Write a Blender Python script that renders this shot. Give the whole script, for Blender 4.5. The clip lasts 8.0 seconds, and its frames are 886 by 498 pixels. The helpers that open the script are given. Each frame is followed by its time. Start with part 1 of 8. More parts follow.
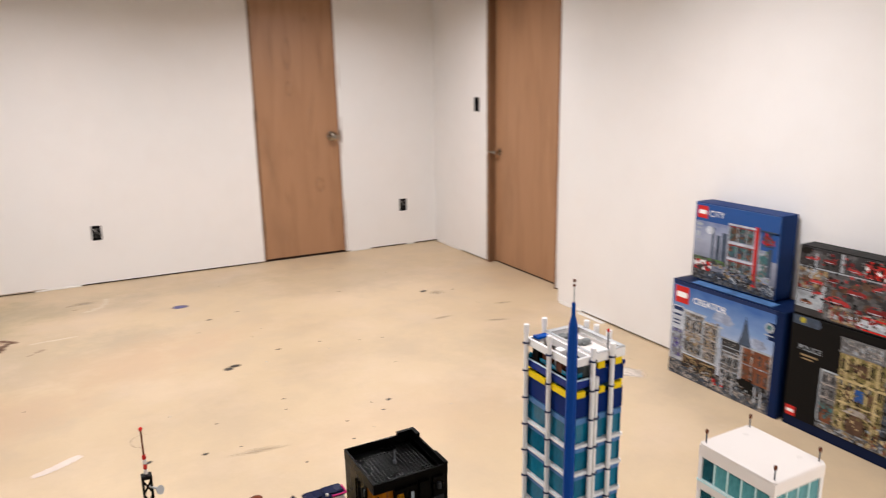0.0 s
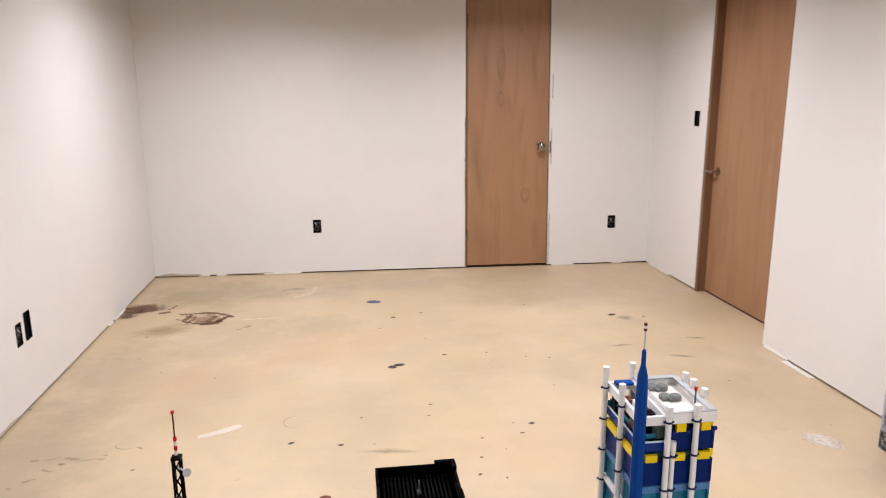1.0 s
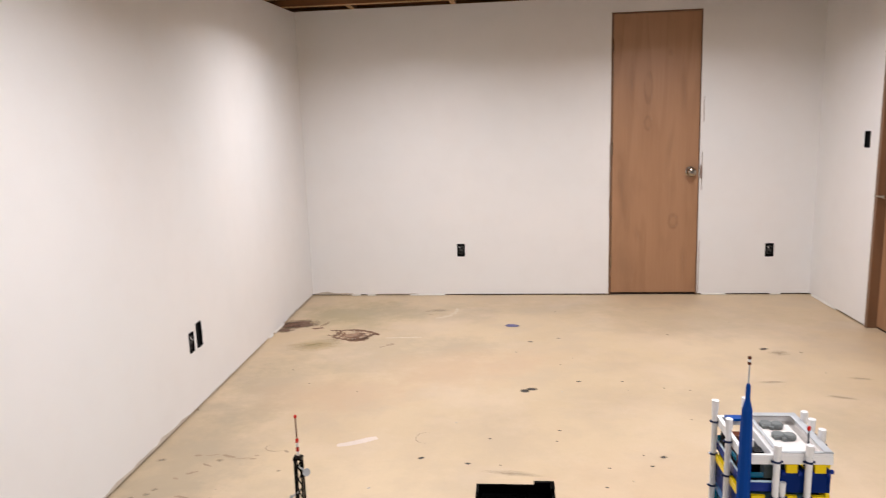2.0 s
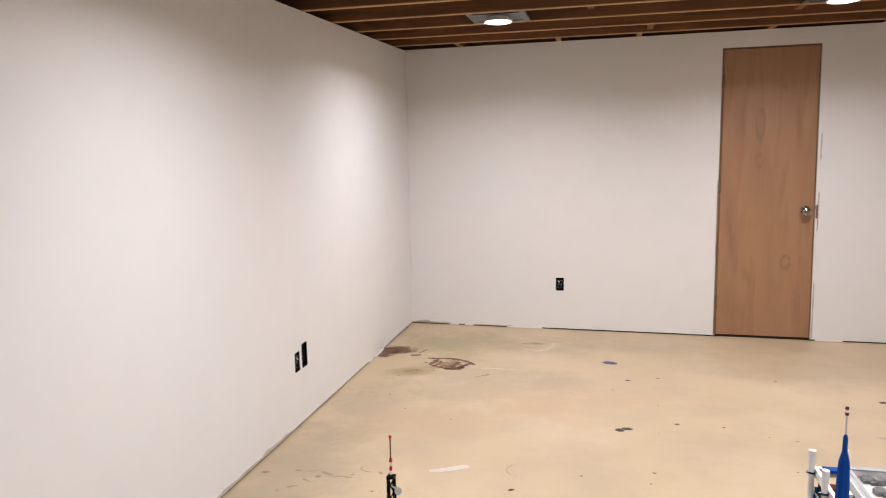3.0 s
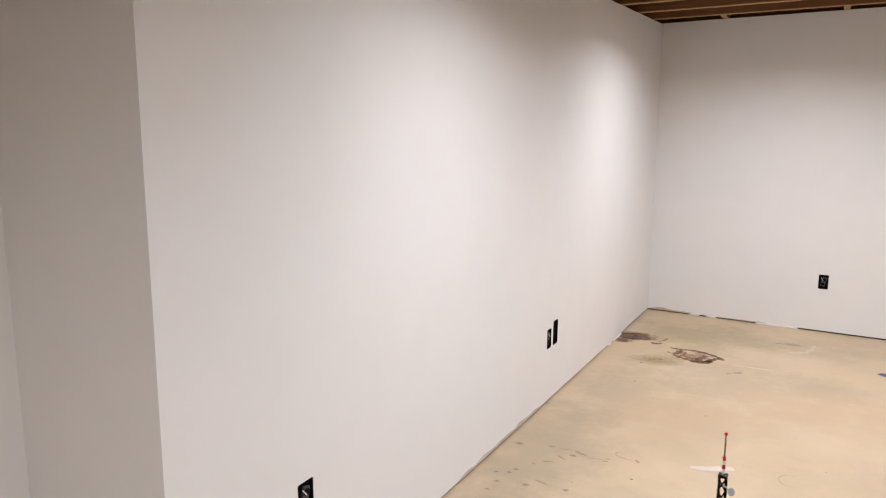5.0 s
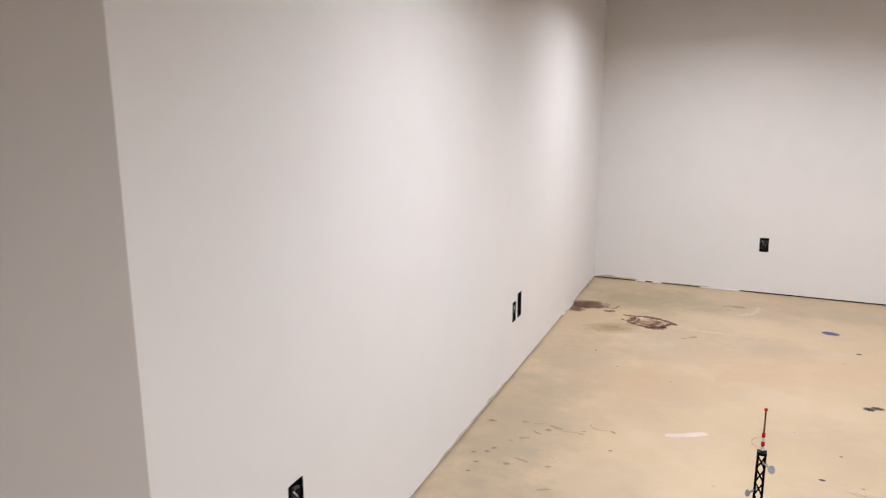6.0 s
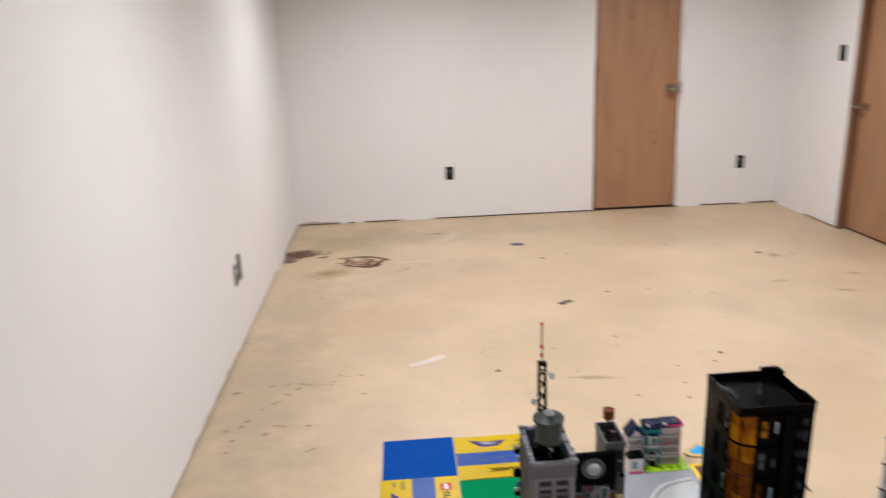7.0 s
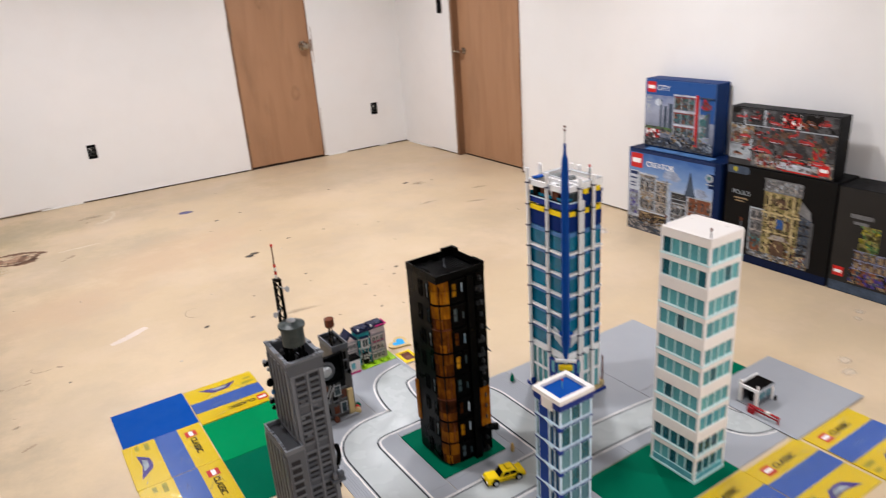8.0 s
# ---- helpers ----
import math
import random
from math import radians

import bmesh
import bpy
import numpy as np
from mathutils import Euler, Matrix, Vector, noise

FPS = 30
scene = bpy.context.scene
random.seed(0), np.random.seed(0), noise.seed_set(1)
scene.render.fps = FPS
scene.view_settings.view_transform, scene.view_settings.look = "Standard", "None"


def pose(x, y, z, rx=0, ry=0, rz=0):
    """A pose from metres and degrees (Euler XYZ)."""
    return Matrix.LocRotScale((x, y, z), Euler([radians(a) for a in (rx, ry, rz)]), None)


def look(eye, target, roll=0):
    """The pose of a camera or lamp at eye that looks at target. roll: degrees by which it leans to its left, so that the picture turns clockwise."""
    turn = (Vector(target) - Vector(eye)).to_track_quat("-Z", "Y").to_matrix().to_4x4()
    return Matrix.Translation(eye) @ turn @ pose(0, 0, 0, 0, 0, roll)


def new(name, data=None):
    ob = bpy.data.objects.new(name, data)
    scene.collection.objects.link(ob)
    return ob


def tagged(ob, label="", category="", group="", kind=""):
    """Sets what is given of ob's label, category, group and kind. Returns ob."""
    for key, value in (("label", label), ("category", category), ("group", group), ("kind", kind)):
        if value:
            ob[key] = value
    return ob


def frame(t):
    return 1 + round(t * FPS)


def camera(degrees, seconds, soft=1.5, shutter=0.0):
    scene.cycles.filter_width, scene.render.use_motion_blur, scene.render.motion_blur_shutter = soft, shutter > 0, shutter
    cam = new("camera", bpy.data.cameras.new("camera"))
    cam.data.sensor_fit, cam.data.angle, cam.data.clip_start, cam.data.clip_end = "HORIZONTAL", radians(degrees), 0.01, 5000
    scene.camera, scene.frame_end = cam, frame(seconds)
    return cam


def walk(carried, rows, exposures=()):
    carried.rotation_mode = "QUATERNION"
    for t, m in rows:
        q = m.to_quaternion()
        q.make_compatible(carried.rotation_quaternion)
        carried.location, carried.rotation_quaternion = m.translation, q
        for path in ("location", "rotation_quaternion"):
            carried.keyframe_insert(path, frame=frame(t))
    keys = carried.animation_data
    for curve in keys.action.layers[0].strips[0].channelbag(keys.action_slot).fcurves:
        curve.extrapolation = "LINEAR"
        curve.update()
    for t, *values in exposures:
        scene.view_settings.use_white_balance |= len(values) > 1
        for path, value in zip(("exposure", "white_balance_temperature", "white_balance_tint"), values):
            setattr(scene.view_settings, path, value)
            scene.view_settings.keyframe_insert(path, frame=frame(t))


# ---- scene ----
import itertools

cam = camera(64.5, 8.0, soft=1.05, shutter=0.33)
PATH = [
    (0, (0.156, 0.103, 1.368), (1.076, 1.815, 0.893), -0.9),
    (0.5, (0.367, 0.039, 1.397), (0.859, 1.925, 0.949), -0.7),
    (1, (0.563, 0.079, 1.358), (0.816, 2.014, 0.92), -0.3),
    (1.5, (0.639, 0.083, 1.358), (0.675, 2.039, 0.940), -1.0),
    (2, (0.664, 0.008, 1.374), (0.479, 1.966, 1.011), -1.8),
    (2.2, (0.648, -0.009, 1.381), (0.392, 1.947, 1.049), -2.0),
    (3.3, (0.696, -0.068, 1.393), (0.139, 1.835, 1.132), -0.6),
    (3.5, (0.681, -0.071, 1.388), (0.051, 1.81, 1.13), -0.4),
    (4, (0.626, -0.105, 1.389), (-0.203, 1.696, 1.129), 0.1),
    (4.5, (0.542, -0.136, 1.396), (-0.44, 1.583, 1.111), 0.4),
    (4.7, (0.489, -0.139, 1.394), (-0.513, 1.566, 1.095), 0.3),
    (5.8, (0.168, -0.133, 1.375), (-0.664, 1.641, 0.975), 0.3),
    (6, (0.145, -0.092, 1.369), (-0.634, 1.705, 0.963), -0.1),
    (6.5, (0.063, -0.003, 1.369), (-0.431, 1.881, 0.911), -1.4),
    (7, (-0.059, -0.026, 1.363), (0.039, 1.889, 0.793), -2.5),
    (7.5, (-0.179, -0.114, 1.364), (0.517, 1.645, 0.716), -3.2),
    (8, (-0.292, -0.255, 1.353), (0.7, 1.329, 0.642), -4.1),
]
EXPOSURES = [(0, 0.0, 6820, 11.3), (0.5, -0.03, 6750, 11), (1.5, -0.06, 6600, 11), (2.2, -0.09, 6650, 11), (3.5, -0.15, 6620, 10.6), (4.7, -0.11, 6480, 10), (6, -0.17, 6420, 9.5), (7, -0.21, 6550, 10.5), (8, -0.03, 6520, 10.2)]
walk(cam, [(t, look(eye, target, roll)) for t, eye, target, roll in PATH], EXPOSURES)


# ---------------------------------------------------------------- light
# the last three are unseen, added to brighten the east wall and return
LAMP_XY = [(0.035, 4.075), (0.13, 1.98), (1.83, 4.075), (1.74, 1.98), (1.75, -0.40), (0.40, -0.75)]
LAMP_WATTS = 20.4
CEILING_Z = 2.175
joist_z = lambda y: 2.190 - 0.033 * (5.12 - max(y, 3.0))
world = bpy.data.worlds.new("dim_surround")
world.use_nodes = True
world.node_tree.nodes["Background"].inputs[0].default_value = (0.9, 0.85, 0.8, 1)
world.node_tree.nodes["Background"].inputs[1].default_value = 0.01
scene.world = world
scene.view_settings.exposure = 0.0
for lx, ly in LAMP_XY:
    data = bpy.data.lights.new("can_light", "AREA")
    data.shape, data.size, data.energy, data.color = "DISK", 0.14, LAMP_WATTS, (0.965, 0.975, 1.05)
    data.spread = radians(157)
    lamp = new("can_light", data)
    lamp.location = (lx, ly, joist_z(ly) - 0.036)


# ---------------------------------------------------------------- materials
def material(name):
    m = bpy.data.materials.new(name)
    m.use_nodes = True
    n, l = m.node_tree.nodes, m.node_tree.links
    return m, n, l, n["Principled BSDF"]


def ramp(n, l, source, stops):
    r = n.new("ShaderNodeValToRGB")
    while len(r.color_ramp.elements) < len(stops):
        r.color_ramp.elements.new(0.5)
    for e, (p, c) in zip(r.color_ramp.elements, stops):
        e.position, e.color = p, (*c, 1) if len(c) == 3 else c
    l.new(source, r.inputs[0])
    return r.outputs[0]


def noise_node(n, l, vector, scale, detail=4.0, rough=0.55):
    t = n.new("ShaderNodeTexNoise")
    t.inputs["Scale"].default_value, t.inputs["Detail"].default_value, t.inputs["Roughness"].default_value = scale, detail, rough
    if vector:
        l.new(vector, t.inputs["Vector"])
    return t.outputs["Fac"]


def mixed(n, l, fac, a, b, mode="MIX"):
    x = n.new("ShaderNodeMix")
    x.data_type, x.blend_type = "RGBA", mode
    for socket, value in ((x.inputs[0], fac), (x.inputs[6], a), (x.inputs[7], b)):
        if isinstance(value, (int, float)):
            socket.default_value = value
        elif isinstance(value, tuple):
            socket.default_value = (*value, 1)
        else:
            l.new(value, socket)
    return x.outputs[2]


def math_node(n, l, op, a, b=0.0):
    x = n.new("ShaderNodeMath")
    x.operation = op
    for socket, value in zip(x.inputs, (a, b)):
        if isinstance(value, (int, float)):
            socket.default_value = value
        else:
            l.new(value, socket)
    return x.outputs[0]


def bump(n, l, height, strength, distance, shader):
    b = n.new("ShaderNodeBump")
    b.inputs["Strength"].default_value, b.inputs["Distance"].default_value = strength, distance
    l.new(height, b.inputs["Height"])
    l.new(b.outputs[0], shader.inputs["Normal"])


def place_vector(n, l, scale=(1, 1, 1)):
    c, m = n.new("ShaderNodeTexCoord"), n.new("ShaderNodeMapping")
    m.inputs["Scale"].default_value = scale
    l.new(c.outputs["Object"], m.inputs["Vector"])
    return m.outputs[0]


def plain(name, color, rough=0.4, metal=0.0, vary=0.12, grain=40.0, relief=0.0, coat=0.0, shine=0.5):
    """One colour with a light two-scale mottling and fine relief."""
    m, n, l, s = material(name)
    v = place_vector(n, l)
    big, fine = noise_node(n, l, v, grain * 0.12, 3), noise_node(n, l, v, grain, 5)
    dark = tuple(c * (1 - vary) for c in color)
    light = tuple(min(1, c * (1 + vary * 0.6)) for c in color)
    fac = math_node(n, l, "ADD", math_node(n, l, "MULTIPLY", big, 0.6), math_node(n, l, "MULTIPLY", fine, 0.4))
    l.new(ramp(n, l, fac, [(0.3, dark), (0.7, light)]), s.inputs["Base Color"])
    l.new(ramp(n, l, fine, [(0.2, (rough * 0.85,) * 3), (0.8, (min(1, rough * 1.15),) * 3)]), s.inputs["Roughness"])
    s.inputs["Metallic"].default_value = metal
    s.inputs["Specular IOR Level"].default_value = shine
    s.inputs["Coat Weight"].default_value = coat
    if relief:
        bump(n, l, fine, 0.5, relief, s)
    return m


def plastic(name, color, rough=0.22, shine=0.17):
    """Moulded toy plastic, each piece a shade different."""
    m, n, l, s = material(name)
    info = n.new("ShaderNodeObjectInfo")
    v = place_vector(n, l)
    fine = noise_node(n, l, v, 14, 2)
    shade = math_node(n, l, "ADD", math_node(n, l, "MULTIPLY", info.outputs["Random"], 0.14), math_node(n, l, "MULTIPLY", fine, 0.03))
    l.new(mixed(n, l, shade, color, tuple(c * 0.45 for c in color)), s.inputs["Base Color"])
    l.new(ramp(n, l, fine, [(0.3, (rough * 0.8,) * 3), (0.75, (rough * 1.5,) * 3)]), s.inputs["Roughness"])
    s.inputs["Specular IOR Level"].default_value = shine
    return m


def clear_plastic(name, color, rough=0.08, alpha=0.75, shine=0.35):
    """Tinted see-through window plastic, cloudy in places."""
    m, n, l, s = material(name)
    info = n.new("ShaderNodeObjectInfo")
    v = place_vector(n, l, (1, 1, 0.45))
    cloud = ramp(n, l, noise_node(n, l, v, 60, 4, 0.6), [(0.42, (0, 0, 0)), (0.62, (1, 1, 1))])
    tone = math_node(n, l, "ADD", math_node(n, l, "MULTIPLY", info.outputs["Random"], 0.50), math_node(n, l, "MULTIPLY", cloud, 0.42))
    l.new(mixed(n, l, tone, tuple(min(1, c * 1.25) for c in color), (color[0] * 0.22, color[1] * 0.42, color[2] * 0.50)), s.inputs["Base Color"])
    s.inputs["Roughness"].default_value = rough
    s.inputs["Specular IOR Level"].default_value = shine
    see = n.new("ShaderNodeBsdfTransparent")
    see.inputs[0].default_value = (*[min(1, 0.35 + c) for c in color], 1)
    mix = n.new("ShaderNodeMixShader")
    mix.inputs[0].default_value = alpha
    l.new(see.outputs[0], mix.inputs[1])
    l.new(s.outputs[0], mix.inputs[2])
    l.new(mix.outputs[0], n["Material Output"].inputs["Surface"])
    return m


def amber(name, low, mid, high):
    """Amber plastic, streaked and dim where the inside shows through."""
    m, n, l, s = material(name)
    info = n.new("ShaderNodeObjectInfo")
    streak, blot = noise_node(n, l, place_vector(n, l, (1, 1, 0.16)), 150, 3), noise_node(n, l, place_vector(n, l), 22, 4, 0.6)
    fac = math_node(n, l, "ADD", math_node(n, l, "MULTIPLY", streak, 0.45), math_node(n, l, "MULTIPLY", blot, 0.55))
    fac = math_node(n, l, "ADD", fac, math_node(n, l, "MULTIPLY", math_node(n, l, "SUBTRACT", info.outputs["Random"], 0.5), 0.22))
    l.new(ramp(n, l, fac, [(0.30, low), (0.50, mid), (0.70, high)]), s.inputs["Base Color"])
    s.inputs["Roughness"].default_value, s.inputs["Specular IOR Level"].default_value = 0.3, 0.05
    return m


def drywall(name):
    m, n, l, s = material(name)
    v = place_vector(n, l)
    big, mid, fine = noise_node(n, l, v, 1.1, 3), noise_node(n, l, v, 5.5, 4), noise_node(n, l, v, 220, 3)
    base = mixed(n, l, ramp(n, l, big, [(0.35, (0, 0, 0)), (0.7, (1, 1, 1))]), (0.80, 0.775, 0.755), (0.77, 0.765, 0.755))
    base = mixed(n, l, ramp(n, l, mid, [(0.45, (0, 0, 0)), (0.8, (0.3, 0.3, 0.3))]), base, (0.73, 0.70, 0.67))
    l.new(base, s.inputs["Base Color"])
    s.inputs["Roughness"].default_value = 0.62
    bump(n, l, fine, 0.18, 0.0012, s)
    return m


def concrete(name):
    m, n, l, s = material(name)
    v = place_vector(n, l)
    cloud, patch = noise_node(n, l, v, 0.75, 5, 0.6), noise_node(n, l, v, 2.6, 6, 0.62)
    grain, pit = noise_node(n, l, v, 70, 5, 0.7), noise_node(n, l, v, 16, 6, 0.68)
    base = ramp(n, l, cloud, [(0.32, (0.530, 0.398, 0.249)), (0.52, (0.586, 0.447, 0.286)), (0.72, (0.626, 0.484, 0.321))])
    base = mixed(n, l, ramp(n, l, patch, [(0.36, (0.62, 0.62, 0.62)), (0.55, (0, 0, 0))]), base, (0.475, 0.365, 0.245))
    base = mixed(n, l, ramp(n, l, noise_node(n, l, v, 1.7, 5, 0.6), [(0.5, (0, 0, 0)), (0.7, (0.6, 0.6, 0.6))]), base, (0.64, 0.495, 0.352))
    base = mixed(n, l, ramp(n, l, pit, [(0.60, (0, 0, 0)), (0.82, (0.26, 0.26, 0.26))]), base, (0.66, 0.56, 0.42))
    base = mixed(n, l, ramp(n, l, grain, [(0.30, (0.07, 0.07, 0.07)), (0.55, (0, 0, 0))]), base, (0.36, 0.28, 0.19))
    # broad grey, rose and olive patches: centre, half sizes, colour, strength
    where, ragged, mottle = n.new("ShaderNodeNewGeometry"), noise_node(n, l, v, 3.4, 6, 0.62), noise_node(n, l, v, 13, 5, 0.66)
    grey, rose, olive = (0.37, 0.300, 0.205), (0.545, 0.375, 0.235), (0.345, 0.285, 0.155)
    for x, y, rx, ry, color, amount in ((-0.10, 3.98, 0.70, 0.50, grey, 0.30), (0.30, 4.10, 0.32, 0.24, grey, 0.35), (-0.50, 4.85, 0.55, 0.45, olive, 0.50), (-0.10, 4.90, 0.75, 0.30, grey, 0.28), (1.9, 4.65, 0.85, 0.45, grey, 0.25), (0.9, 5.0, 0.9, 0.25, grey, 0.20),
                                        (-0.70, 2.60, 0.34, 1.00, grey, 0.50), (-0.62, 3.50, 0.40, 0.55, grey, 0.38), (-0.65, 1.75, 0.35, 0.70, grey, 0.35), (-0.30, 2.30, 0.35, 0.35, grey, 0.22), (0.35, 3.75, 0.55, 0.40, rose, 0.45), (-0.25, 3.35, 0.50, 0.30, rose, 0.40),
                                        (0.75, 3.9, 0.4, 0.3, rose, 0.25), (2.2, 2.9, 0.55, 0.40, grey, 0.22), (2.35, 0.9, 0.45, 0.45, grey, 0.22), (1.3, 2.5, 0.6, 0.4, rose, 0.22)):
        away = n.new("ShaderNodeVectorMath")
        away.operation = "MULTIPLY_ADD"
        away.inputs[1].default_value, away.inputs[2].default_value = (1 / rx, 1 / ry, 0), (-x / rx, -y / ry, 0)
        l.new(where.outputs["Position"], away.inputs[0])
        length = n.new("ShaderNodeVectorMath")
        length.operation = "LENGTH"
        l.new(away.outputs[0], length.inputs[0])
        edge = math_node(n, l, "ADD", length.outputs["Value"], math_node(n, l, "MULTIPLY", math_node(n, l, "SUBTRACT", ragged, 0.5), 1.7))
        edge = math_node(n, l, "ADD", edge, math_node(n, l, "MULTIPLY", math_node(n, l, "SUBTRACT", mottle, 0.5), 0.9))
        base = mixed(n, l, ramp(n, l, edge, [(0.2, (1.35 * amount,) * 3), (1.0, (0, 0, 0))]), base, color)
    l.new(base, s.inputs["Base Color"])
    l.new(ramp(n, l, patch, [(0.3, (0.42,) * 3), (0.7, (0.6,) * 3)]), s.inputs["Roughness"])
    bump(n, l, math_node(n, l, "ADD", grain, pit), 0.25, 0.0015, s)
    return m


def wood(name, light, dark, along, rough=0.45, cathedral=True):
    """Veneer or lumber with its grain along one axis."""
    m, n, l, s = material(name)
    squeeze = tuple(0.12 if a == along else 1.0 for a in "xyz")
    info = n.new("ShaderNodeObjectInfo")
    v = place_vector(n, l, squeeze)
    warp = noise_node(n, l, v, 2.2, 3)
    fine = noise_node(n, l, place_vector(n, l, tuple(0.03 if a == along else 1.0 for a in "xyz")), 95, 4)
    rings = math_node(n, l, "FRACT", math_node(n, l, "MULTIPLY", warp, 9.0 if cathedral else 16.0))
    band = ramp(n, l, rings, [(0.0, (0.15,) * 3), (0.35, (0.55,) * 3), (0.8, (0.75,) * 3), (1.0, (0.15,) * 3)])
    fac = math_node(n, l, "ADD", math_node(n, l, "MULTIPLY", band, 0.28), math_node(n, l, "MULTIPLY", fine, 0.28))
    blot = noise_node(n, l, place_vector(n, l, tuple(0.35 if a == along else 1.0 for a in "xyz")), 5.5, 3, 0.5)
    base = ramp(n, l, fac, [(0.12, dark), (0.46, light)])
    base = mixed(n, l, ramp(n, l, blot, [(0.54, (0, 0, 0)), (0.70, (0.38, 0.38, 0.38))]), base, tuple(c * 0.70 for c in dark))
    l.new(base, s.inputs["Base Color"])
    s.inputs["Roughness"].default_value = rough
    bump(n, l, fine, 0.15, 0.0006, s)
    return m


def stain(name, color, edge=(0.55, 0.9), strength=0.9, ring=False, warp=0.9, scale=3.0, rough=0.5):
    """A mark lying on the floor, with a ragged edge, clear outside of it."""
    m, n, l, s = material(name)
    c, info = n.new("ShaderNodeTexCoord"), n.new("ShaderNodeObjectInfo")
    shift = n.new("ShaderNodeVectorMath")
    shift.operation = "MULTIPLY_ADD"
    seed = n.new("ShaderNodeCombineXYZ")
    for k in range(3):
        l.new(math_node(n, l, "MULTIPLY", info.outputs["Random"], 37.0 + 11 * k), seed.inputs[k])
    shift.inputs[1].default_value = (1, 1, 1)
    l.new(c.outputs["Generated"], shift.inputs[0])
    l.new(seed.outputs[0], shift.inputs[2])
    wob, fine = noise_node(n, l, shift.outputs[0], scale, 6, 0.65), noise_node(n, l, shift.outputs[0], scale * 5, 5, 0.7)
    split = n.new("ShaderNodeSeparateXYZ")
    l.new(c.outputs["Generated"], split.inputs[0])
    dx = math_node(n, l, "MULTIPLY", math_node(n, l, "SUBTRACT", split.outputs[0], 0.5), 2)
    dy = math_node(n, l, "MULTIPLY", math_node(n, l, "SUBTRACT", split.outputs[1], 0.5), 2)
    far = math_node(n, l, "SQRT", math_node(n, l, "ADD", math_node(n, l, "MULTIPLY", dx, dx), math_node(n, l, "MULTIPLY", dy, dy)))
    far = math_node(n, l, "ADD", far, math_node(n, l, "MULTIPLY", math_node(n, l, "SUBTRACT", wob, 0.45), warp))
    a, b = edge
    if ring:
        alpha = ramp(n, l, far, [(a - 0.16, (0.12,) * 3), (a, (1,) * 3), (b - 0.12, (1,) * 3), (b, (0,) * 3)])
    else:
        alpha = ramp(n, l, far, [(a, (1,) * 3), (b, (0,) * 3)])
    alpha = math_node(n, l, "MULTIPLY", alpha, ramp(n, l, fine, [(0.30, (0.35,) * 3), (0.52, (1,) * 3)]))
    if ring:
        alpha = math_node(n, l, "MULTIPLY", alpha, ramp(n, l, noise_node(n, l, shift.outputs[0], scale * 0.8, 3), [(0.36, (0.05,) * 3), (0.50, (1,) * 3)]))
    inside = ramp(n, l, math_node(n, l, "SQRT", math_node(n, l, "ADD", math_node(n, l, "MULTIPLY", dx, dx), math_node(n, l, "MULTIPLY", dy, dy))), [(0.86, (1,) * 3), (0.99, (0,) * 3)])
    alpha = math_node(n, l, "MULTIPLY", math_node(n, l, "MULTIPLY", alpha, inside), strength)
    l.new(mixed(n, l, fine, tuple(k * 0.75 for k in color), tuple(min(1, k * 1.2) for k in color)), s.inputs["Base Color"])
    s.inputs["Roughness"].default_value = rough
    l.new(alpha, s.inputs["Alpha"])
    return m


def glow(name, color, strength):
    m, n, l, s = material(name)
    s.inputs["Emission Color"].default_value = (*color, 1)
    s.inputs["Emission Strength"].default_value = strength
    s.inputs["Base Color"].default_value = (0.8, 0.8, 0.8, 1)
    return m


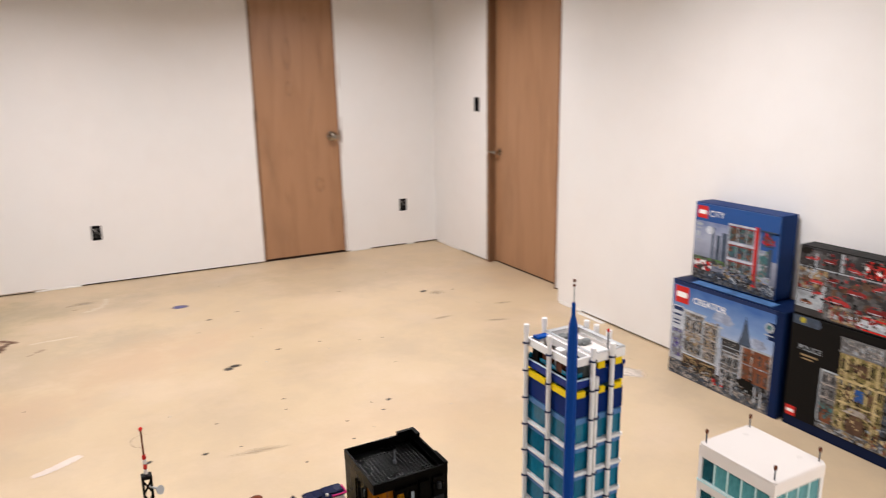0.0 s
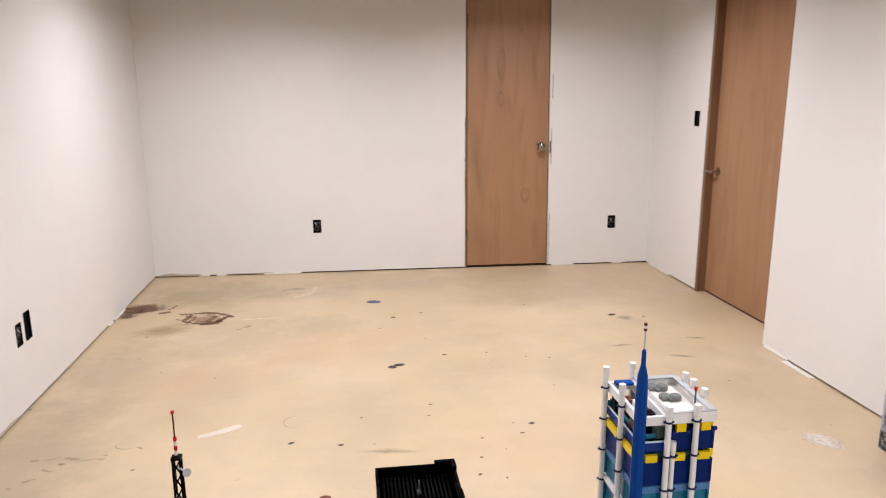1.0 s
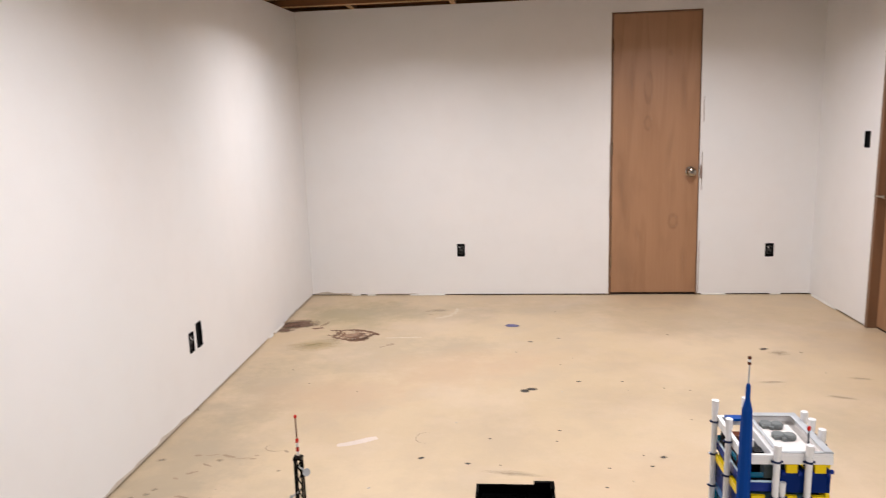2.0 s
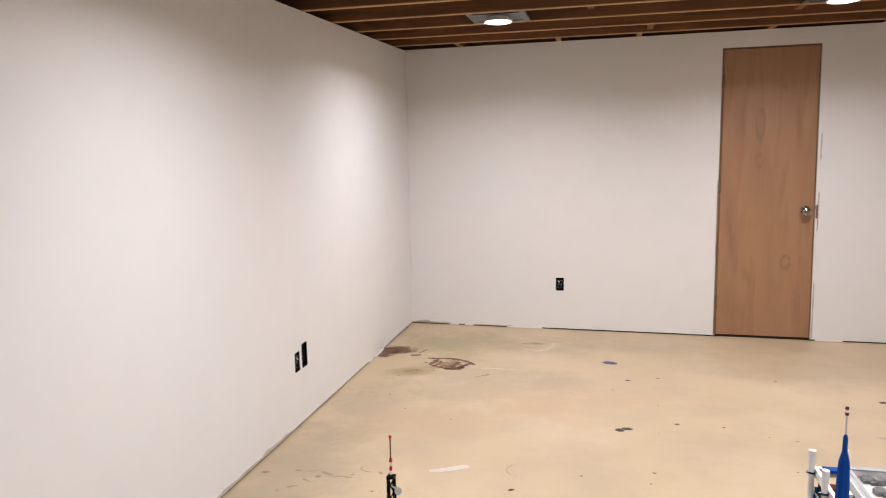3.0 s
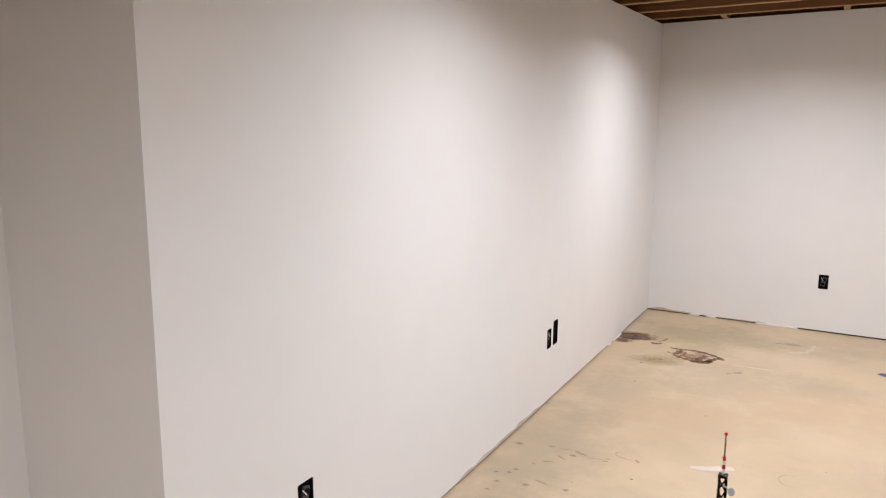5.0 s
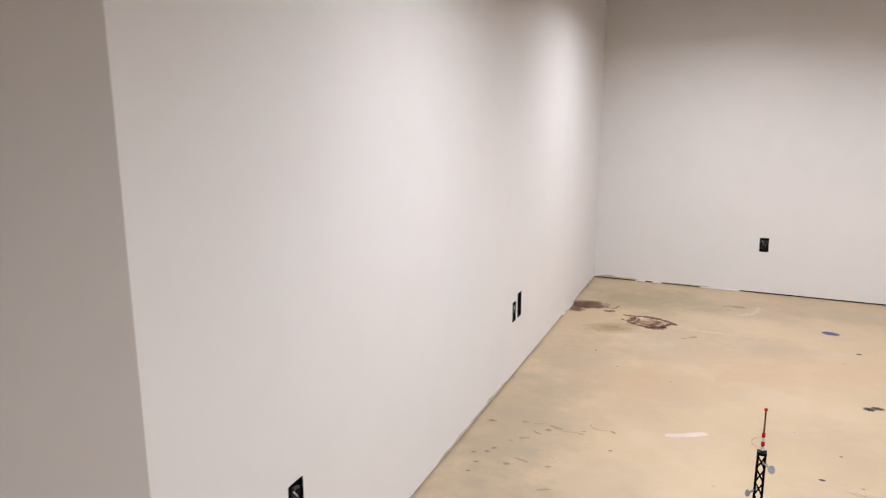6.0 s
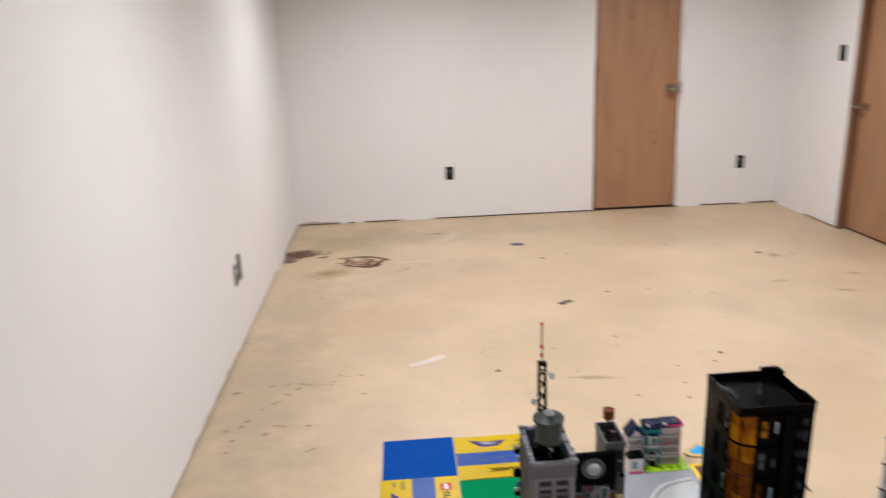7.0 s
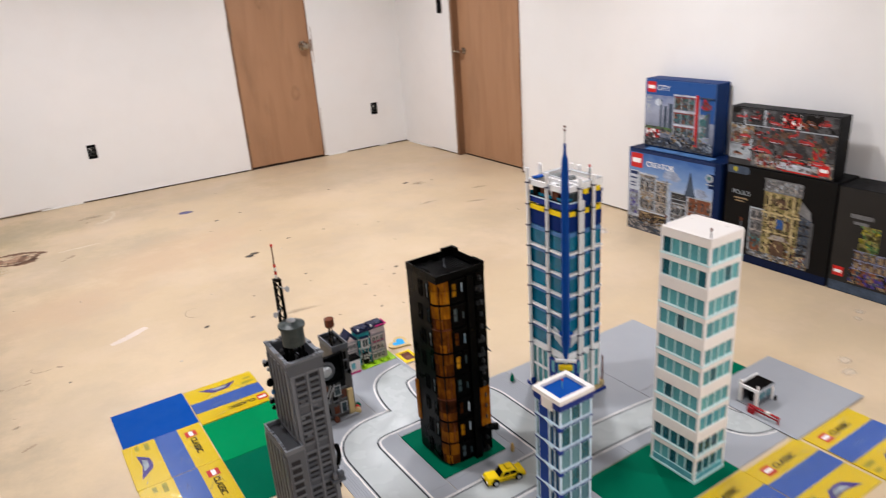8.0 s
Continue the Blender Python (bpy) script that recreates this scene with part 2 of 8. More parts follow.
M = dict(
    wall=drywall("white_painted_drywall"),
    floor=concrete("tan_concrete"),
    door=wood("lauan_veneer", (0.40, 0.218, 0.118), (0.32, 0.165, 0.083), "z"),
    jamb=wood("jamb_wood", (0.23, 0.12, 0.062), (0.16, 0.08, 0.04), "z"),
    joist=wood("joist_lumber", (0.235, 0.098, 0.030), (0.105, 0.040, 0.012), "x", 0.6, False),
    # joist lumber in a paler copy, the light on its undersides painted in
    joist_edge=wood("lit_lumber_edge", (0.46, 0.27, 0.125), (0.34, 0.19, 0.08), "x", 0.7, False),
    subfloor=plain("subfloor_board", (0.13, 0.065, 0.03), 0.8, vary=0.35, grain=30),
    sill=plain("dark_gap", (0.045, 0.026, 0.018), 0.9),
    plaster=plain("joint_compound", (0.72, 0.69, 0.64), 0.8, vary=0.05, grain=80),
    chrome=plain("satin_nickel", (0.36, 0.31, 0.25), 0.18, 1.0, 0.1),
    galv=plain("galvanised_steel", (0.20, 0.21, 0.22), 0.4, 1.0, 0.2),
    black_box=plain("black_box_plastic", (0.004, 0.004, 0.0045), 0.7, shine=0.08),
    device=plain("grey_device", (0.05, 0.048, 0.045), 0.6),
    smear=plain("tan_smear", (0.52, 0.45, 0.37), 0.85, vary=0.25, grain=60, relief=0.001),
    lamp=glow("lamp_glass", (1.0, 0.95, 0.90), 62.0),
    trim=plain("white_trim", (0.8, 0.78, 0.75), 0.4),
    s_dark=stain("dark_scuff", (0.026, 0.023, 0.020), (0.40, 0.74), 1.0),
    s_faint=stain("faint_scuff", (0.29, 0.23, 0.165), (0.2, 0.85), 0.40, warp=1.4, scale=5.0),
    s_smudge=stain("brownish_smudge", (0.29, 0.215, 0.14), (0.25, 0.85), 0.50, warp=1.1, scale=3.0),
    s_pink=stain("pinkish_residue", (0.45, 0.27, 0.17), (0.45, 0.85), 0.75, warp=1.5),
    s_soil=stain("dark_damp_soil", (0.135, 0.060, 0.030), (0.38, 0.92), 0.97, warp=1.5, scale=4.0),
    s_olive=stain("olive_damp", (0.43, 0.33, 0.14), (0.1, 0.9), 0.5, warp=1.0),
    s_blue=stain("blue_paint", (0.085, 0.085, 0.23), (0.55, 0.72), 0.95, warp=0.55),
    s_pale=stain("pale_worn_spot", (0.72, 0.60, 0.46), (0.35, 0.85), 0.75, warp=1.0),
    s_white=stain("white_paint", (0.80, 0.74, 0.68), (0.45, 0.85), 0.72, warp=1.3),
    s_knot=stain("veneer_knot", (0.22, 0.11, 0.055), (0.50, 0.86), 0.17, ring=True, warp=0.35, scale=2.0),
    s_wisp=stain("veneer_wisp", (0.25, 0.13, 0.068), (0.05, 0.9), 0.16, warp=1.0, scale=2.0),
    white_streak=plain("pale_paint_streak", (0.68, 0.575, 0.50), 0.5, vary=0.10, grain=50),
    residue=plain("brown_residue", (0.19, 0.098, 0.056), 0.7, vary=0.45, grain=60),
    pale_smear=plain("pale_floor_smear", (0.63, 0.53, 0.40), 0.6, vary=0.10, grain=50),
    scuff_line=plain("thin_scuff", (0.36, 0.262, 0.172), 0.6, vary=0.25, grain=90),
)


# ---------------------------------------------------------------- mesh helpers
def mesh_object(name, bm, mat, parent=None, label="", bevel=0.0):
    data = bpy.data.meshes.new(name)
    bm.to_mesh(data)
    bm.free()
    if mat:
        data.materials.append(mat)
    ob = new(name, data)
    if parent:
        ob.parent = parent
    if label:
        tagged(ob, label=label)
    if bevel:
        b = ob.modifiers.new("edge", "BEVEL")
        b.width, b.segments, b.limit_method, b.angle_limit = bevel, 2, "ANGLE", radians(40)
    return ob


def part(name, bm, mat, parent, label="", bevel=0.0):
    return mesh_object(name, bm, mat, parent, label, bevel)


def thing(name, at, label, category, group="", turn=0.0):
    ob = new(name)
    ob.empty_display_size = 0.02
    ob.matrix_basis = pose(*at, 0, 0, turn)
    return tagged(ob, label, category, group)


def box(x0, x1, y0, y1, z0, z1, bm=None):
    bm = bm or bmesh.new()
    v = [bm.verts.new((x, y, z)) for z in (z0, z1) for x, y in ((x0, y0), (x1, y0), (x1, y1), (x0, y1))]
    for f in ((3, 2, 1, 0), (4, 5, 6, 7), (0, 1, 5, 4), (1, 2, 6, 5), (2, 3, 7, 6), (3, 0, 4, 7)):
        bm.faces.new([v[i] for i in f])
    return bm


def prism(outline, z0, z1, bm=None):
    """An upright solid over an outline given against the clock."""
    bm = bm or bmesh.new()
    low, top = [bm.verts.new((x, y, z0)) for x, y in outline], [bm.verts.new((x, y, z1)) for x, y in outline]
    bm.faces.new(low[::-1])
    bm.faces.new(top)
    for i in range(len(outline)):
        j = (i + 1) % len(outline)
        bm.faces.new((low[i], low[j], top[j], top[i]))
    return bm


def lathe(profile, at=(0, 0, 0), sides=16, bm=None):
    """A turned solid from (radius, height) pairs, bottom to top."""
    bm = bm or bmesh.new()
    rings = [[bm.verts.new((at[0] + r * math.cos(2 * math.pi * k / sides), at[1] + r * math.sin(2 * math.pi * k / sides), at[2] + z)) for k in range(sides)] for r, z in profile]
    for a, b in zip(rings, rings[1:]):
        for k in range(sides):
            bm.faces.new((a[k], a[(k + 1) % sides], b[(k + 1) % sides], b[k]))
    bm.faces.new(rings[0][::-1])
    bm.faces.new(rings[-1])
    return bm


def rod(a, b, r, bm=None, sides=8):
    bm = bm or bmesh.new()
    a, b = Vector(a), Vector(b)
    turn = (b - a).to_track_quat("Z", "Y").to_matrix()
    rings = [[bm.verts.new(p + turn @ Vector((r * math.cos(2 * math.pi * k / sides), r * math.sin(2 * math.pi * k / sides), 0))) for k in range(sides)] for p in (a, b)]
    for k in range(sides):
        bm.faces.new((rings[0][k], rings[0][(k + 1) % sides], rings[1][(k + 1) % sides], rings[1][k]))
    bm.faces.new(rings[0][::-1])
    bm.faces.new(rings[1])
    return bm


def moved(bm, m):
    bm.transform(m)
    return bm


def slab_with_holes(us, vs, thick, holes):
    """A board in the u-v plane, front at w = 0 and back at w = -thick, with rectangular holes through it."""
    bm = bmesh.new()
    us = sorted({*us, *(h for a in holes for h in a[:2])})
    vs = sorted({*vs, *(h for a in holes for h in a[2:])})
    solid = lambda i, j: 0 <= i < len(us) - 1 and 0 <= j < len(vs) - 1 and not any(a[0] <= us[i] < a[1] and a[2] <= vs[j] < a[3] for a in holes)
    made = {}

    def vert(i, j, back):
        if (i, j, back) not in made:
            made[i, j, back] = bm.verts.new((us[i], vs[j], -thick * back))
        return made[i, j, back]

    for i in range(len(us) - 1):
        for j in range(len(vs) - 1):
            if not solid(i, j):
                continue
            bm.faces.new([vert(i, j, 0), vert(i + 1, j, 0), vert(i + 1, j + 1, 0), vert(i, j + 1, 0)])
            bm.faces.new([vert(i, j + 1, 1), vert(i + 1, j + 1, 1), vert(i + 1, j, 1), vert(i, j, 1)])
            for di, dj, p, q in ((-1, 0, (i, j + 1), (i, j)), (1, 0, (i + 1, j), (i + 1, j + 1)), (0, -1, (i, j), (i + 1, j)), (0, 1, (i + 1, j + 1), (i, j + 1))):
                if not solid(i + di, j + dj):
                    bm.faces.new([vert(*p, 0), vert(*p, 1), vert(*q, 1), vert(*q, 0)])
    return bm


def board(name, origin, u, normal, us, vs, thick, holes, mat):
    """A wall board: u runs along the wall, v up, and its face looks along the normal."""
    u, w = Vector(u), Vector(normal)
    bm = slab_with_holes(us, vs, thick, holes)
    m = Matrix((u, (0, 0, 1), w)).transposed().to_4x4()
    m.translation = origin
    bm.transform(m)
    bmesh.ops.recalc_face_normals(bm, faces=bm.faces)
    return tagged(mesh_object(name, bm, mat), kind="structure")


def letters(text, size, mat, parent, m, name="lettering", label="", deep=0.0004, bold=0.0):
    curve = bpy.data.curves.new(name, "FONT")
    curve.body, curve.size, curve.extrude, curve.align_x, curve.align_y = text, size, deep, "CENTER", "CENTER"
    curve.offset = bold
    holder = bpy.data.objects.new(name, curve)
    scene.collection.objects.link(holder)
    data = bpy.data.meshes.new_from_object(holder.evaluated_get(bpy.context.evaluated_depsgraph_get()))
    scene.collection.objects.unlink(holder)
    bpy.data.objects.remove(holder)
    data.materials.clear()
    data.materials.append(mat)
    ob = new(name, data)
    ob.parent, ob.matrix_basis = parent, m
    if label:
        tagged(ob, label=label)
    return ob


# ---------------------------------------------------------------- room
WALL_TOP, WEST_TOP, GAP = 2.205, 2.155, 0.011
XR, XA, YS, XL2, YE, YC = 2.748, 2.905, 3.43, -1.366, -2.2, 0.786
WEST_AT, WEST_LEAN = -0.8205, -0.0178
NORTH_AT, NORTH_LEAN = 5.405, -0.022
YB = 5.43
west_x = lambda y: WEST_AT + WEST_LEAN * y
north_y = lambda x: NORTH_AT + NORTH_LEAN * x
XL = west_x(YC)
outlet_holes = {"back": [(0.266, 0.326, 0.313, 0.413), (2.572, 2.632, 0.292, 0.392)], "left": [(3.222, 3.286, 0.294, 0.421), (3.135, 3.190, 0.294, 0.394), (1.214, 1.276, 0.334, 0.433)]}
D1 = (1.432, 2.094, GAP, 2.092)
D2 = (3.66, 4.513, GAP, 2.092)

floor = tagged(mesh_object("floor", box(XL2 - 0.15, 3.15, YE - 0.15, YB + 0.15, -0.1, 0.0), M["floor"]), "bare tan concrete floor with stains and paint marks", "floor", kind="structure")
wall_north = board("wall_north", (0, NORTH_AT, 0), Vector((1, NORTH_LEAN, 0)).normalized(), Vector((NORTH_LEAN, -1, 0)).normalized(), (-0.94, XA + 0.013), (GAP, WALL_TOP), 0.0127, [D1, *outlet_holes["back"]], M["wall"])
wall_west = board("wall_west", (WEST_AT, 0, 0), Vector((WEST_LEAN, 1, 0)).normalized(), Vector((1, -WEST_LEAN, 0)).normalized(), (YC + 0.0129, 5.43), (GAP, WEST_TOP), 0.0127, outlet_holes["left"], M["wall"])
for v in wall_west.data.vertices:
    if v.co.z > 2.1:
        v.co.z = joist_z(v.co.y) - 0.002
wall_return = board("wall_return", (0, YC, 0), (1, 0, 0), (0, -1, 0), (XL2, XL), (GAP, WEST_TOP), 0.0127, [], M["wall"])
wall_west_near = board("wall_west_near", (XL2, 0, 0), (0, 1, 0), (1, 0, 0), (YE, YC), (GAP, WALL_TOP), 0.0127, [], M["wall"])
wall_east = board("wall_east", (XR, 0, 0), (0, 1, 0), (-1, 0, 0), (YE, YS - 0.0129), (GAP, WALL_TOP), 0.0127, [], M["wall"])
wall_east_return = board("wall_east_return", (0, YS, 0), (1, 0, 0), (0, 1, 0), (XR, XA), (GAP, WALL_TOP), 0.0127, [], M["wall"])
wall_east_door = board("wall_east_door", (XA, 0, 0), (0, 1, 0), (-1, 0, 0), (YS, YB), (GAP, WALL_TOP), 0.0127, [D2, (4.617, 4.690, 1.118, 1.222)], M["wall"])
wall_south = board("wall_south", (0, YE, 0), (1, 0, 0), (0, 1, 0), (XL2, XR), (GAP, WALL_TOP), 0.0127, [], M["wall"])
for ob, text in ((wall_north, "white painted drywall with a ragged gap along the floor"), (wall_west, "white painted drywall washed by ceiling lights"), (wall_return, "shaded white drywall end face"),
                 (wall_west_near, "white painted drywall"), (wall_east, "white painted drywall behind stacked cartons"), (wall_east_return, "white drywall corner"), (wall_east_door, "white drywall round a wooden door"), (wall_south, "white painted drywall")):
    tagged(ob, text, "wall")

# the framing behind the boards, coloured dark for the shade where it shows under them
bm = bmesh.new()
for x0, x1 in ((-1.0, D1[0] - 0.02), (D1[1] + 0.02, XA + 0.1)):
    prism([(x0, north_y(x0) + 0.016), (x1, north_y(x1) + 0.016), (x1, 5.55), (x0, 5.55)], 0.0, WEST_TOP - 0.02, bm)
prism([(west_x(YC) - 0.1, YC + 0.016), (west_x(YC) - 0.016, YC + 0.016), (west_x(5.4) - 0.016, 5.4), (west_x(5.4) - 0.1, 5.4)], 0.0, WEST_TOP - 0.02, bm)
for x0, x1, y0, y1 in ((XR + 0.016, XR + 0.1, YE, YS - 0.016),
                       (XA + 0.016, XA + 0.1, D2[1] + 0.02, YB), (XL2 - 0.1, XL2 - 0.016, YE, YC), (XL2, XL - 0.03, YC + 0.016, YC + 0.1), (XL2, XR, YE - 0.1, YE - 0.016)):
    box(x0, x1, y0, y1, 0.0, WEST_TOP - 0.02, bm)
tagged(mesh_object("wall_framing", bm, M["sill"]), "dark framing behind the drywall boards", "framing", kind="structure")

# rough plaster and debris along the foot of the walls
rng = random.Random(4)


def foot_lumps(parent, spans, along, where, inward, mat="plaster", label="pale crumbled joint compound"):
    """Crumbs lying along a wall's foot, or (for smears) a ragged band daubed on the board just above its gap."""
    for a, b, high in spans:
        daub = mat == "smear"
        bm, n = bmesh.new(), max(3, int((b - a) / (0.05 if daub else 0.03)))
        rows = [[], [], []]
        for k in range(n + 1):
            p, s = a + (b - a) * k / n, (0.35 + 0.65 * rng.random()) * (0.25 if k in (0, n) else 1)
            section = ((0.0006, GAP + high * s), (0.0030, GAP + high * s * 0.4), (0.0012, GAP - 0.003)) if daub else ((0.0, GAP + high * s), (0.003 + 0.006 * s, 0.003 + 0.004 * s), (0.003 + 0.005 * s, 0.0005))
            for row, (off, z) in zip(rows, section):
                xy = (p, where(p) + inward * off) if along == "x" else (where(p) + inward * off, p)
                row.append(bm.verts.new((*xy, z)))
        for r0, r1 in zip(rows, rows[1:]):
            for k in range(n):
                bm.faces.new((r0[k], r0[k + 1], r1[k + 1], r1[k]))
        bmesh.ops.recalc_face_normals(bm, faces=bm.faces)
        part("plaster_crumbs", bm, M[mat], parent, label)


foot_lumps(wall_north, [(-0.60, -0.52, 0.006), (-0.47, -0.40, 0.004), (-0.12, 0.16, 0.002), (2.12, 2.30, 0.002), (2.62, 2.70, 0.003)], "x", north_y, -1)
foot_lumps(wall_west, [(4.40, 4.62, 0.003), (4.28, 4.37, 0.002)], "y", west_x, 1)
foot_lumps(wall_west, [(3.3, 3.75, 0.005), (4.7, 5.30, 0.010)], "y", west_x, 1, "smear", "tan concrete smeared against the wall")
foot_lumps(wall_north, [(-0.90, -0.58, 0.022), (-0.40, -0.05, 0.008)], "x", north_y, -1, "smear", "tan concrete smeared against the wall")
foot_lumps(wall_west, [(2.16, 3.08, 0.014), (2.28, 2.52, 0.020), (2.72, 3.02, 0.022), (1.7, 1.95, 0.008)], "y", west_x, 1, "smear", "tan concrete smeared against the wall")
foot_lumps(wall_east, [(3.20, 3.415, 0.012)], "y", lambda p: XR, -1)
foot_lumps(wall_east_door, [(4.9, 5.3, 0.008)], "y", lambda p: XA, -1)

# ceiling: joists, blocks at the wall's top, dark boards above, in one mesh
bm, edges = bmesh.new(), bmesh.new()
y = 5.12
while y > YE:
    box(XL2 - 0.1, 3.05, y - 0.019, y + 0.019, joist_z(y) + 0.004, CEILING_Z + 0.235, bm)
    # thin pale strip paints the lit underside of the joist
    box(XL2 - 0.1, 3.05, y - 0.0185, y + 0.0185, joist_z(y), joist_z(y) + 0.0038, edges)
    y -= 0.4205
for x in (-0.47, 0.285, 0.858, 1.736, 2.45):
    box(x - 0.019, x + 0.019, 5.14, YB + 0.06, CEILING_Z + 0.034, CEILING_Z + 0.075, bm)
    box(x - 0.0185, x + 0.0185, 5.1405, YB + 0.06, CEILING_Z + 0.030, CEILING_Z + 0.0338, edges)
for x, y0 in ((0.92, 4.6995), (1.75, 4.279), (0.55, 3.8585), (2.3, 3.438), (-0.5, 3.0175)):
    box(x - 0.019, x + 0.019, y0 + 0.019, y0 + 0.401, CEILING_Z + 0.03, CEILING_Z + 0.22, bm)
box(XL2 - 0.1, 3.05, YB + 0.065, YB + 0.10, CEILING_Z, CEILING_Z + 0.235, bm)
seam = len(bm.faces)
lit_mesh = bpy.data.meshes.new("lit_edges")
edges.to_mesh(lit_mesh)
edges.free()
bm.from_mesh(lit_mesh)
bpy.data.meshes.remove(lit_mesh)
bm.faces.ensure_lookup_table()
for f in bm.faces[seam:]:
    f.material_index = 1
ceiling = tagged(mesh_object("ceiling", bm, M["joist"]), "open wooden joist ceiling of brown lumber", "ceiling", kind="structure")
ceiling.data.materials.append(M["joist_edge"])
tagged(mesh_object("subfloor", box(XL2 - 0.1, 3.05, YE - 0.1, YB + 0.1, CEILING_Z + 0.235, CEILING_Z + 0.26), M["subfloor"]), "dark board subfloor above the joists", "subfloor", kind="structure")


def make_lamp(x, y):
    lamp = thing("recessed_ceiling_light", (x, y, joist_z(y)), "round recessed light on a galvanised mounting plate between joists", "ceiling light", "ceiling lights")
    part("mounting_plate", box(-0.1349, 0.1349, -0.105, 0.105, 0.004, 0.0098), M["galv"], lamp, "galvanised steel mounting plate")
    part("plate_frame", rim_frame(0.165, 0.135, 0.004, 0.010), M["galv"], lamp, "galvanised steel frame")
    for s in (-1, 1):
        part("flange", box(-0.145, 0.145, s * 0.16825 - 0.00275, s * 0.16825 + 0.00275, 0.004, 0.03), M["galv"], lamp)
    for s in (-1, 1):
        part("hanger_bar", box(-0.150 * s - 0.010, -0.150 * s + 0.010, -0.184, 0.184, 0.011, 0.030), M["galv"], lamp)
    part("trim_ring", lathe([(0.060, 0.006), (0.070, -0.022), (0.080, -0.025), (0.083, -0.020), (0.078, -0.012), (0.072, -0.012)], sides=40), M["trim"], lamp, "white trim ring")
    part("lamp_dome", lathe([(0.02, -0.031), (0.040, -0.029), (0.058, -0.025), (0.069, -0.021), (0.069, -0.018)], sides=32), M["lamp"], lamp, "glowing frosted dome")
    return lamp


def rim_frame(outer, inner, z0, z1):
    """A flat square ring in one piece."""
    bm, rows = bmesh.new(), []
    for half, z in ((outer, z0), (inner, z0), (inner, z1), (outer, z1)):
        rows.append([bm.verts.new((sx * half, sy * half, z)) for sx, sy in ((-1, -1), (1, -1), (1, 1), (-1, 1))])
    for p, q in zip(rows, rows[1:] + rows[:1]):
        for k in range(4):
            bm.faces.new((p[k], p[(k + 1) % 4], q[(k + 1) % 4], q[k]))
    bmesh.ops.recalc_face_normals(bm, faces=bm.faces)
    return bm


# the added, unseen lamps get the same fitting
for lx, ly in LAMP_XY:
    make_lamp(lx, ly)


# doors
def knob_set(parent, at, turn):
    """A round knob on a rose, with its axis along -y before the turn."""
    m = Matrix.Translation(at) @ pose(0, 0, 0, 90, 0, turn)
    holder = part("door_knob", moved(lathe([(0.013, 0.0), (0.013, 0.028), (0.027, 0.034), (0.033, 0.046), (0.029, 0.060), (0.012, 0.067)], sides=24), pose(0, 0, 0)), M["chrome"], parent, "round satin nickel knob")
    holder.matrix_basis = m
    rose = part("knob_rose", lathe([(0.038, 0.0), (0.038, 0.005), (0.030, 0.010), (0.014, 0.011)], sides=24), M["chrome"], holder)
    return holder


# the narrow door in the far wall; its face lies flush with the boards
door_1 = thing("door_1", (0, NORTH_AT, 0), "flat brown lauan veneer door, shut, with a round knob", "door", turn=math.degrees(math.atan(NORTH_LEAN)))
tagged(door_1, kind="structure")
upright = Matrix(((1, 0, 0), (0, 0, -1), (0, 1, 0))).to_4x4()
part("door_slab", moved(prism([(1.447, 0.021), (2.079, 0.021), (2.060, 2.079), (1.447, 2.079)], -0.035, 0.0), upright), M["door"], door_1, "flat reddish brown veneer slab", 0.0015)
part("door_jamb", box(1.433, 1.4435, -0.001, 0.11, 0.0, 2.091), M["jamb"], door_1)
part("door_jamb", moved(prism([(2.0825, 0.0), (2.086, 0.0), (2.067, 2.091), (2.0635, 2.091)], -0.11, 0.001), upright), M["jamb"], door_1)
part("drywall_return", moved(prism([(2.0865, 0.012), (2.0935, 0.012), (2.0935, 2.0915), (2.0675, 2.0915)], -0.0127, 0.0), upright), M["wall"], door_1, "white drywall edge beside the door")
part("head_jamb", box(1.4436, 2.0634, 0.004, 0.11, 2.0825, 2.091), M["jamb"], door_1)
# dark block under the slab, the slot's shade put into its colour
part("door_gap", box(1.444, 2.082, 0.02, 0.10, 0.0, 0.012), M["sill"], door_1)
for z in (1.86, 1.12, 0.26):
    hinge = part("hinge", box(1.4415, 1.4475, -0.004, 0.002, z - 0.045, z + 0.045), M["chrome"], door_1, "painted-over steel hinge")
    part("hinge_pin", rod((1.4445, -0.006, z - 0.048), (1.4445, -0.006, z + 0.048), 0.0045), M["chrome"], hinge)
for z0, z1, x in ((0.60, 1.16, 1.4285), (0.02, 0.72, 1.4305), (1.30, 1.48, 2.0965), (0.80, 1.08, 2.097), (0.02, 0.42, 2.0955)):
    part("jamb_edge", box(x - 0.0016, x + 0.0016, -0.0025, 0.0, z0, z1), M["jamb"], door_1, "bare edge beside the drywall")
knob_set(door_1, (2.015, 0.0, 0.937), 0)
part("latch_plate", box(2.072, 2.0795, -0.002, 0.02, 0.90, 0.975), M["chrome"], door_1)
part("strike_plate", box(2.0835, 2.093, -0.003, 0.0, 0.89, 0.985), M["jamb"], door_1, "dark mortise in the jamb")

# faint ovals and wisps in the veneer
def veneer_mark(x, z, wide, high, turn, mat):
    bm = bmesh.new()
    bm.faces.new([bm.verts.new((sx * wide / 2, sy * high / 2, 0)) for sx, sy in ((-1, -1), (1, -1), (1, 1), (-1, 1))])
    part("veneer_figure", bm, M[mat], door_1, "darker figure in the veneer").matrix_basis = pose(x, -0.0006, z, 90, 0, 0) @ pose(0, 0, 0, 0, 0, turn)


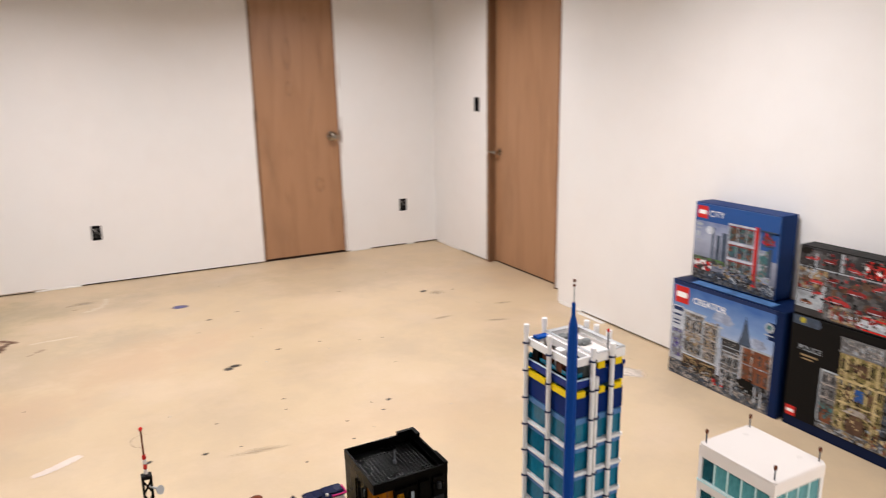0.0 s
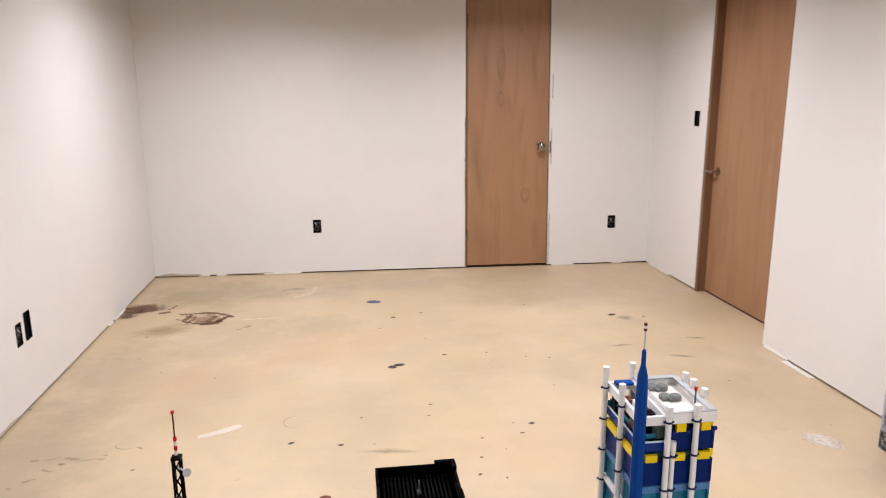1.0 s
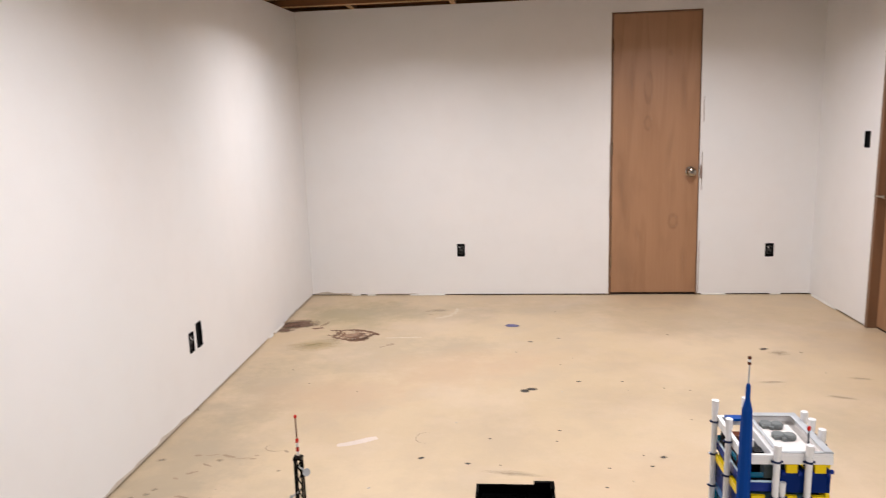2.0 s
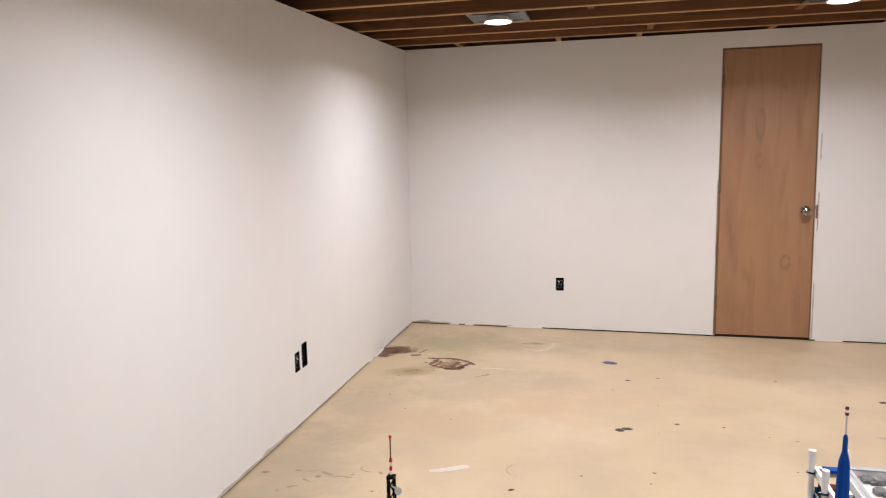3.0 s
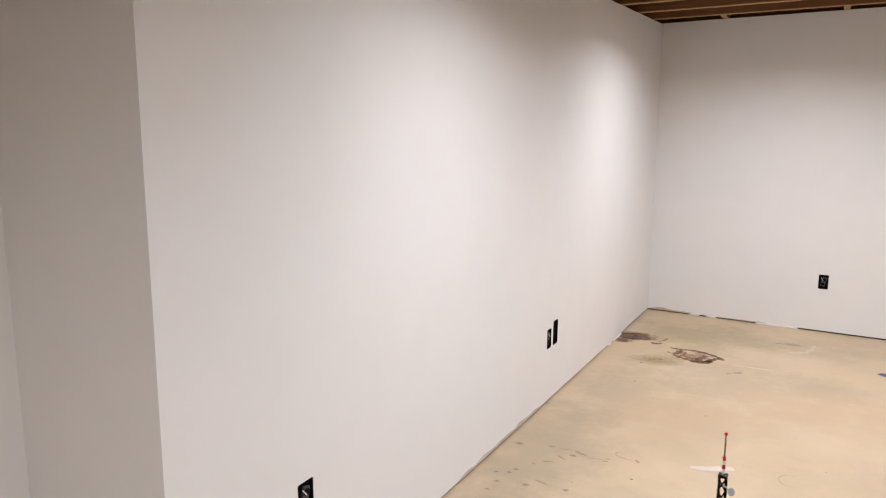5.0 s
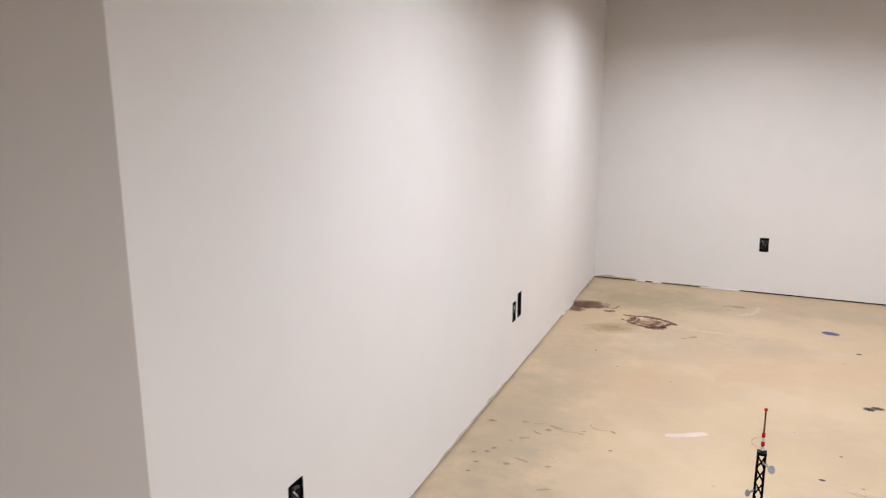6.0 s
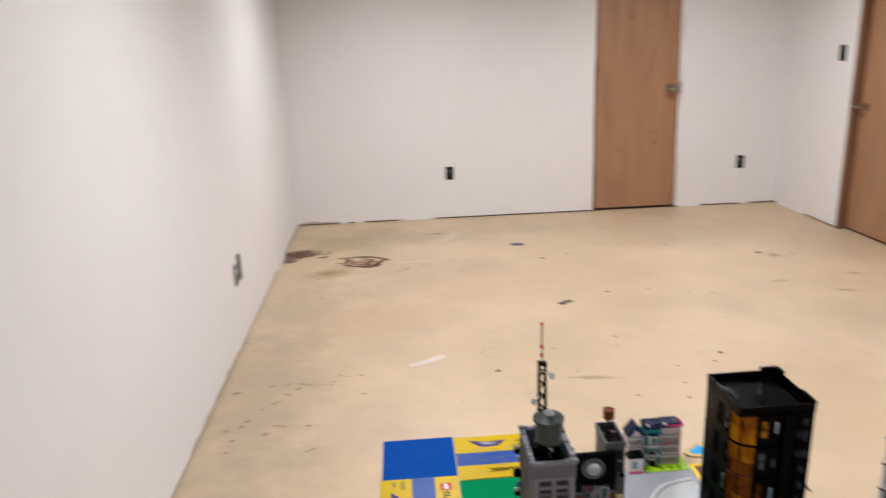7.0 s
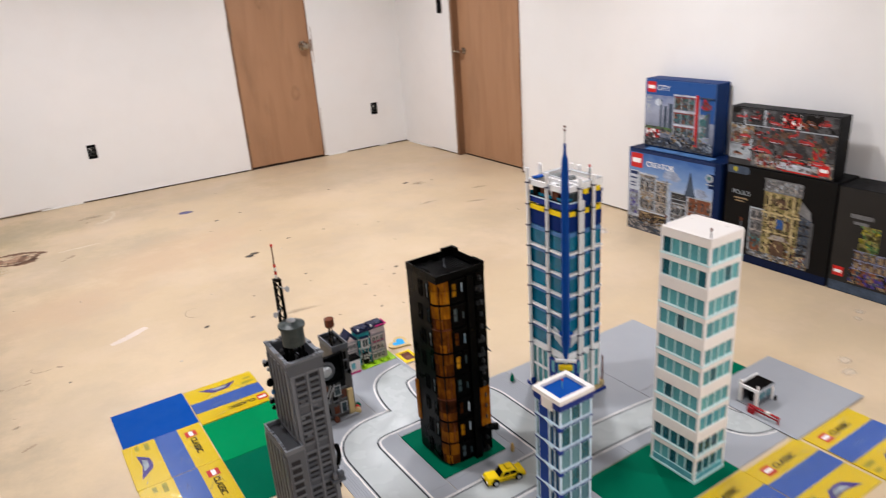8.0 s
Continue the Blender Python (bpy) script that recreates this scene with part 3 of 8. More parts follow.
for x, z, wide, high, turn in ((1.70, 1.55, 0.085, 0.30, 0), (1.70, 1.30, 0.075, 0.15, 0), (1.90, 0.57, 0.10, 0.16, 0)):
    veneer_mark(x, z, wide, high, turn, "s_knot")
for x, z, wide, high, turn in ((1.64, 0.48, 0.09, 0.22, 15), (1.85, 1.80, 0.06, 0.08, 0), (1.86, 1.10, 0.07, 0.60, -8), (1.53, 0.75, 0.07, 0.55, 8), (1.58, 1.60, 0.06, 0.50, 0), (1.95, 1.55, 0.07, 0.55, 4), (1.98, 0.28, 0.08, 0.40, 0), (1.60, 0.20, 0.10, 0.25, 0)):
    veneer_mark(x, z, wide, high, turn, "s_wisp")

# the door in the alcove, set back in its jamb
door_2 = thing("door_2", (XA, 0, 0), "flat brown veneer door, shut, set back in its jamb", "door")
tagged(door_2, kind="structure")
part("door_slab", box(0.052, 0.087, 3.675, 4.476, 0.014, 2.072), M["door"], door_2, "flat reddish brown veneer slab", 0.0015)
part("door_jamb", box(-0.002, 0.13, 4.479, 4.511, 0.0, 2.09), M["jamb"], door_2, "darker wooden jamb")
part("door_jamb", box(-0.002, 0.12, 3.661, 3.673, 0.0, 2.09), M["jamb"], door_2)
part("head_jamb", box(-0.002, 0.13, 3.6735, 4.4785, 2.075, 2.09), M["jamb"], door_2)
# as under the first door, a dark block paints the slot's shade
part("door_gap", box(0.06, 0.12, 3.674, 4.478, 0.0, 0.010), M["sill"], door_2)
lever = part("door_lever", moved(lathe([(0.026, 0.0), (0.026, 0.006), (0.011, 0.010), (0.010, 0.040), (0.012, 0.052)], sides=20), pose(0, 0, 0, 0, -90, 0)), M["chrome"], door_2, "satin nickel lever handle")
lever.location = (0.052, 4.415, 0.835)
part("lever_arm", rod((-0.045, -0.005, 0.0), (-0.050, 0.095, -0.004), 0.008), M["chrome"], lever)


# wall boxes
def wall_box(at, turn, wide, high, label, device):
    ob = thing("outlet_box" if device else "switch_box", at, label, "electrical box", "electrical wall boxes", turn)
    w, h = wide / 2 - 0.001, high / 2 - 0.001
    part("box_shell", box(-w, w, 0.011, 0.05, -h, h), M["black_box"], ob, "back of the open black plastic box")
    for s in (-1, 1):
        part("box_side", box(s * w - 0.002, s * w + 0.002, -0.001, 0.011, -h, h), M["black_box"], ob)
        part("box_lip", box(-w + 0.002, w - 0.002, -0.001, 0.011, s * h - 0.002, s * h + 0.002), M["black_box"], ob)
    if device:
        yoke = part("receptacle", box(-0.014, 0.014, 0.001, 0.0112, -0.032, 0.032), M["device"], ob, "dark receptacle hanging crooked in its box", 0.003)
        yoke.matrix_basis = pose(0.002, 0, 0.0, 0, 14, 0)
        for z in (-0.016, 0.016):
            part("socket_face", lathe([(0.011, 0), (0.011, 0.003), (0.008, 0.004)], sides=12), M["black_box"], yoke).matrix_basis = pose(0, 0.001, z, 90, 0, 0)
        part("wire", rod((-0.015, -0.003, 0.03), (-0.002, -0.006, 0.012), 0.0016), M["trim"], ob)
    return ob


for x0, x1, z0, z1 in outlet_holes["back"]:
    wall_box(((x0 + x1) / 2, north_y((x0 + x1) / 2), (z0 + z1) / 2), math.degrees(NORTH_LEAN), x1 - x0, z1 - z0, "open black outlet box in the white drywall", True)
for k, (y0, y1, z0, z1) in enumerate(outlet_holes["left"]):
    wall_box((west_x((y0 + y1) / 2), (y0 + y1) / 2, (z0 + z1) / 2), 90 - math.degrees(WEST_LEAN), y1 - y0, z1 - z0, ("tall open black box in the white drywall", "small open black outlet box beside a taller one", "open black outlet box low in the wall")[k], k > 0)
wall_box((XA, 4.6535, 1.17), -90, 0.071, 0.102, "open black switch box beside the wooden door", False)


# marks on the floor
layer = itertools.count()


def mark(name, x, y, wide, deep, turn, mat, label, z=0.0008):
    """A flat stain on the floor; each lies a hair above the one before."""
    z += 0.0000021 * next(layer)
    bm = bmesh.new()
    bm.faces.new([bm.verts.new((sx * wide / 2, sy * deep / 2, 0)) for sx, sy in ((-1, -1), (1, -1), (1, 1), (-1, 1))])
    ob = part(name, bm, M[mat], floor, label)
    ob.matrix_basis = pose(x, y, z, 0, 0, turn)


mark("olive_stain", -0.55, 4.16, 0.45, 0.30, 20, "s_olive", "olive brown damp stain", 0.0005)
mark("soil_stain", west_x(4.62) + 0.115, 4.62, 0.34, 0.30, 15, "s_soil", "dark brown soil stain by the wall", 0.0007)
mark("soil_stain", west_x(4.60) + 0.050, 4.60, 0.22, 0.26, 40, "s_soil", "dark brown soil stain by the wall", 0.00072)
mark("soil_stain", west_x(4.50) + 0.050, 4.47, 0.15, 0.14, 0, "s_soil", "dark brown soil stain by the wall", 0.00075)
mark("adhesive_stain", -0.35, 4.36, 0.27, 0.22, 5, "s_pink", "pinkish residue patch", 0.0006)
mark("paint_mark", 0.683, 4.562, 0.15, 0.11, -8, "s_blue", "blue-violet paint spot")
mark("scuff", 0.735, 3.415, 0.075, 0.075, 15, "s_dark", "black scuff")
mark("scuff", 0.775, 3.44, 0.09, 0.06, 0, "s_dark", "black scuff")
mark("paint_mark", 2.38, 2.41, 0.16, 0.22, 20, "s_white", "white paint smear")
mark("paint_mark", 2.038, 0.832, 0.08, 0.07, 20, "s_pale", "pale worn spot")
mark("paint_mark", 1.972, 0.782, 0.09, 0.06, -10, "s_pale", "pale worn spot")
for x, y, s, k in ((0.792, 4.217, 0.055, 0), (1.022, 3.548, 0.045, 0), (1.247, 3.548, 0.028, 0), (1.279, 2.718, 0.05, 10), (0.293, 2.683, 0.05, 30), (2.139, 4.073, 0.09, 20), (0.992, 2.35, 0.03, 40), (0.489, 2.641, 0.04, 0), (0.88, 2.957, 0.03, 0),
                   (0.97, 4.282, 0.04, 0), (0.573, 2.867, 0.025, 0), (0.70, 4.02, 0.025, 0), (1.44, 3.46, 0.022, 0), (1.56, 3.43, 0.024, 0), (1.05, 2.62, 0.025, 0), (1.02, 2.47, 0.025, 0), (0.86, 2.85, 0.022, 0), (0.62, 2.63, 0.02, 0), (1.22, 2.64, 0.03, 0),
                   (1.65, 4.35, 0.03, 0), (2.32, 4.01, 0.035, 20), (-0.62, 4.06, 0.03, 0)):
    mark("scuff", x, y, s, s * 0.65, k, "s_dark", "small dark speck")
for x, y, w, d, k in ((0.676, 2.565, 0.3, 0.06, -8), (2.25, 3.35, 0.2, 0.05, -20), (2.45, 3.6, 0.16, 0.05, -10),
                      (0.15, 4.95, 0.25, 0.10, 0), (2.2, 4.0, 0.16, 0.12, 0), (2.0, 3.55, 0.2, 0.05, 5)):
    mark("scuff", x, y, w, d, k, "s_faint", "faint grey scuff", 0.0009)


def curl(x, y, rx, ry, start, sweep):
    """A thin open arc scuffed into the floor, its width uneven."""
    bm, n, r = bmesh.new(), 26, random.Random(int(1000 * x))
    rows = []
    for k in range(n + 1):
        a, half = radians(start + sweep * k / n), 0.0028 * (0.35 + r.random()) * math.sin(math.pi * (k + 0.4) / (n + 0.8))
        rows.append([bm.verts.new((x + (rx + e) * math.cos(a), y + (ry + e) * math.sin(a), 0.0008)) for e in (-half, half)])
    for p, q in zip(rows, rows[1:]):
        bm.faces.new((p[0], p[1], q[1], q[0]))
    part("curl_mark", bm, M["scuff_line"], floor, "thin curled grey scuff")


def stroke(name, pts, wide, mat, label, seed, ragged=0.8):
    """A dried smear with a ragged, tapering edge, lying along a line on the floor."""
    r, line = random.Random(seed), [Vector(p) for p in pts]
    for _ in range(3):
        line = [line[0]] + [q for p0, p1 in zip(line, line[1:]) for q in (p0.lerp(p1, 0.25), p0.lerp(p1, 0.75))] + [line[-1]]
    bm, rows, n = bmesh.new(), [], len(line) - 1
    for k, p in enumerate(line):
        t = (line[min(n, k + 1)] - line[max(0, k - 1)]).normalized()
        side, taper = Vector((-t.y, t.x)), 0.25 + 0.75 * math.sin(math.pi * (k + 0.5) / (n + 1)) ** 0.5
        rows.append([bm.verts.new((*(p + side * e * wide * taper * r.uniform(0.95 - ragged, 0.95)), 0.0010)) for e in (-1, 1)])
    for p, q in zip(rows, rows[1:]):
        bm.faces.new((p[0], p[1], q[1], q[0]))
    part(name, bm, M[mat], floor, label)


stroke("adhesive_stain", [(-0.534, 4.467), (-0.462, 4.457), (-0.389, 4.484), (-0.29, 4.45), (-0.231, 4.414), (-0.185, 4.363)], 0.030, "residue", "dried brown adhesive outline", 1)
stroke("adhesive_stain", [(-0.485, 4.325), (-0.403, 4.274), (-0.333, 4.248), (-0.272, 4.251), (-0.266, 4.295), (-0.246, 4.366), (-0.205, 4.379)], 0.034, "residue", "dried brown adhesive outline", 2)
stroke("adhesive_stain", [(-0.487, 4.335), (-0.462, 4.379), (-0.456, 4.445)], 0.030, "residue", "dried brown adhesive outline", 3)
stroke("adhesive_stain", [(-0.344, 4.290), (-0.314, 4.353), (-0.300, 4.41)], 0.030, "residue", "dried brown adhesive outline", 4)
stroke("adhesive_stain", [(-0.43, 4.33), (-0.37, 4.31), (-0.30, 4.30)], 0.014, "residue", "dried brown adhesive outline", 5)
stroke("adhesive_stain", [(-0.45, 4.30), (-0.42, 4.36), (-0.425, 4.42)], 0.016, "residue", "dried brown adhesive outline", 65)
stroke("adhesive_stain", [(-0.36, 4.262), (-0.30, 4.275), (-0.25, 4.31)], 0.026, "residue", "dried brown adhesive outline", 66)
stroke("adhesive_stain", [(-0.50, 4.345), (-0.53, 4.37)], 0.014, "residue", "dried brown adhesive outline", 67)
stroke("soil_smear", [(-0.668, 4.505), (-0.626, 4.516), (-0.600, 4.532)], 0.030, "residue", "dark brown smear", 6)
stroke("soil_smear", [(-0.632, 4.563), (-0.604, 4.611), (-0.593, 4.671)], 0.012, "residue", "dark brown smear", 7)
stroke("scuff", [(-0.135, 4.110), (-0.105, 4.130)], 0.016, "scuff_line", "small grey scuff", 8)
stroke("scuff", [(-0.102, 4.148), (-0.054, 4.178)], 0.026, "scuff_line", "small grey scuff", 9)
for k, (x, y, long, wide) in enumerate(((-0.660, 2.678, 0.030, 0.013), (-0.599, 2.685, 0.050, 0.006), (-0.524, 2.677, 0.062, 0.011), (-0.458, 2.658, 0.066, 0.004), (-0.413, 2.655, 0.026, 0.009), (-0.586, 2.596, 0.044, 0.009),
                                        (-0.622, 2.533, 0.040, 0.010), (-0.668, 2.485, 0.022, 0.009), (-0.581, 2.346, 0.060, 0.010), (-0.442, 2.169, 0.046, 0.009), (-0.291, 2.726, 0.020, 0.009), (-0.408, 2.686, 0.018, 0.008))):
    tilt = 0.012 * math.sin(2.3 * k)
    stroke("scuff", [(x - long / 2, y - tilt), (x, y + 0.003 * math.sin(5.0 * k)), (x + long / 2, y + tilt)], wide, "scuff_line", "short brownish scuff", 20 + k, 0.7)
for x, y, wide in ((-0.726, 2.361, 0.042), (-0.624, 2.297, 0.042), (-0.738, 2.266, 0.042), (-0.742, 2.190, 0.034), (-0.775, 2.336, 0.036), (-0.711, 2.397, 0.040), (-0.470, 2.336, 0.040), (-0.800, 2.634, 0.060), (-0.548, 2.64, 0.05)):
    mark("scuff", x, y, wide, wide * 0.7, 20, "s_smudge", "small brownish smudge", 0.0009)
for x, y in ((-0.272, 2.558), (-0.870, 3.149), (0.805, 2.395)):
    mark("scuff", x, y, 0.022, 0.016, 10, "s_dark", "small dark speck")
curl(0.290, 2.870, 0.042, 0.053, 55, 235)
curl(-0.345, 2.760, 0.048, 0.034, 130, 190)
stroke("paint_mark", [(0.150, 4.75), (0.231, 4.79), (0.280, 4.88), (0.285, 5.00)], 0.030, "pale_smear", "pale curved smear", 61)
stroke("paint_mark", [(-0.13, 4.30), (-0.02, 4.308), (0.10, 4.312)], 0.018, "pale_smear", "faint pale line", 62)
stroke("scuff", [(0.055, 4.93), (0.09, 4.935)], 0.016, "scuff_line", "small grey scuff", 63)
stroke("scuff", [(0.09, 4.835), (0.125, 4.838)], 0.014, "scuff_line", "small grey scuff", 64)
for k, (x, y, size) in enumerate(((2.443, 0.994, 0.06), (2.381, 0.968, 0.05))):
    mark("paint_mark", x, y, size, size * 0.8, 30 * k, "s_pale", "pale round spot")
dust = random.Random(93)
for k in range(28):
    x, y = dust.uniform(-0.6, 2.6), dust.uniform(2.3, 5.1)
    mark("speck", x, y, dust.uniform(0.010, 0.022), dust.uniform(0.008, 0.016), dust.uniform(0, 180), dust.choice(("s_dark", "s_faint", "s_dark", "s_white")), "tiny speck")
stroke("paint_mark", [(-0.086, 2.786), (-0.05, 2.797), (0.0, 2.822), (0.040, 2.847), (0.066, 2.860), (0.076, 2.866)], 0.024, "white_streak", "pale dried paint streak", 12, 0.22)
bm = bmesh.new()
box(2.712, 2.745, 2.985, 3.205, 0.0006, 0.0026, bm)
part("tape_strip", bm, M["plaster"], floor, "white strip by the wall")


# ---------------------------------------------------------------- print and plastic colours
def shiny(name, color, rough=0.3):
    return plain(name, color, rough, vary=0.06, grain=14, coat=0.03, shine=0.25)


def photo(name, color, rough=0.35):
    """Printed picture colour: mottled like a photograph."""
    return plain(name, color, rough, vary=0.62, grain=130, shine=0.2)


TONE = {}


def fade(name, stops, cloud=0.25, grain=9.0):
    """A printed backdrop that fades with height, broken by soft clouds; stops are (metres up, colour)."""
    m, n, l, s = material(name)
    c, split = n.new("ShaderNodeTexCoord"), n.new("ShaderNodeSeparateXYZ")
    l.new(c.outputs["Object"], split.inputs[0])
    wisp = noise_node(n, l, place_vector(n, l, (1, 1, 1.8)), grain, 5, 0.55)
    up = math_node(n, l, "ADD", math_node(n, l, "MULTIPLY", split.outputs[2], 2.0), math_node(n, l, "MULTIPLY", math_node(n, l, "SUBTRACT", wisp, 0.5), cloud))
    l.new(ramp(n, l, up, [(2 * h, c) for h, c in stops]), s.inputs["Base Color"])
    s.inputs["Roughness"].default_value, s.inputs["Specular IOR Level"].default_value = 0.35, 0.2
    return m


def picture(inks, seed, cell):
    """A patch of printed photograph: uneven soft-edged blots in the given inks."""
    m, n, l, s = material("printed_photograph")
    c, move = n.new("ShaderNodeTexCoord"), n.new("ShaderNodeMapping")
    move.inputs["Location"].default_value = (0.37 * seed, 0.13 * seed, 0.71 * seed)
    l.new(c.outputs["Object"], move.inputs["Vector"])
    wob = n.new("ShaderNodeTexNoise")
    wob.inputs["Scale"].default_value, wob.inputs["Detail"].default_value = 0.9 / cell, 4
    l.new(move.outputs[0], wob.inputs["Vector"])
    bend = n.new("ShaderNodeVectorMath")
    bend.operation = "MULTIPLY_ADD"
    bend.inputs[1].default_value = (1.6 * cell,) * 3
    l.new(wob.outputs["Color"], bend.inputs[0])
    l.new(move.outputs[0], bend.inputs[2])
    cells = n.new("ShaderNodeTexVoronoi")
    cells.inputs["Scale"].default_value = 1.15 / cell
    l.new(bend.outputs[0], cells.inputs["Vector"])
    pick = n.new("ShaderNodeSeparateColor")
    l.new(cells.outputs["Color"], pick.inputs[0])
    band = n.new("ShaderNodeValToRGB")
    band.color_ramp.interpolation = "CONSTANT"
    while len(band.color_ramp.elements) < len(inks):
        band.color_ramp.elements.new(0.5)
    for k, (e, ink) in enumerate(zip(band.color_ramp.elements, inks)):
        e.position, e.color = k / len(inks), (*TONE[ink], 1)
    l.new(pick.outputs[0], band.inputs[0])
    fine = ramp(n, l, noise_node(n, l, move.outputs[0], 2.6 / cell, 3), [(0.3, (0.45,) * 3), (0.7, (1.35,) * 3)])
    l.new(mixed(n, l, 1.0, band.outputs[0], fine, "MULTIPLY"), s.inputs["Base Color"])
    s.inputs["Roughness"].default_value, s.inputs["Specular IOR Level"].default_value = 0.38, 0.2
    return m


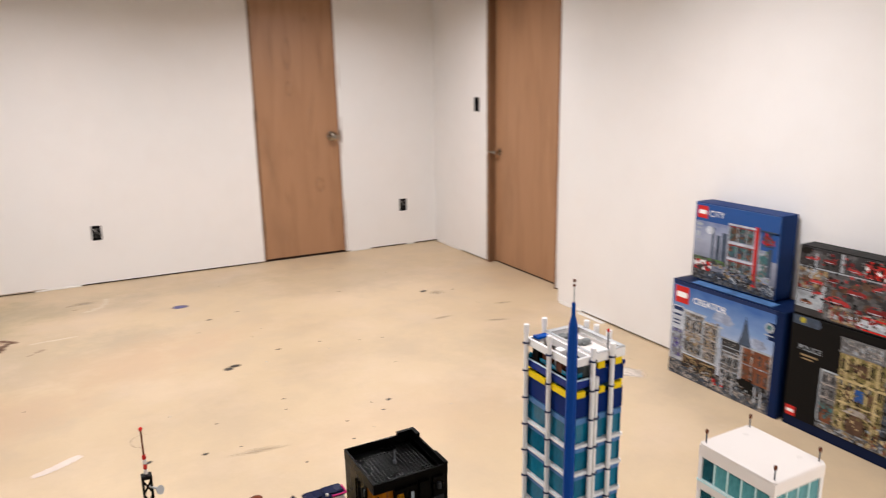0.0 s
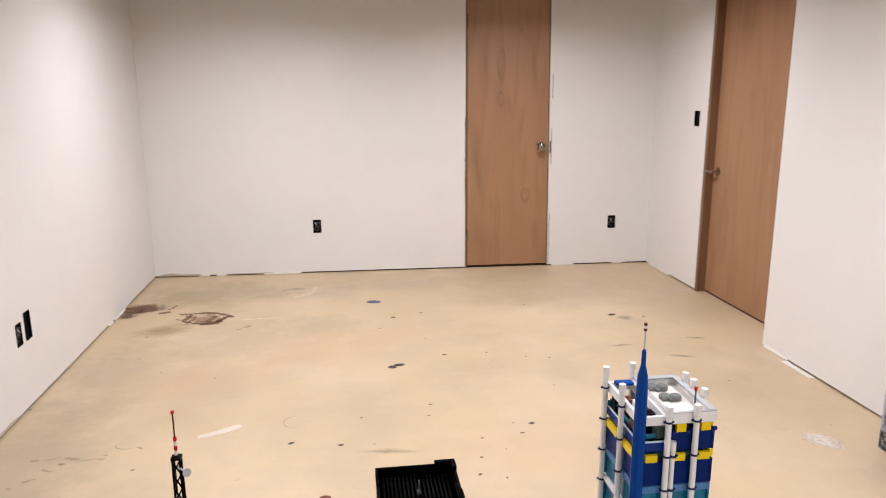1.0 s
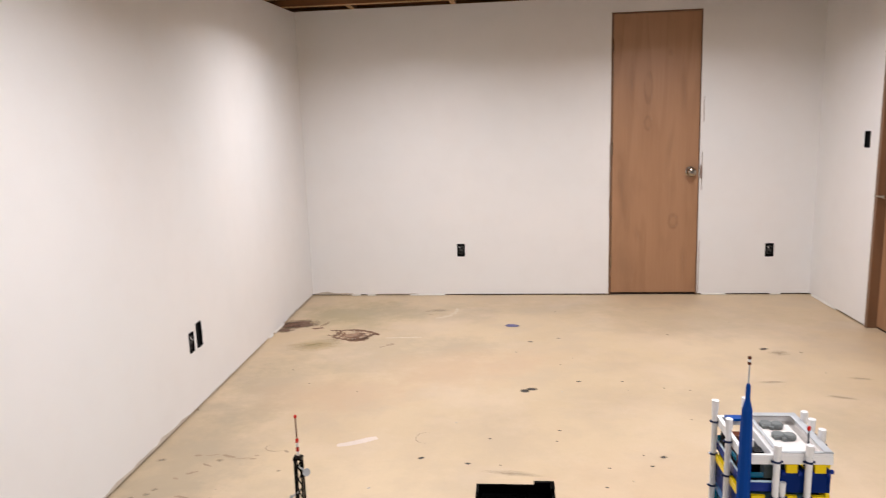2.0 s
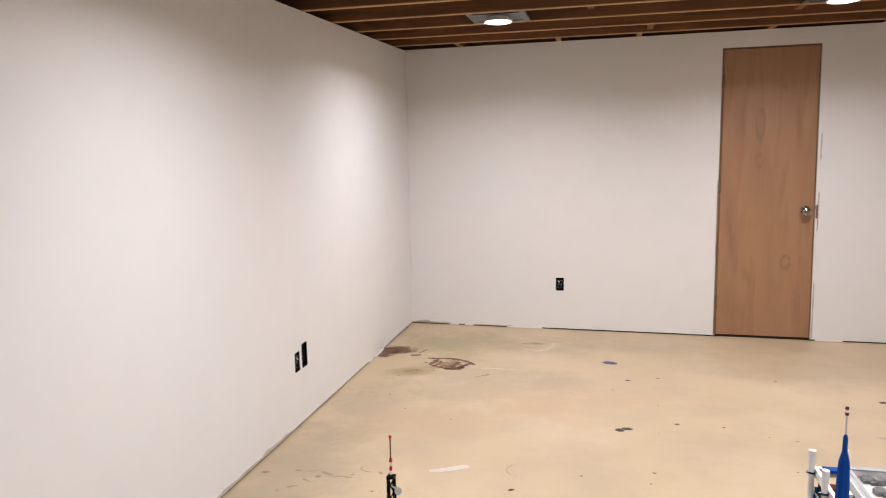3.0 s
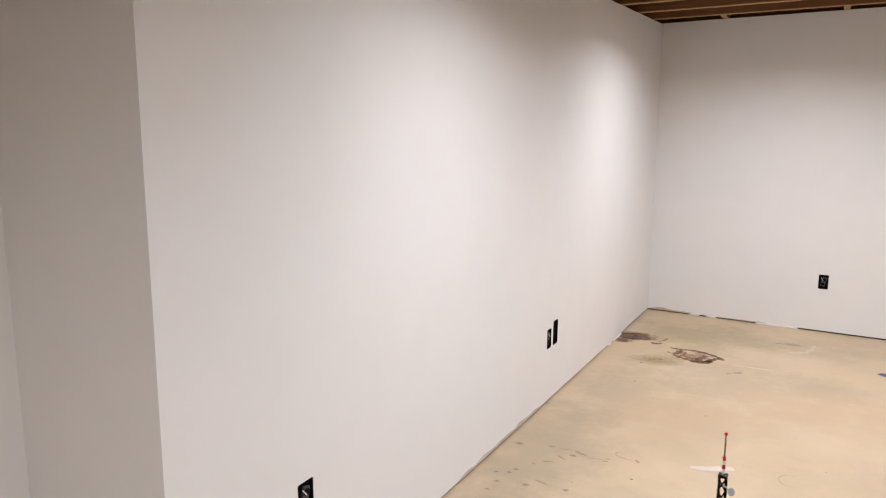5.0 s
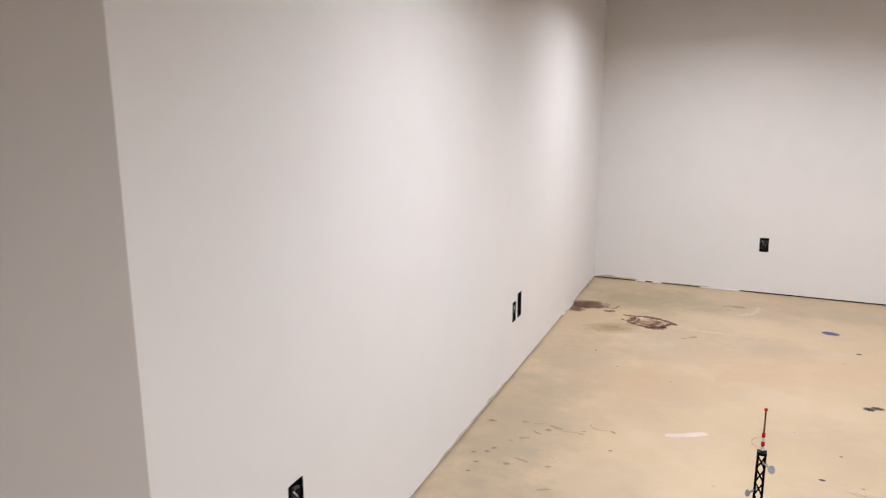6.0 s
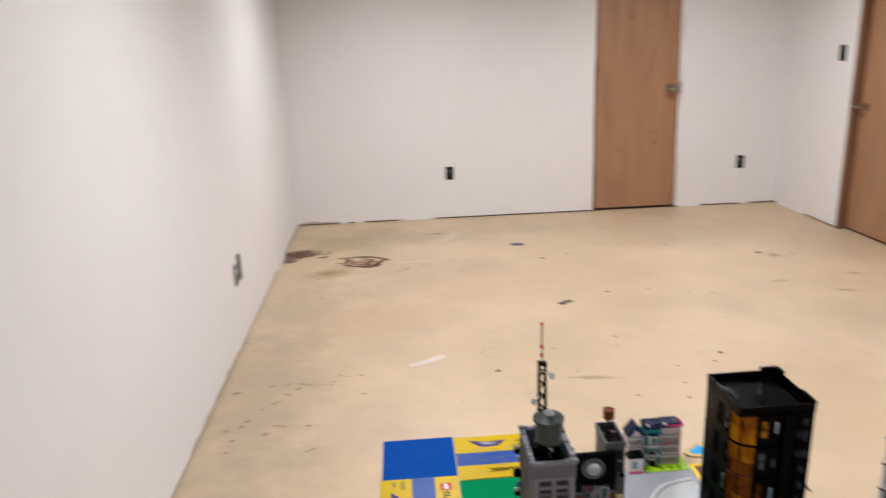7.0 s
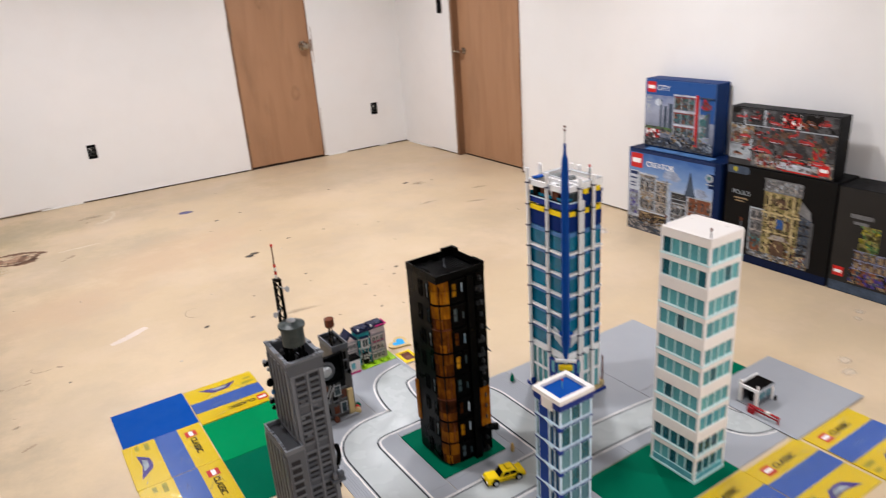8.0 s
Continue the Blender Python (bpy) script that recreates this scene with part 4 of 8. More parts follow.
P = dict(
    red=plastic("red_plastic", (0.55, 0.02, 0.015)), dark_red=plastic("dark_red_plastic", (0.33, 0.010, 0.016)), white=plastic("white_plastic", (0.81, 0.755, 0.705), 0.32), bright_white=plastic("bright_white_plastic", (0.84, 0.82, 0.80)), black=plastic("black_plastic", (0.0012, 0.0011, 0.0011), 0.3, 0.04),
    charcoal=plastic("charcoal_plastic", (0.0022, 0.0021, 0.0022), 0.28, 0.06), grey=plastic("grey_plastic", (0.33, 0.34, 0.36), 0.35), dark_grey=plastic("dark_grey_plastic", (0.092, 0.097, 0.108), 0.4),
    pale_grey=plastic("pale_grey_plastic", (0.46, 0.47, 0.48), 0.35), line=plastic("line_grey", (0.028, 0.03, 0.033), 0.4), blue=plastic("blue_plastic", (0.0005, 0.062, 0.32), 0.45, 0.03), deep_blue=plastic("deep_blue_plastic", (0.008, 0.028, 0.20)),
    navy=plastic("navy_plastic", (0.001, 0.018, 0.125), 0.3, 0.08), roof_navy=plastic("roof_navy_plastic", (0.008, 0.012, 0.04)), clip_blue=plastic("clip_blue_plastic", (0.025, 0.035, 0.085)), blue_panel=plastic("blue_panel_plastic", (0.003, 0.036, 0.25)), lavender=plastic("lavender_plastic", (0.075, 0.20, 0.42)), yellow=plastic("yellow_plastic", (0.86, 0.60, 0.012)), green=plastic("green_plastic", (0.0002, 0.220, 0.074), 0.55, 0.01),
    dark_green=plastic("dark_green_plastic", (0.0002, 0.108, 0.056), 0.55, 0.01), lime=plastic("lime_plastic", (0.30, 0.52, 0.02)), tan=plastic("tan_plastic", (0.62, 0.46, 0.22)), brown=plastic("brown_plastic", (0.13, 0.04, 0.02)),
    orange=amber("amber_plastic", (0.018, 0.005, 0.001), (0.150, 0.042, 0.002), (0.33, 0.115, 0.004)), gold=amber("amber_window", (0.05, 0.02, 0.002), (0.36, 0.15, 0.006), (0.62, 0.30, 0.02)), clear_pane=clear_plastic("milky_glint_plastic", (0.50, 0.54, 0.58), 0.12, 0.7), smoke_glass=clear_plastic("smoke_window_plastic", (0.055, 0.075, 0.08), 0.1, 0.85), amber_bright=amber("bright_amber_plastic", (0.10, 0.030, 0.002), (0.28, 0.098, 0.003), (0.48, 0.20, 0.006)), amber_dim=amber("dim_amber_plastic", (0.012, 0.003, 0.001), (0.075, 0.020, 0.002), (0.21, 0.070, 0.003)), roof_black=plastic("glossy_black_plastic", (0.002, 0.002, 0.002), 0.3, 0.16), vent_grey=plastic("vent_grey", (0.17, 0.18, 0.175), 0.4), pipe=plastic("pipe_grey", (0.018, 0.019, 0.021), 0.3), magenta=plastic("magenta_plastic", (0.55, 0.02, 0.16)), aqua=plastic("aqua_plastic", (0.03, 0.33, 0.36)),
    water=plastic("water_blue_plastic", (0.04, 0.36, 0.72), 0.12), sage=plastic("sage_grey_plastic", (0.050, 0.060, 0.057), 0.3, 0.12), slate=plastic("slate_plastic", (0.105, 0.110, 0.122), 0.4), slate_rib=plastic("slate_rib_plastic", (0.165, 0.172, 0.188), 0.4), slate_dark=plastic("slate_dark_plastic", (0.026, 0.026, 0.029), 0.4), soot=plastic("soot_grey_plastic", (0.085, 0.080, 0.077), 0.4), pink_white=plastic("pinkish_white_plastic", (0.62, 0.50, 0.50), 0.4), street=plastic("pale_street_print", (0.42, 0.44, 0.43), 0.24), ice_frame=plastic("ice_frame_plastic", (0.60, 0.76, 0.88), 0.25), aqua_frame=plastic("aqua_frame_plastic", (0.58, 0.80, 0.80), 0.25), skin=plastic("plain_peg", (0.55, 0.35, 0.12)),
    teal_glass=clear_plastic("teal_window_plastic", (0.16, 0.46, 0.47), 0.06, 0.68), dark_teal=clear_plastic("dark_teal_window_plastic", (0.03, 0.16, 0.19), 0.06, 0.6), sea_glass=clear_plastic("sea_blue_window_plastic", (0.17, 0.34, 0.38), 0.06, 0.62), ink_blue_glass=clear_plastic("inky_window_plastic", (0.008, 0.06, 0.15), 0.1, 0.85), deep_teal=clear_plastic("deep_teal_window_plastic", (0.002, 0.175, 0.285), 0.06, 0.80), spire_blue=plastic("spire_blue_plastic", (0.002, 0.052, 0.27), 0.35, 0.10), pale_glass=clear_plastic("pale_window_plastic", (0.14, 0.41, 0.45), 0.1, 0.8),
    ink_red=shiny("red_print", (0.50, 0.014, 0.012)), ink_white=shiny("white_print", (0.80, 0.80, 0.79)), ink_yellow=shiny("yellow_print", (0.62, 0.425, 0.0008), 0.3), ink_blue=shiny("blue_print", (0.026, 0.086, 0.33), 0.3),
    ink_navy=shiny("navy_print", (0.004, 0.018, 0.078), 0.4), ink_sky=photo("sky_print", (0.085, 0.20, 0.42)), ink_pale=photo("pale_print", (0.34, 0.38, 0.42)), ink_black=plain("black_print", (0.003, 0.0028, 0.003), 0.5, shine=0.12), ink_grey=photo("grey_print", (0.15, 0.15, 0.155)),
    ink_dark=photo("dark_grey_print", (0.035, 0.035, 0.038)), ink_brick=photo("brick_print", (0.225, 0.072, 0.034)), ink_cream=photo("cream_print", (0.54, 0.43, 0.22)), ink_green=photo("green_print", (0.09, 0.18, 0.06)), ink_olive=photo("olive_print", (0.38, 0.33, 0.03)),
    ink_haze=photo("haze_print", (0.28, 0.33, 0.44)), ink_cloud=photo("cloud_print", (0.48, 0.52, 0.58)), ink_violet=photo("violet_grey_print", (0.22, 0.24, 0.36)), ink_deep=shiny("deep_blue_print", (0.012, 0.068, 0.24)), ink_slate=photo("slate_print", (0.045, 0.065, 0.10)),
    ink_stone=photo("stone_print", (0.38, 0.34, 0.31)), ink_tan=photo("tan_print", (0.30, 0.21, 0.11)), ink_sand=photo("sand_print", (0.37, 0.29, 0.125)), ink_olivine=photo("olive_sand_print", (0.20, 0.17, 0.06)), ink_rust=photo("rust_print", (0.20, 0.065, 0.03)), ink_mid=photo("mid_grey_print", (0.09, 0.09, 0.095)),
    side_black=plain("hazed_black_board", (0.011, 0.010, 0.0095), 0.45, vary=0.3, grain=8, shine=0.3), band_navy=plain("dark_navy_band", (0.002, 0.007, 0.030), 0.5, vary=0.2, grain=9, shine=0.12), side_blue=plain("blue_carton_board", (0.003, 0.030, 0.135), 0.5, vary=0.2, grain=12, shine=0.1), side_navy=plain("navy_carton_board", (0.002, 0.011, 0.050), 0.5, vary=0.3, grain=9, shine=0.1),
    ink_cherry=photo("cherry_print", (0.40, 0.035, 0.035)), ink_maroon=photo("maroon_print", (0.22, 0.02, 0.02)),
    ink_brown=photo("brown_print", (0.10, 0.055, 0.035)), ink_purple=photo("violet_print", (0.06, 0.04, 0.22)), ink_teal=photo("teal_print", (0.05, 0.15, 0.16)),
)


for key, mat in P.items():
    if key.startswith("ink_") and not key.endswith("glass"):
        shade = mat.node_tree.nodes["Principled BSDF"].inputs["Base Color"].links[0].from_node.color_ramp.elements
        TONE[key] = tuple((a + b) / 2 for a, b in zip(shade[0].color[:3], shade[1].color[:3]))


# ---------------------------------------------------------------- cartons by the wall
class Carton:
    """A printed carton: u to the right and v up on its face, which looks into the room."""

    def __init__(self, x, y_left, z, wide, high, deep, side, face, label):
        self.ob = thing("toy_carton", (x, y_left, z), label, "box", "cartons by the wall")
        self.m = Matrix(((0, 0, -1), (-1, 0, 0), (0, 1, 0))).to_4x4()
        self.wide, self.high, self.layer = wide, high, 0
        part("carton_body", box(0, deep, -wide, 0, 0, high), side, self.ob, "", 0.002)
        self.rects("front_print", [(0.003, wide - 0.003, 0.003, high - 0.003)], face, 1)

    def rects(self, name, some, mat, layer, label=""):
        bm = bmesh.new()
        for u0, u1, v0, v1 in some:
            box(u0, u1, v0, v1, 0.0, 0.0003 + 0.00035 * layer, bm)
        ob = part(name, moved(bm, self.m), mat, self.ob, label)
        return tagged(ob, kind="stuff") if len(some) > 1 else ob

    def shape(self, name, outline, mat, layer, label=""):
        bm = prism(outline, 0.0, 0.0003 + 0.00035 * layer)
        return part(name, moved(bm, self.m), mat, self.ob, label)

    def logo(self, u, v, s):
        self.rects("red_badge", [(u, u + s, v, v + s)], P["ink_red"], 5, "red square badge")
        self.shape("badge_mark", [(u + 0.14 * s, v + 0.34 * s), (u + 0.84 * s, v + 0.34 * s), (u + 0.88 * s, v + 0.5 * s), (u + 0.84 * s, v + 0.66 * s), (u + 0.14 * s, v + 0.66 * s), (u + 0.1 * s, v + 0.5 * s)], P["ink_white"], 6, "pale rounded shape")

    def mosaic(self, u0, u1, v0, v1, inks, seed, cell, layer):
        """A patch of printed picture."""
        return self.rects("printed_picture", [(u0, u1, v0, v1)], picture(inks, seed, cell), layer)

    def house(self, u0, u1, v0, v1, walls, glass, cols, rows, trim, seed, layer=3):
        """A printed house: mottled wall, framed windows of uneven tone, ledges and pilasters."""
        self.mosaic(u0, u1, v0, v1, walls, seed, 0.012, layer)
        r = random.Random(seed)
        w, h = (u1 - u0) / cols, (v1 - v0) / rows
        spots = [(u0 + (i + 0.5) * w, v0 + (j + 0.45) * h) for i in range(cols) for j in range(rows)]
        self.rects("frame_print", [(u - 0.34 * w, u + 0.34 * w, v - 0.36 * h, v + 0.38 * h) for u, v in spots], P[trim], layer + 1)
        self.rects("window_print", [(u - 0.25 * w, u + 0.25 * w, v - 0.30 * h, v + r.uniform(0.2, 0.32) * h) for u, v in spots], P[glass], layer + 2)
        self.rects("glint_print", [(u - 0.2 * w, u + r.uniform(-0.1, 0.2) * w, v - 0.1 * h, v + 0.1 * h) for u, v in spots if r.random() < 0.6], P["ink_grey"], layer + 2.5)
        self.rects("bar_print", [(u - 0.025 * w, u + 0.025 * w, v - 0.30 * h, v + 0.30 * h) for u, v in spots], P[walls[0]], layer + 3)
        self.rects("ledge_print", [(u0 - 0.002, u1 + 0.002, v0 + j * h - 0.0012, v0 + j * h + 0.0012) for j in range(1, rows + 1)], P[walls[-1]], layer + 3.5)

    def specks(self, u0, u1, v0, v1, count, mats, seed, size=0.008, layer=6):
        r = random.Random(seed)
        for k, mat in enumerate(mats):
            some = []
            for _ in range(count):
                u, v, s = r.uniform(u0, u1), r.uniform(v0, v1), size * r.uniform(0.5, 1.3)
                some.append((u, min(u1, u + s), v, min(v1, v + s * r.uniform(0.5, 1.6))))
            self.rects("printed_detail", some, mat, layer + 0.3 * k)

    def words(self, text, size, mat, u, v, layer=5):
        return letters(text, size, mat, self.ob, self.m @ Matrix.Translation((u, v, 0.0006 + 0.00035 * layer)))


def lower_blue_carton():
    c = Carton(2.56, 2.335, 0.0, 0.578, 0.455, 0.172, P["side_navy"], fade("sky_fade_print", ((0.0, (0.45, 0.46, 0.50)), (0.22, (0.36, 0.42, 0.53)), (0.33, (0.15, 0.25, 0.45)), (0.43, (0.035, 0.105, 0.30)))), "large blue printed toy carton showing town houses")
    c.rects("top_glow", [(0.007, 0.572, 0.435, 0.452)], P["ink_navy"], 2)
    for k, (u, v, s) in enumerate(((0.285, 0.350, 0.040), (0.310, 0.335, 0.032), (0.262, 0.338, 0.030), (0.465, 0.285, 0.040))):
        c.shape("printed_cloud", [(u + s * (1 + 0.16 * math.sin(5 * a + k)) * math.cos(a), v + 0.55 * s * math.sin(a)) for a in [i * math.pi / 10 for i in range(20)]], P["ink_haze"], 2 + 0.1 * k)
    c.rects("side_strip", [(0.539, 0.576, 0.0035, 0.4515), (0.509, 0.540, 0.322, 0.395)], P["side_navy"], 2.8)
    c.mosaic(0.0042, 0.539, 0.0035, 0.078, ["ink_dark", "ink_grey", "ink_mid", "ink_slate", "ink_stone"], 31, 0.010, 2.9)
    c.logo(0.018, 0.352, 0.078)
    c.words("CREATOR", 0.040, P["ink_white"], 0.212, 0.380)
    c.rects("pale_margin", [(0.007, 0.075, 0.075, 0.335)], P["ink_cloud"], 3)
    c.rects("age_mark", [(0.015, 0.068, 0.312, 0.330), (0.015, 0.061, 0.288, 0.297), (0.017, 0.055, 0.262, 0.268), (0.017, 0.055, 0.246, 0.252)], P["ink_navy"], 5)
    c.mosaic(0.0121, 0.073, 0.09, 0.225, ["ink_pale", "ink_grey", "ink_purple", "ink_violet"], 32, 0.011, 4)
    # pale corner house with tall windows, its dark shops below
    c.house(0.0800, 0.189, 0.120, 0.322, ["ink_stone", "ink_tan", "ink_grey", "ink_stone"], "ink_dark", 3, 2, "ink_pale", 40)
    c.house(0.1893, 0.270, 0.120, 0.300, ["ink_stone", "ink_tan", "ink_grey"], "ink_dark", 2, 3, "ink_stone", 41)
    c.rects("printed_cornice", [(0.073, 0.197, 0.320, 0.329), (0.189, 0.291, 0.298, 0.305), (0.075, 0.283, 0.118, 0.124)], P["ink_cloud"], 8)
    c.rects("printed_pilaster", [(0.078, 0.085, 0.125, 0.320), (0.184, 0.193, 0.125, 0.320), (0.263, 0.277, 0.125, 0.298)], P["ink_pale"], 8)
    c.mosaic(0.0800, 0.270, 0.055, 0.118, ["ink_black", "ink_dark", "ink_brown", "ink_black", "ink_tan"], 33, 0.009, 8)
    c.rects("shop_awning", [(0.096, 0.148, 0.106, 0.113), (0.189, 0.249, 0.102, 0.108)], P["ink_tan"], 9)
    # narrow grey house under a dark attic
    c.house(0.2900, 0.387, 0.070, 0.205, ["ink_grey", "ink_stone", "ink_mid"], "ink_black", 3, 2, "ink_pale", 42)
    c.rects("printed_attic", [(0.291, 0.387, 0.208, 0.262)], P["ink_dark"], 4, "dark printed attic")
    c.rects("attic_rail", [(0.283, 0.392, 0.260, 0.265), (0.283, 0.392, 0.226, 0.229), (0.283, 0.392, 0.204, 0.209)], P["ink_pale"], 8)
    # brick house with its dark spire
    c.house(0.3950, 0.537, 0.110, 0.258, ["ink_brick", "ink_rust", "ink_brick"], "ink_dark", 4, 2, "ink_rust", 43)
    c.shape("printed_spire", [(0.372, 0.258), (0.438, 0.258), (0.424, 0.300), (0.404, 0.385), (0.386, 0.300)], P["ink_slate"], 9, "dark slate spire")
    c.rects("printed_quoin", [(0.395, 0.402, 0.110, 0.256), (0.444, 0.450, 0.110, 0.256), (0.530, 0.537, 0.110, 0.256)], P["ink_stone"], 9)
    c.rects("printed_gutter", [(0.390, 0.538, 0.254, 0.262), (0.390, 0.538, 0.180, 0.185)], P["ink_pale"], 9)
    c.mosaic(0.3950, 0.537, 0.050, 0.110, ["ink_dark", "ink_black", "ink_slate", "ink_grey", "ink_black"], 35, 0.011, 9)
    c.shape("printed_tree", [(0.430 + 0.044 * (1 + 0.2 * math.sin(7 * a)) * math.cos(a), 0.092 + 0.030 * (1 + 0.2 * math.cos(5 * a)) * math.sin(a)) for a in [i * math.pi / 12 for i in range(24)]], P["ink_black"], 9.5, "dark printed shape")
    c.specks(0.082, 0.268, 0.125, 0.315, 46, [P["ink_mid"], P["ink_stone"], P["ink_dark"], P["ink_tan"]], 5, 0.0065, 9.6)
    c.specks(0.292, 0.385, 0.075, 0.250, 26, [P["ink_dark"], P["ink_mid"], P["ink_stone"]], 6, 0.006, 9.6)
    c.specks(0.398, 0.534, 0.112, 0.252, 34, [P["ink_rust"], P["ink_brown"], P["ink_brick"]], 7, 0.0065, 9.6)
    c.specks(0.0982, 0.517, 0.03, 0.080, 24, [P["ink_stone"], P["ink_black"], P["ink_brown"], P["ink_pale"]], 3, 0.007, 10)
    c.rects("printed_post", [(0.303, 0.307, 0.03, 0.10), (0.358, 0.363, 0.02, 0.085), (0.471, 0.476, 0.03, 0.10), (0.500, 0.505, 0.02, 0.09)], P["ink_cloud"], 11)
    c.specks(0.2544, 0.319, 0.03, 0.06, 3, [P["ink_red"]], 4, 0.010, 12)
    c.shape("side_emblem", [(0.513 + 0.021 * math.cos(a * math.pi / 8), 0.372 + 0.021 * math.sin(a * math.pi / 8)) for a in range(16)], P["ink_pale"], 5, "round pale emblem")
    c.shape("emblem_core", [(0.513 + 0.012 * math.cos(a * math.pi / 8), 0.374 + 0.010 * math.sin(a * math.pi / 8)) for a in range(16)], P["ink_teal"], 6)
    c.rects("emblem_bar", [(0.492, 0.534, 0.338, 0.343)], P["ink_pale"], 5)
    # glare on the carton's top, painted as a lighter blue panel
    part("top_print", box(0.014, 0.068, -0.50, -0.09, 0.4552, 0.4557), P["ink_sky"], c.ob, "paler blue panel painting the glare on the top")


def upper_blue_carton():
    c = Carton(2.633, 2.30, 0.4585, 0.434, 0.353, 0.10, P["side_blue"], fade("haze_fade_print", ((0.0, (0.06, 0.07, 0.10)), (0.10, (0.17, 0.19, 0.25)), (0.20, (0.30, 0.33, 0.42)), (0.28, (0.13, 0.17, 0.30))), 0.3, 14), "blue printed toy carton standing on a larger one")
    c.rects("head_band", [(0.0035, 0.43, 0.272, 0.349), (0.345, 0.43, 0.16, 0.28)], P["ink_deep"], 2)
    c.mosaic(0.345, 0.40, 0.06, 0.20, ["ink_haze", "ink_pale", "ink_violet", "ink_green"], 51, 0.022, 2.5)
    for u, w, h in ((0.10, 0.012, 0.25), (0.125, 0.02, 0.22), (0.155, 0.025, 0.235), (0.385, 0.02, 0.21)):
        c.rects("printed_block", [(u, u + w, 0.09, h)], P["ink_slate"], 3)
    c.shape("printed_light", [(0.088 + 0.022 * math.cos(a * math.pi / 6), 0.235 + 0.018 * math.sin(a * math.pi / 6)) for a in range(12)], P["ink_cloud"], 3.4)
    c.mosaic(0.0035, 0.43, 0.0035, 0.055, ["ink_dark", "ink_mid", "ink_slate", "ink_dark", "ink_grey"], 52, 0.012, 3)
    c.mosaic(0.0035, 0.20, 0.085, 0.11, ["ink_green", "ink_dark", "ink_mid"], 53, 0.014, 3.5)
    c.logo(0.014, 0.284, 0.055)
    c.words("CITY", 0.038, P["ink_white"], 0.118, 0.309)
    # printed fire station: glazed storeys between white slabs, a red tower
    for k, (z0, z1) in enumerate(((0.075, 0.125), (0.14, 0.195), (0.21, 0.275))):
        c.mosaic(0.19, 0.315, z0, z1, ["ink_dark", "ink_slate", "ink_teal", "ink_grey", "ink_brown"] if k != 1 else ["ink_dark", "ink_rust", "ink_slate", "ink_teal"], 54 + k, 0.014, 4)
        c.rects("printed_slab", [(0.185, 0.322, z1 + 0.002, z1 + 0.010)], P["ink_cloud"], 6)
        c.rects("printed_stripe", [(0.185, 0.322, z1 - 0.005, z1)], P["ink_maroon"], 6.3, "thin red stripe")
        c.rects("post_print", [(0.186, 0.191, z0, z1), (0.232, 0.235, z0, z1), (0.275, 0.278, z0, z1), (0.312, 0.316, z0, z1)], P["ink_pale"], 6.6)
    c.rects("printed_tower", [(0.320, 0.338, 0.035, 0.290)], P["ink_red"], 7, "red tower of the printed station")
    c.rects("tower_shade", [(0.331, 0.338, 0.04, 0.289)], P["ink_maroon"], 7.5)
    c.mosaic(0.345, 0.385, 0.08, 0.19, ["ink_pale", "ink_grey", "ink_teal"], 58, 0.014, 5)
    c.mosaic(0.015, 0.105, 0.05, 0.095, ["ink_maroon", "ink_red", "ink_white", "ink_dark"], 59, 0.013, 6)
    c.specks(0.10, 0.40, 0.02, 0.09, 22, [P["ink_pale"], P["ink_black"], P["ink_tan"], P["ink_slate"]], 10, 0.011, 8)
    c.shape("printed_helicopter", [(0.355, 0.235), (0.378, 0.222), (0.408, 0.230), (0.412, 0.246), (0.385, 0.262), (0.372, 0.285), (0.362, 0.262)], P["ink_maroon"], 8, "dark red printed helicopter")
    c.rects("rotor", [(0.345, 0.42, 0.277, 0.282), (0.36, 0.41, 0.218, 0.222)], P["ink_slate"], 9)
    c.specks(0.355, 0.41, 0.225, 0.275, 7, [P["ink_dark"], P["ink_red"], P["ink_slate"]], 9, 0.009, 9)
    c.rects("age_mark", [(0.012, 0.045, 0.25, 0.262), (0.012, 0.038, 0.235, 0.242), (0.016, 0.034, 0.20, 0.222), (0.012, 0.04, 0.18, 0.187)], P["ink_pale"], 5)
    c.mosaic(0.37, 0.425, 0.015, 0.06, ["ink_slate", "ink_dark", "ink_pale"], 60, 0.012, 9)


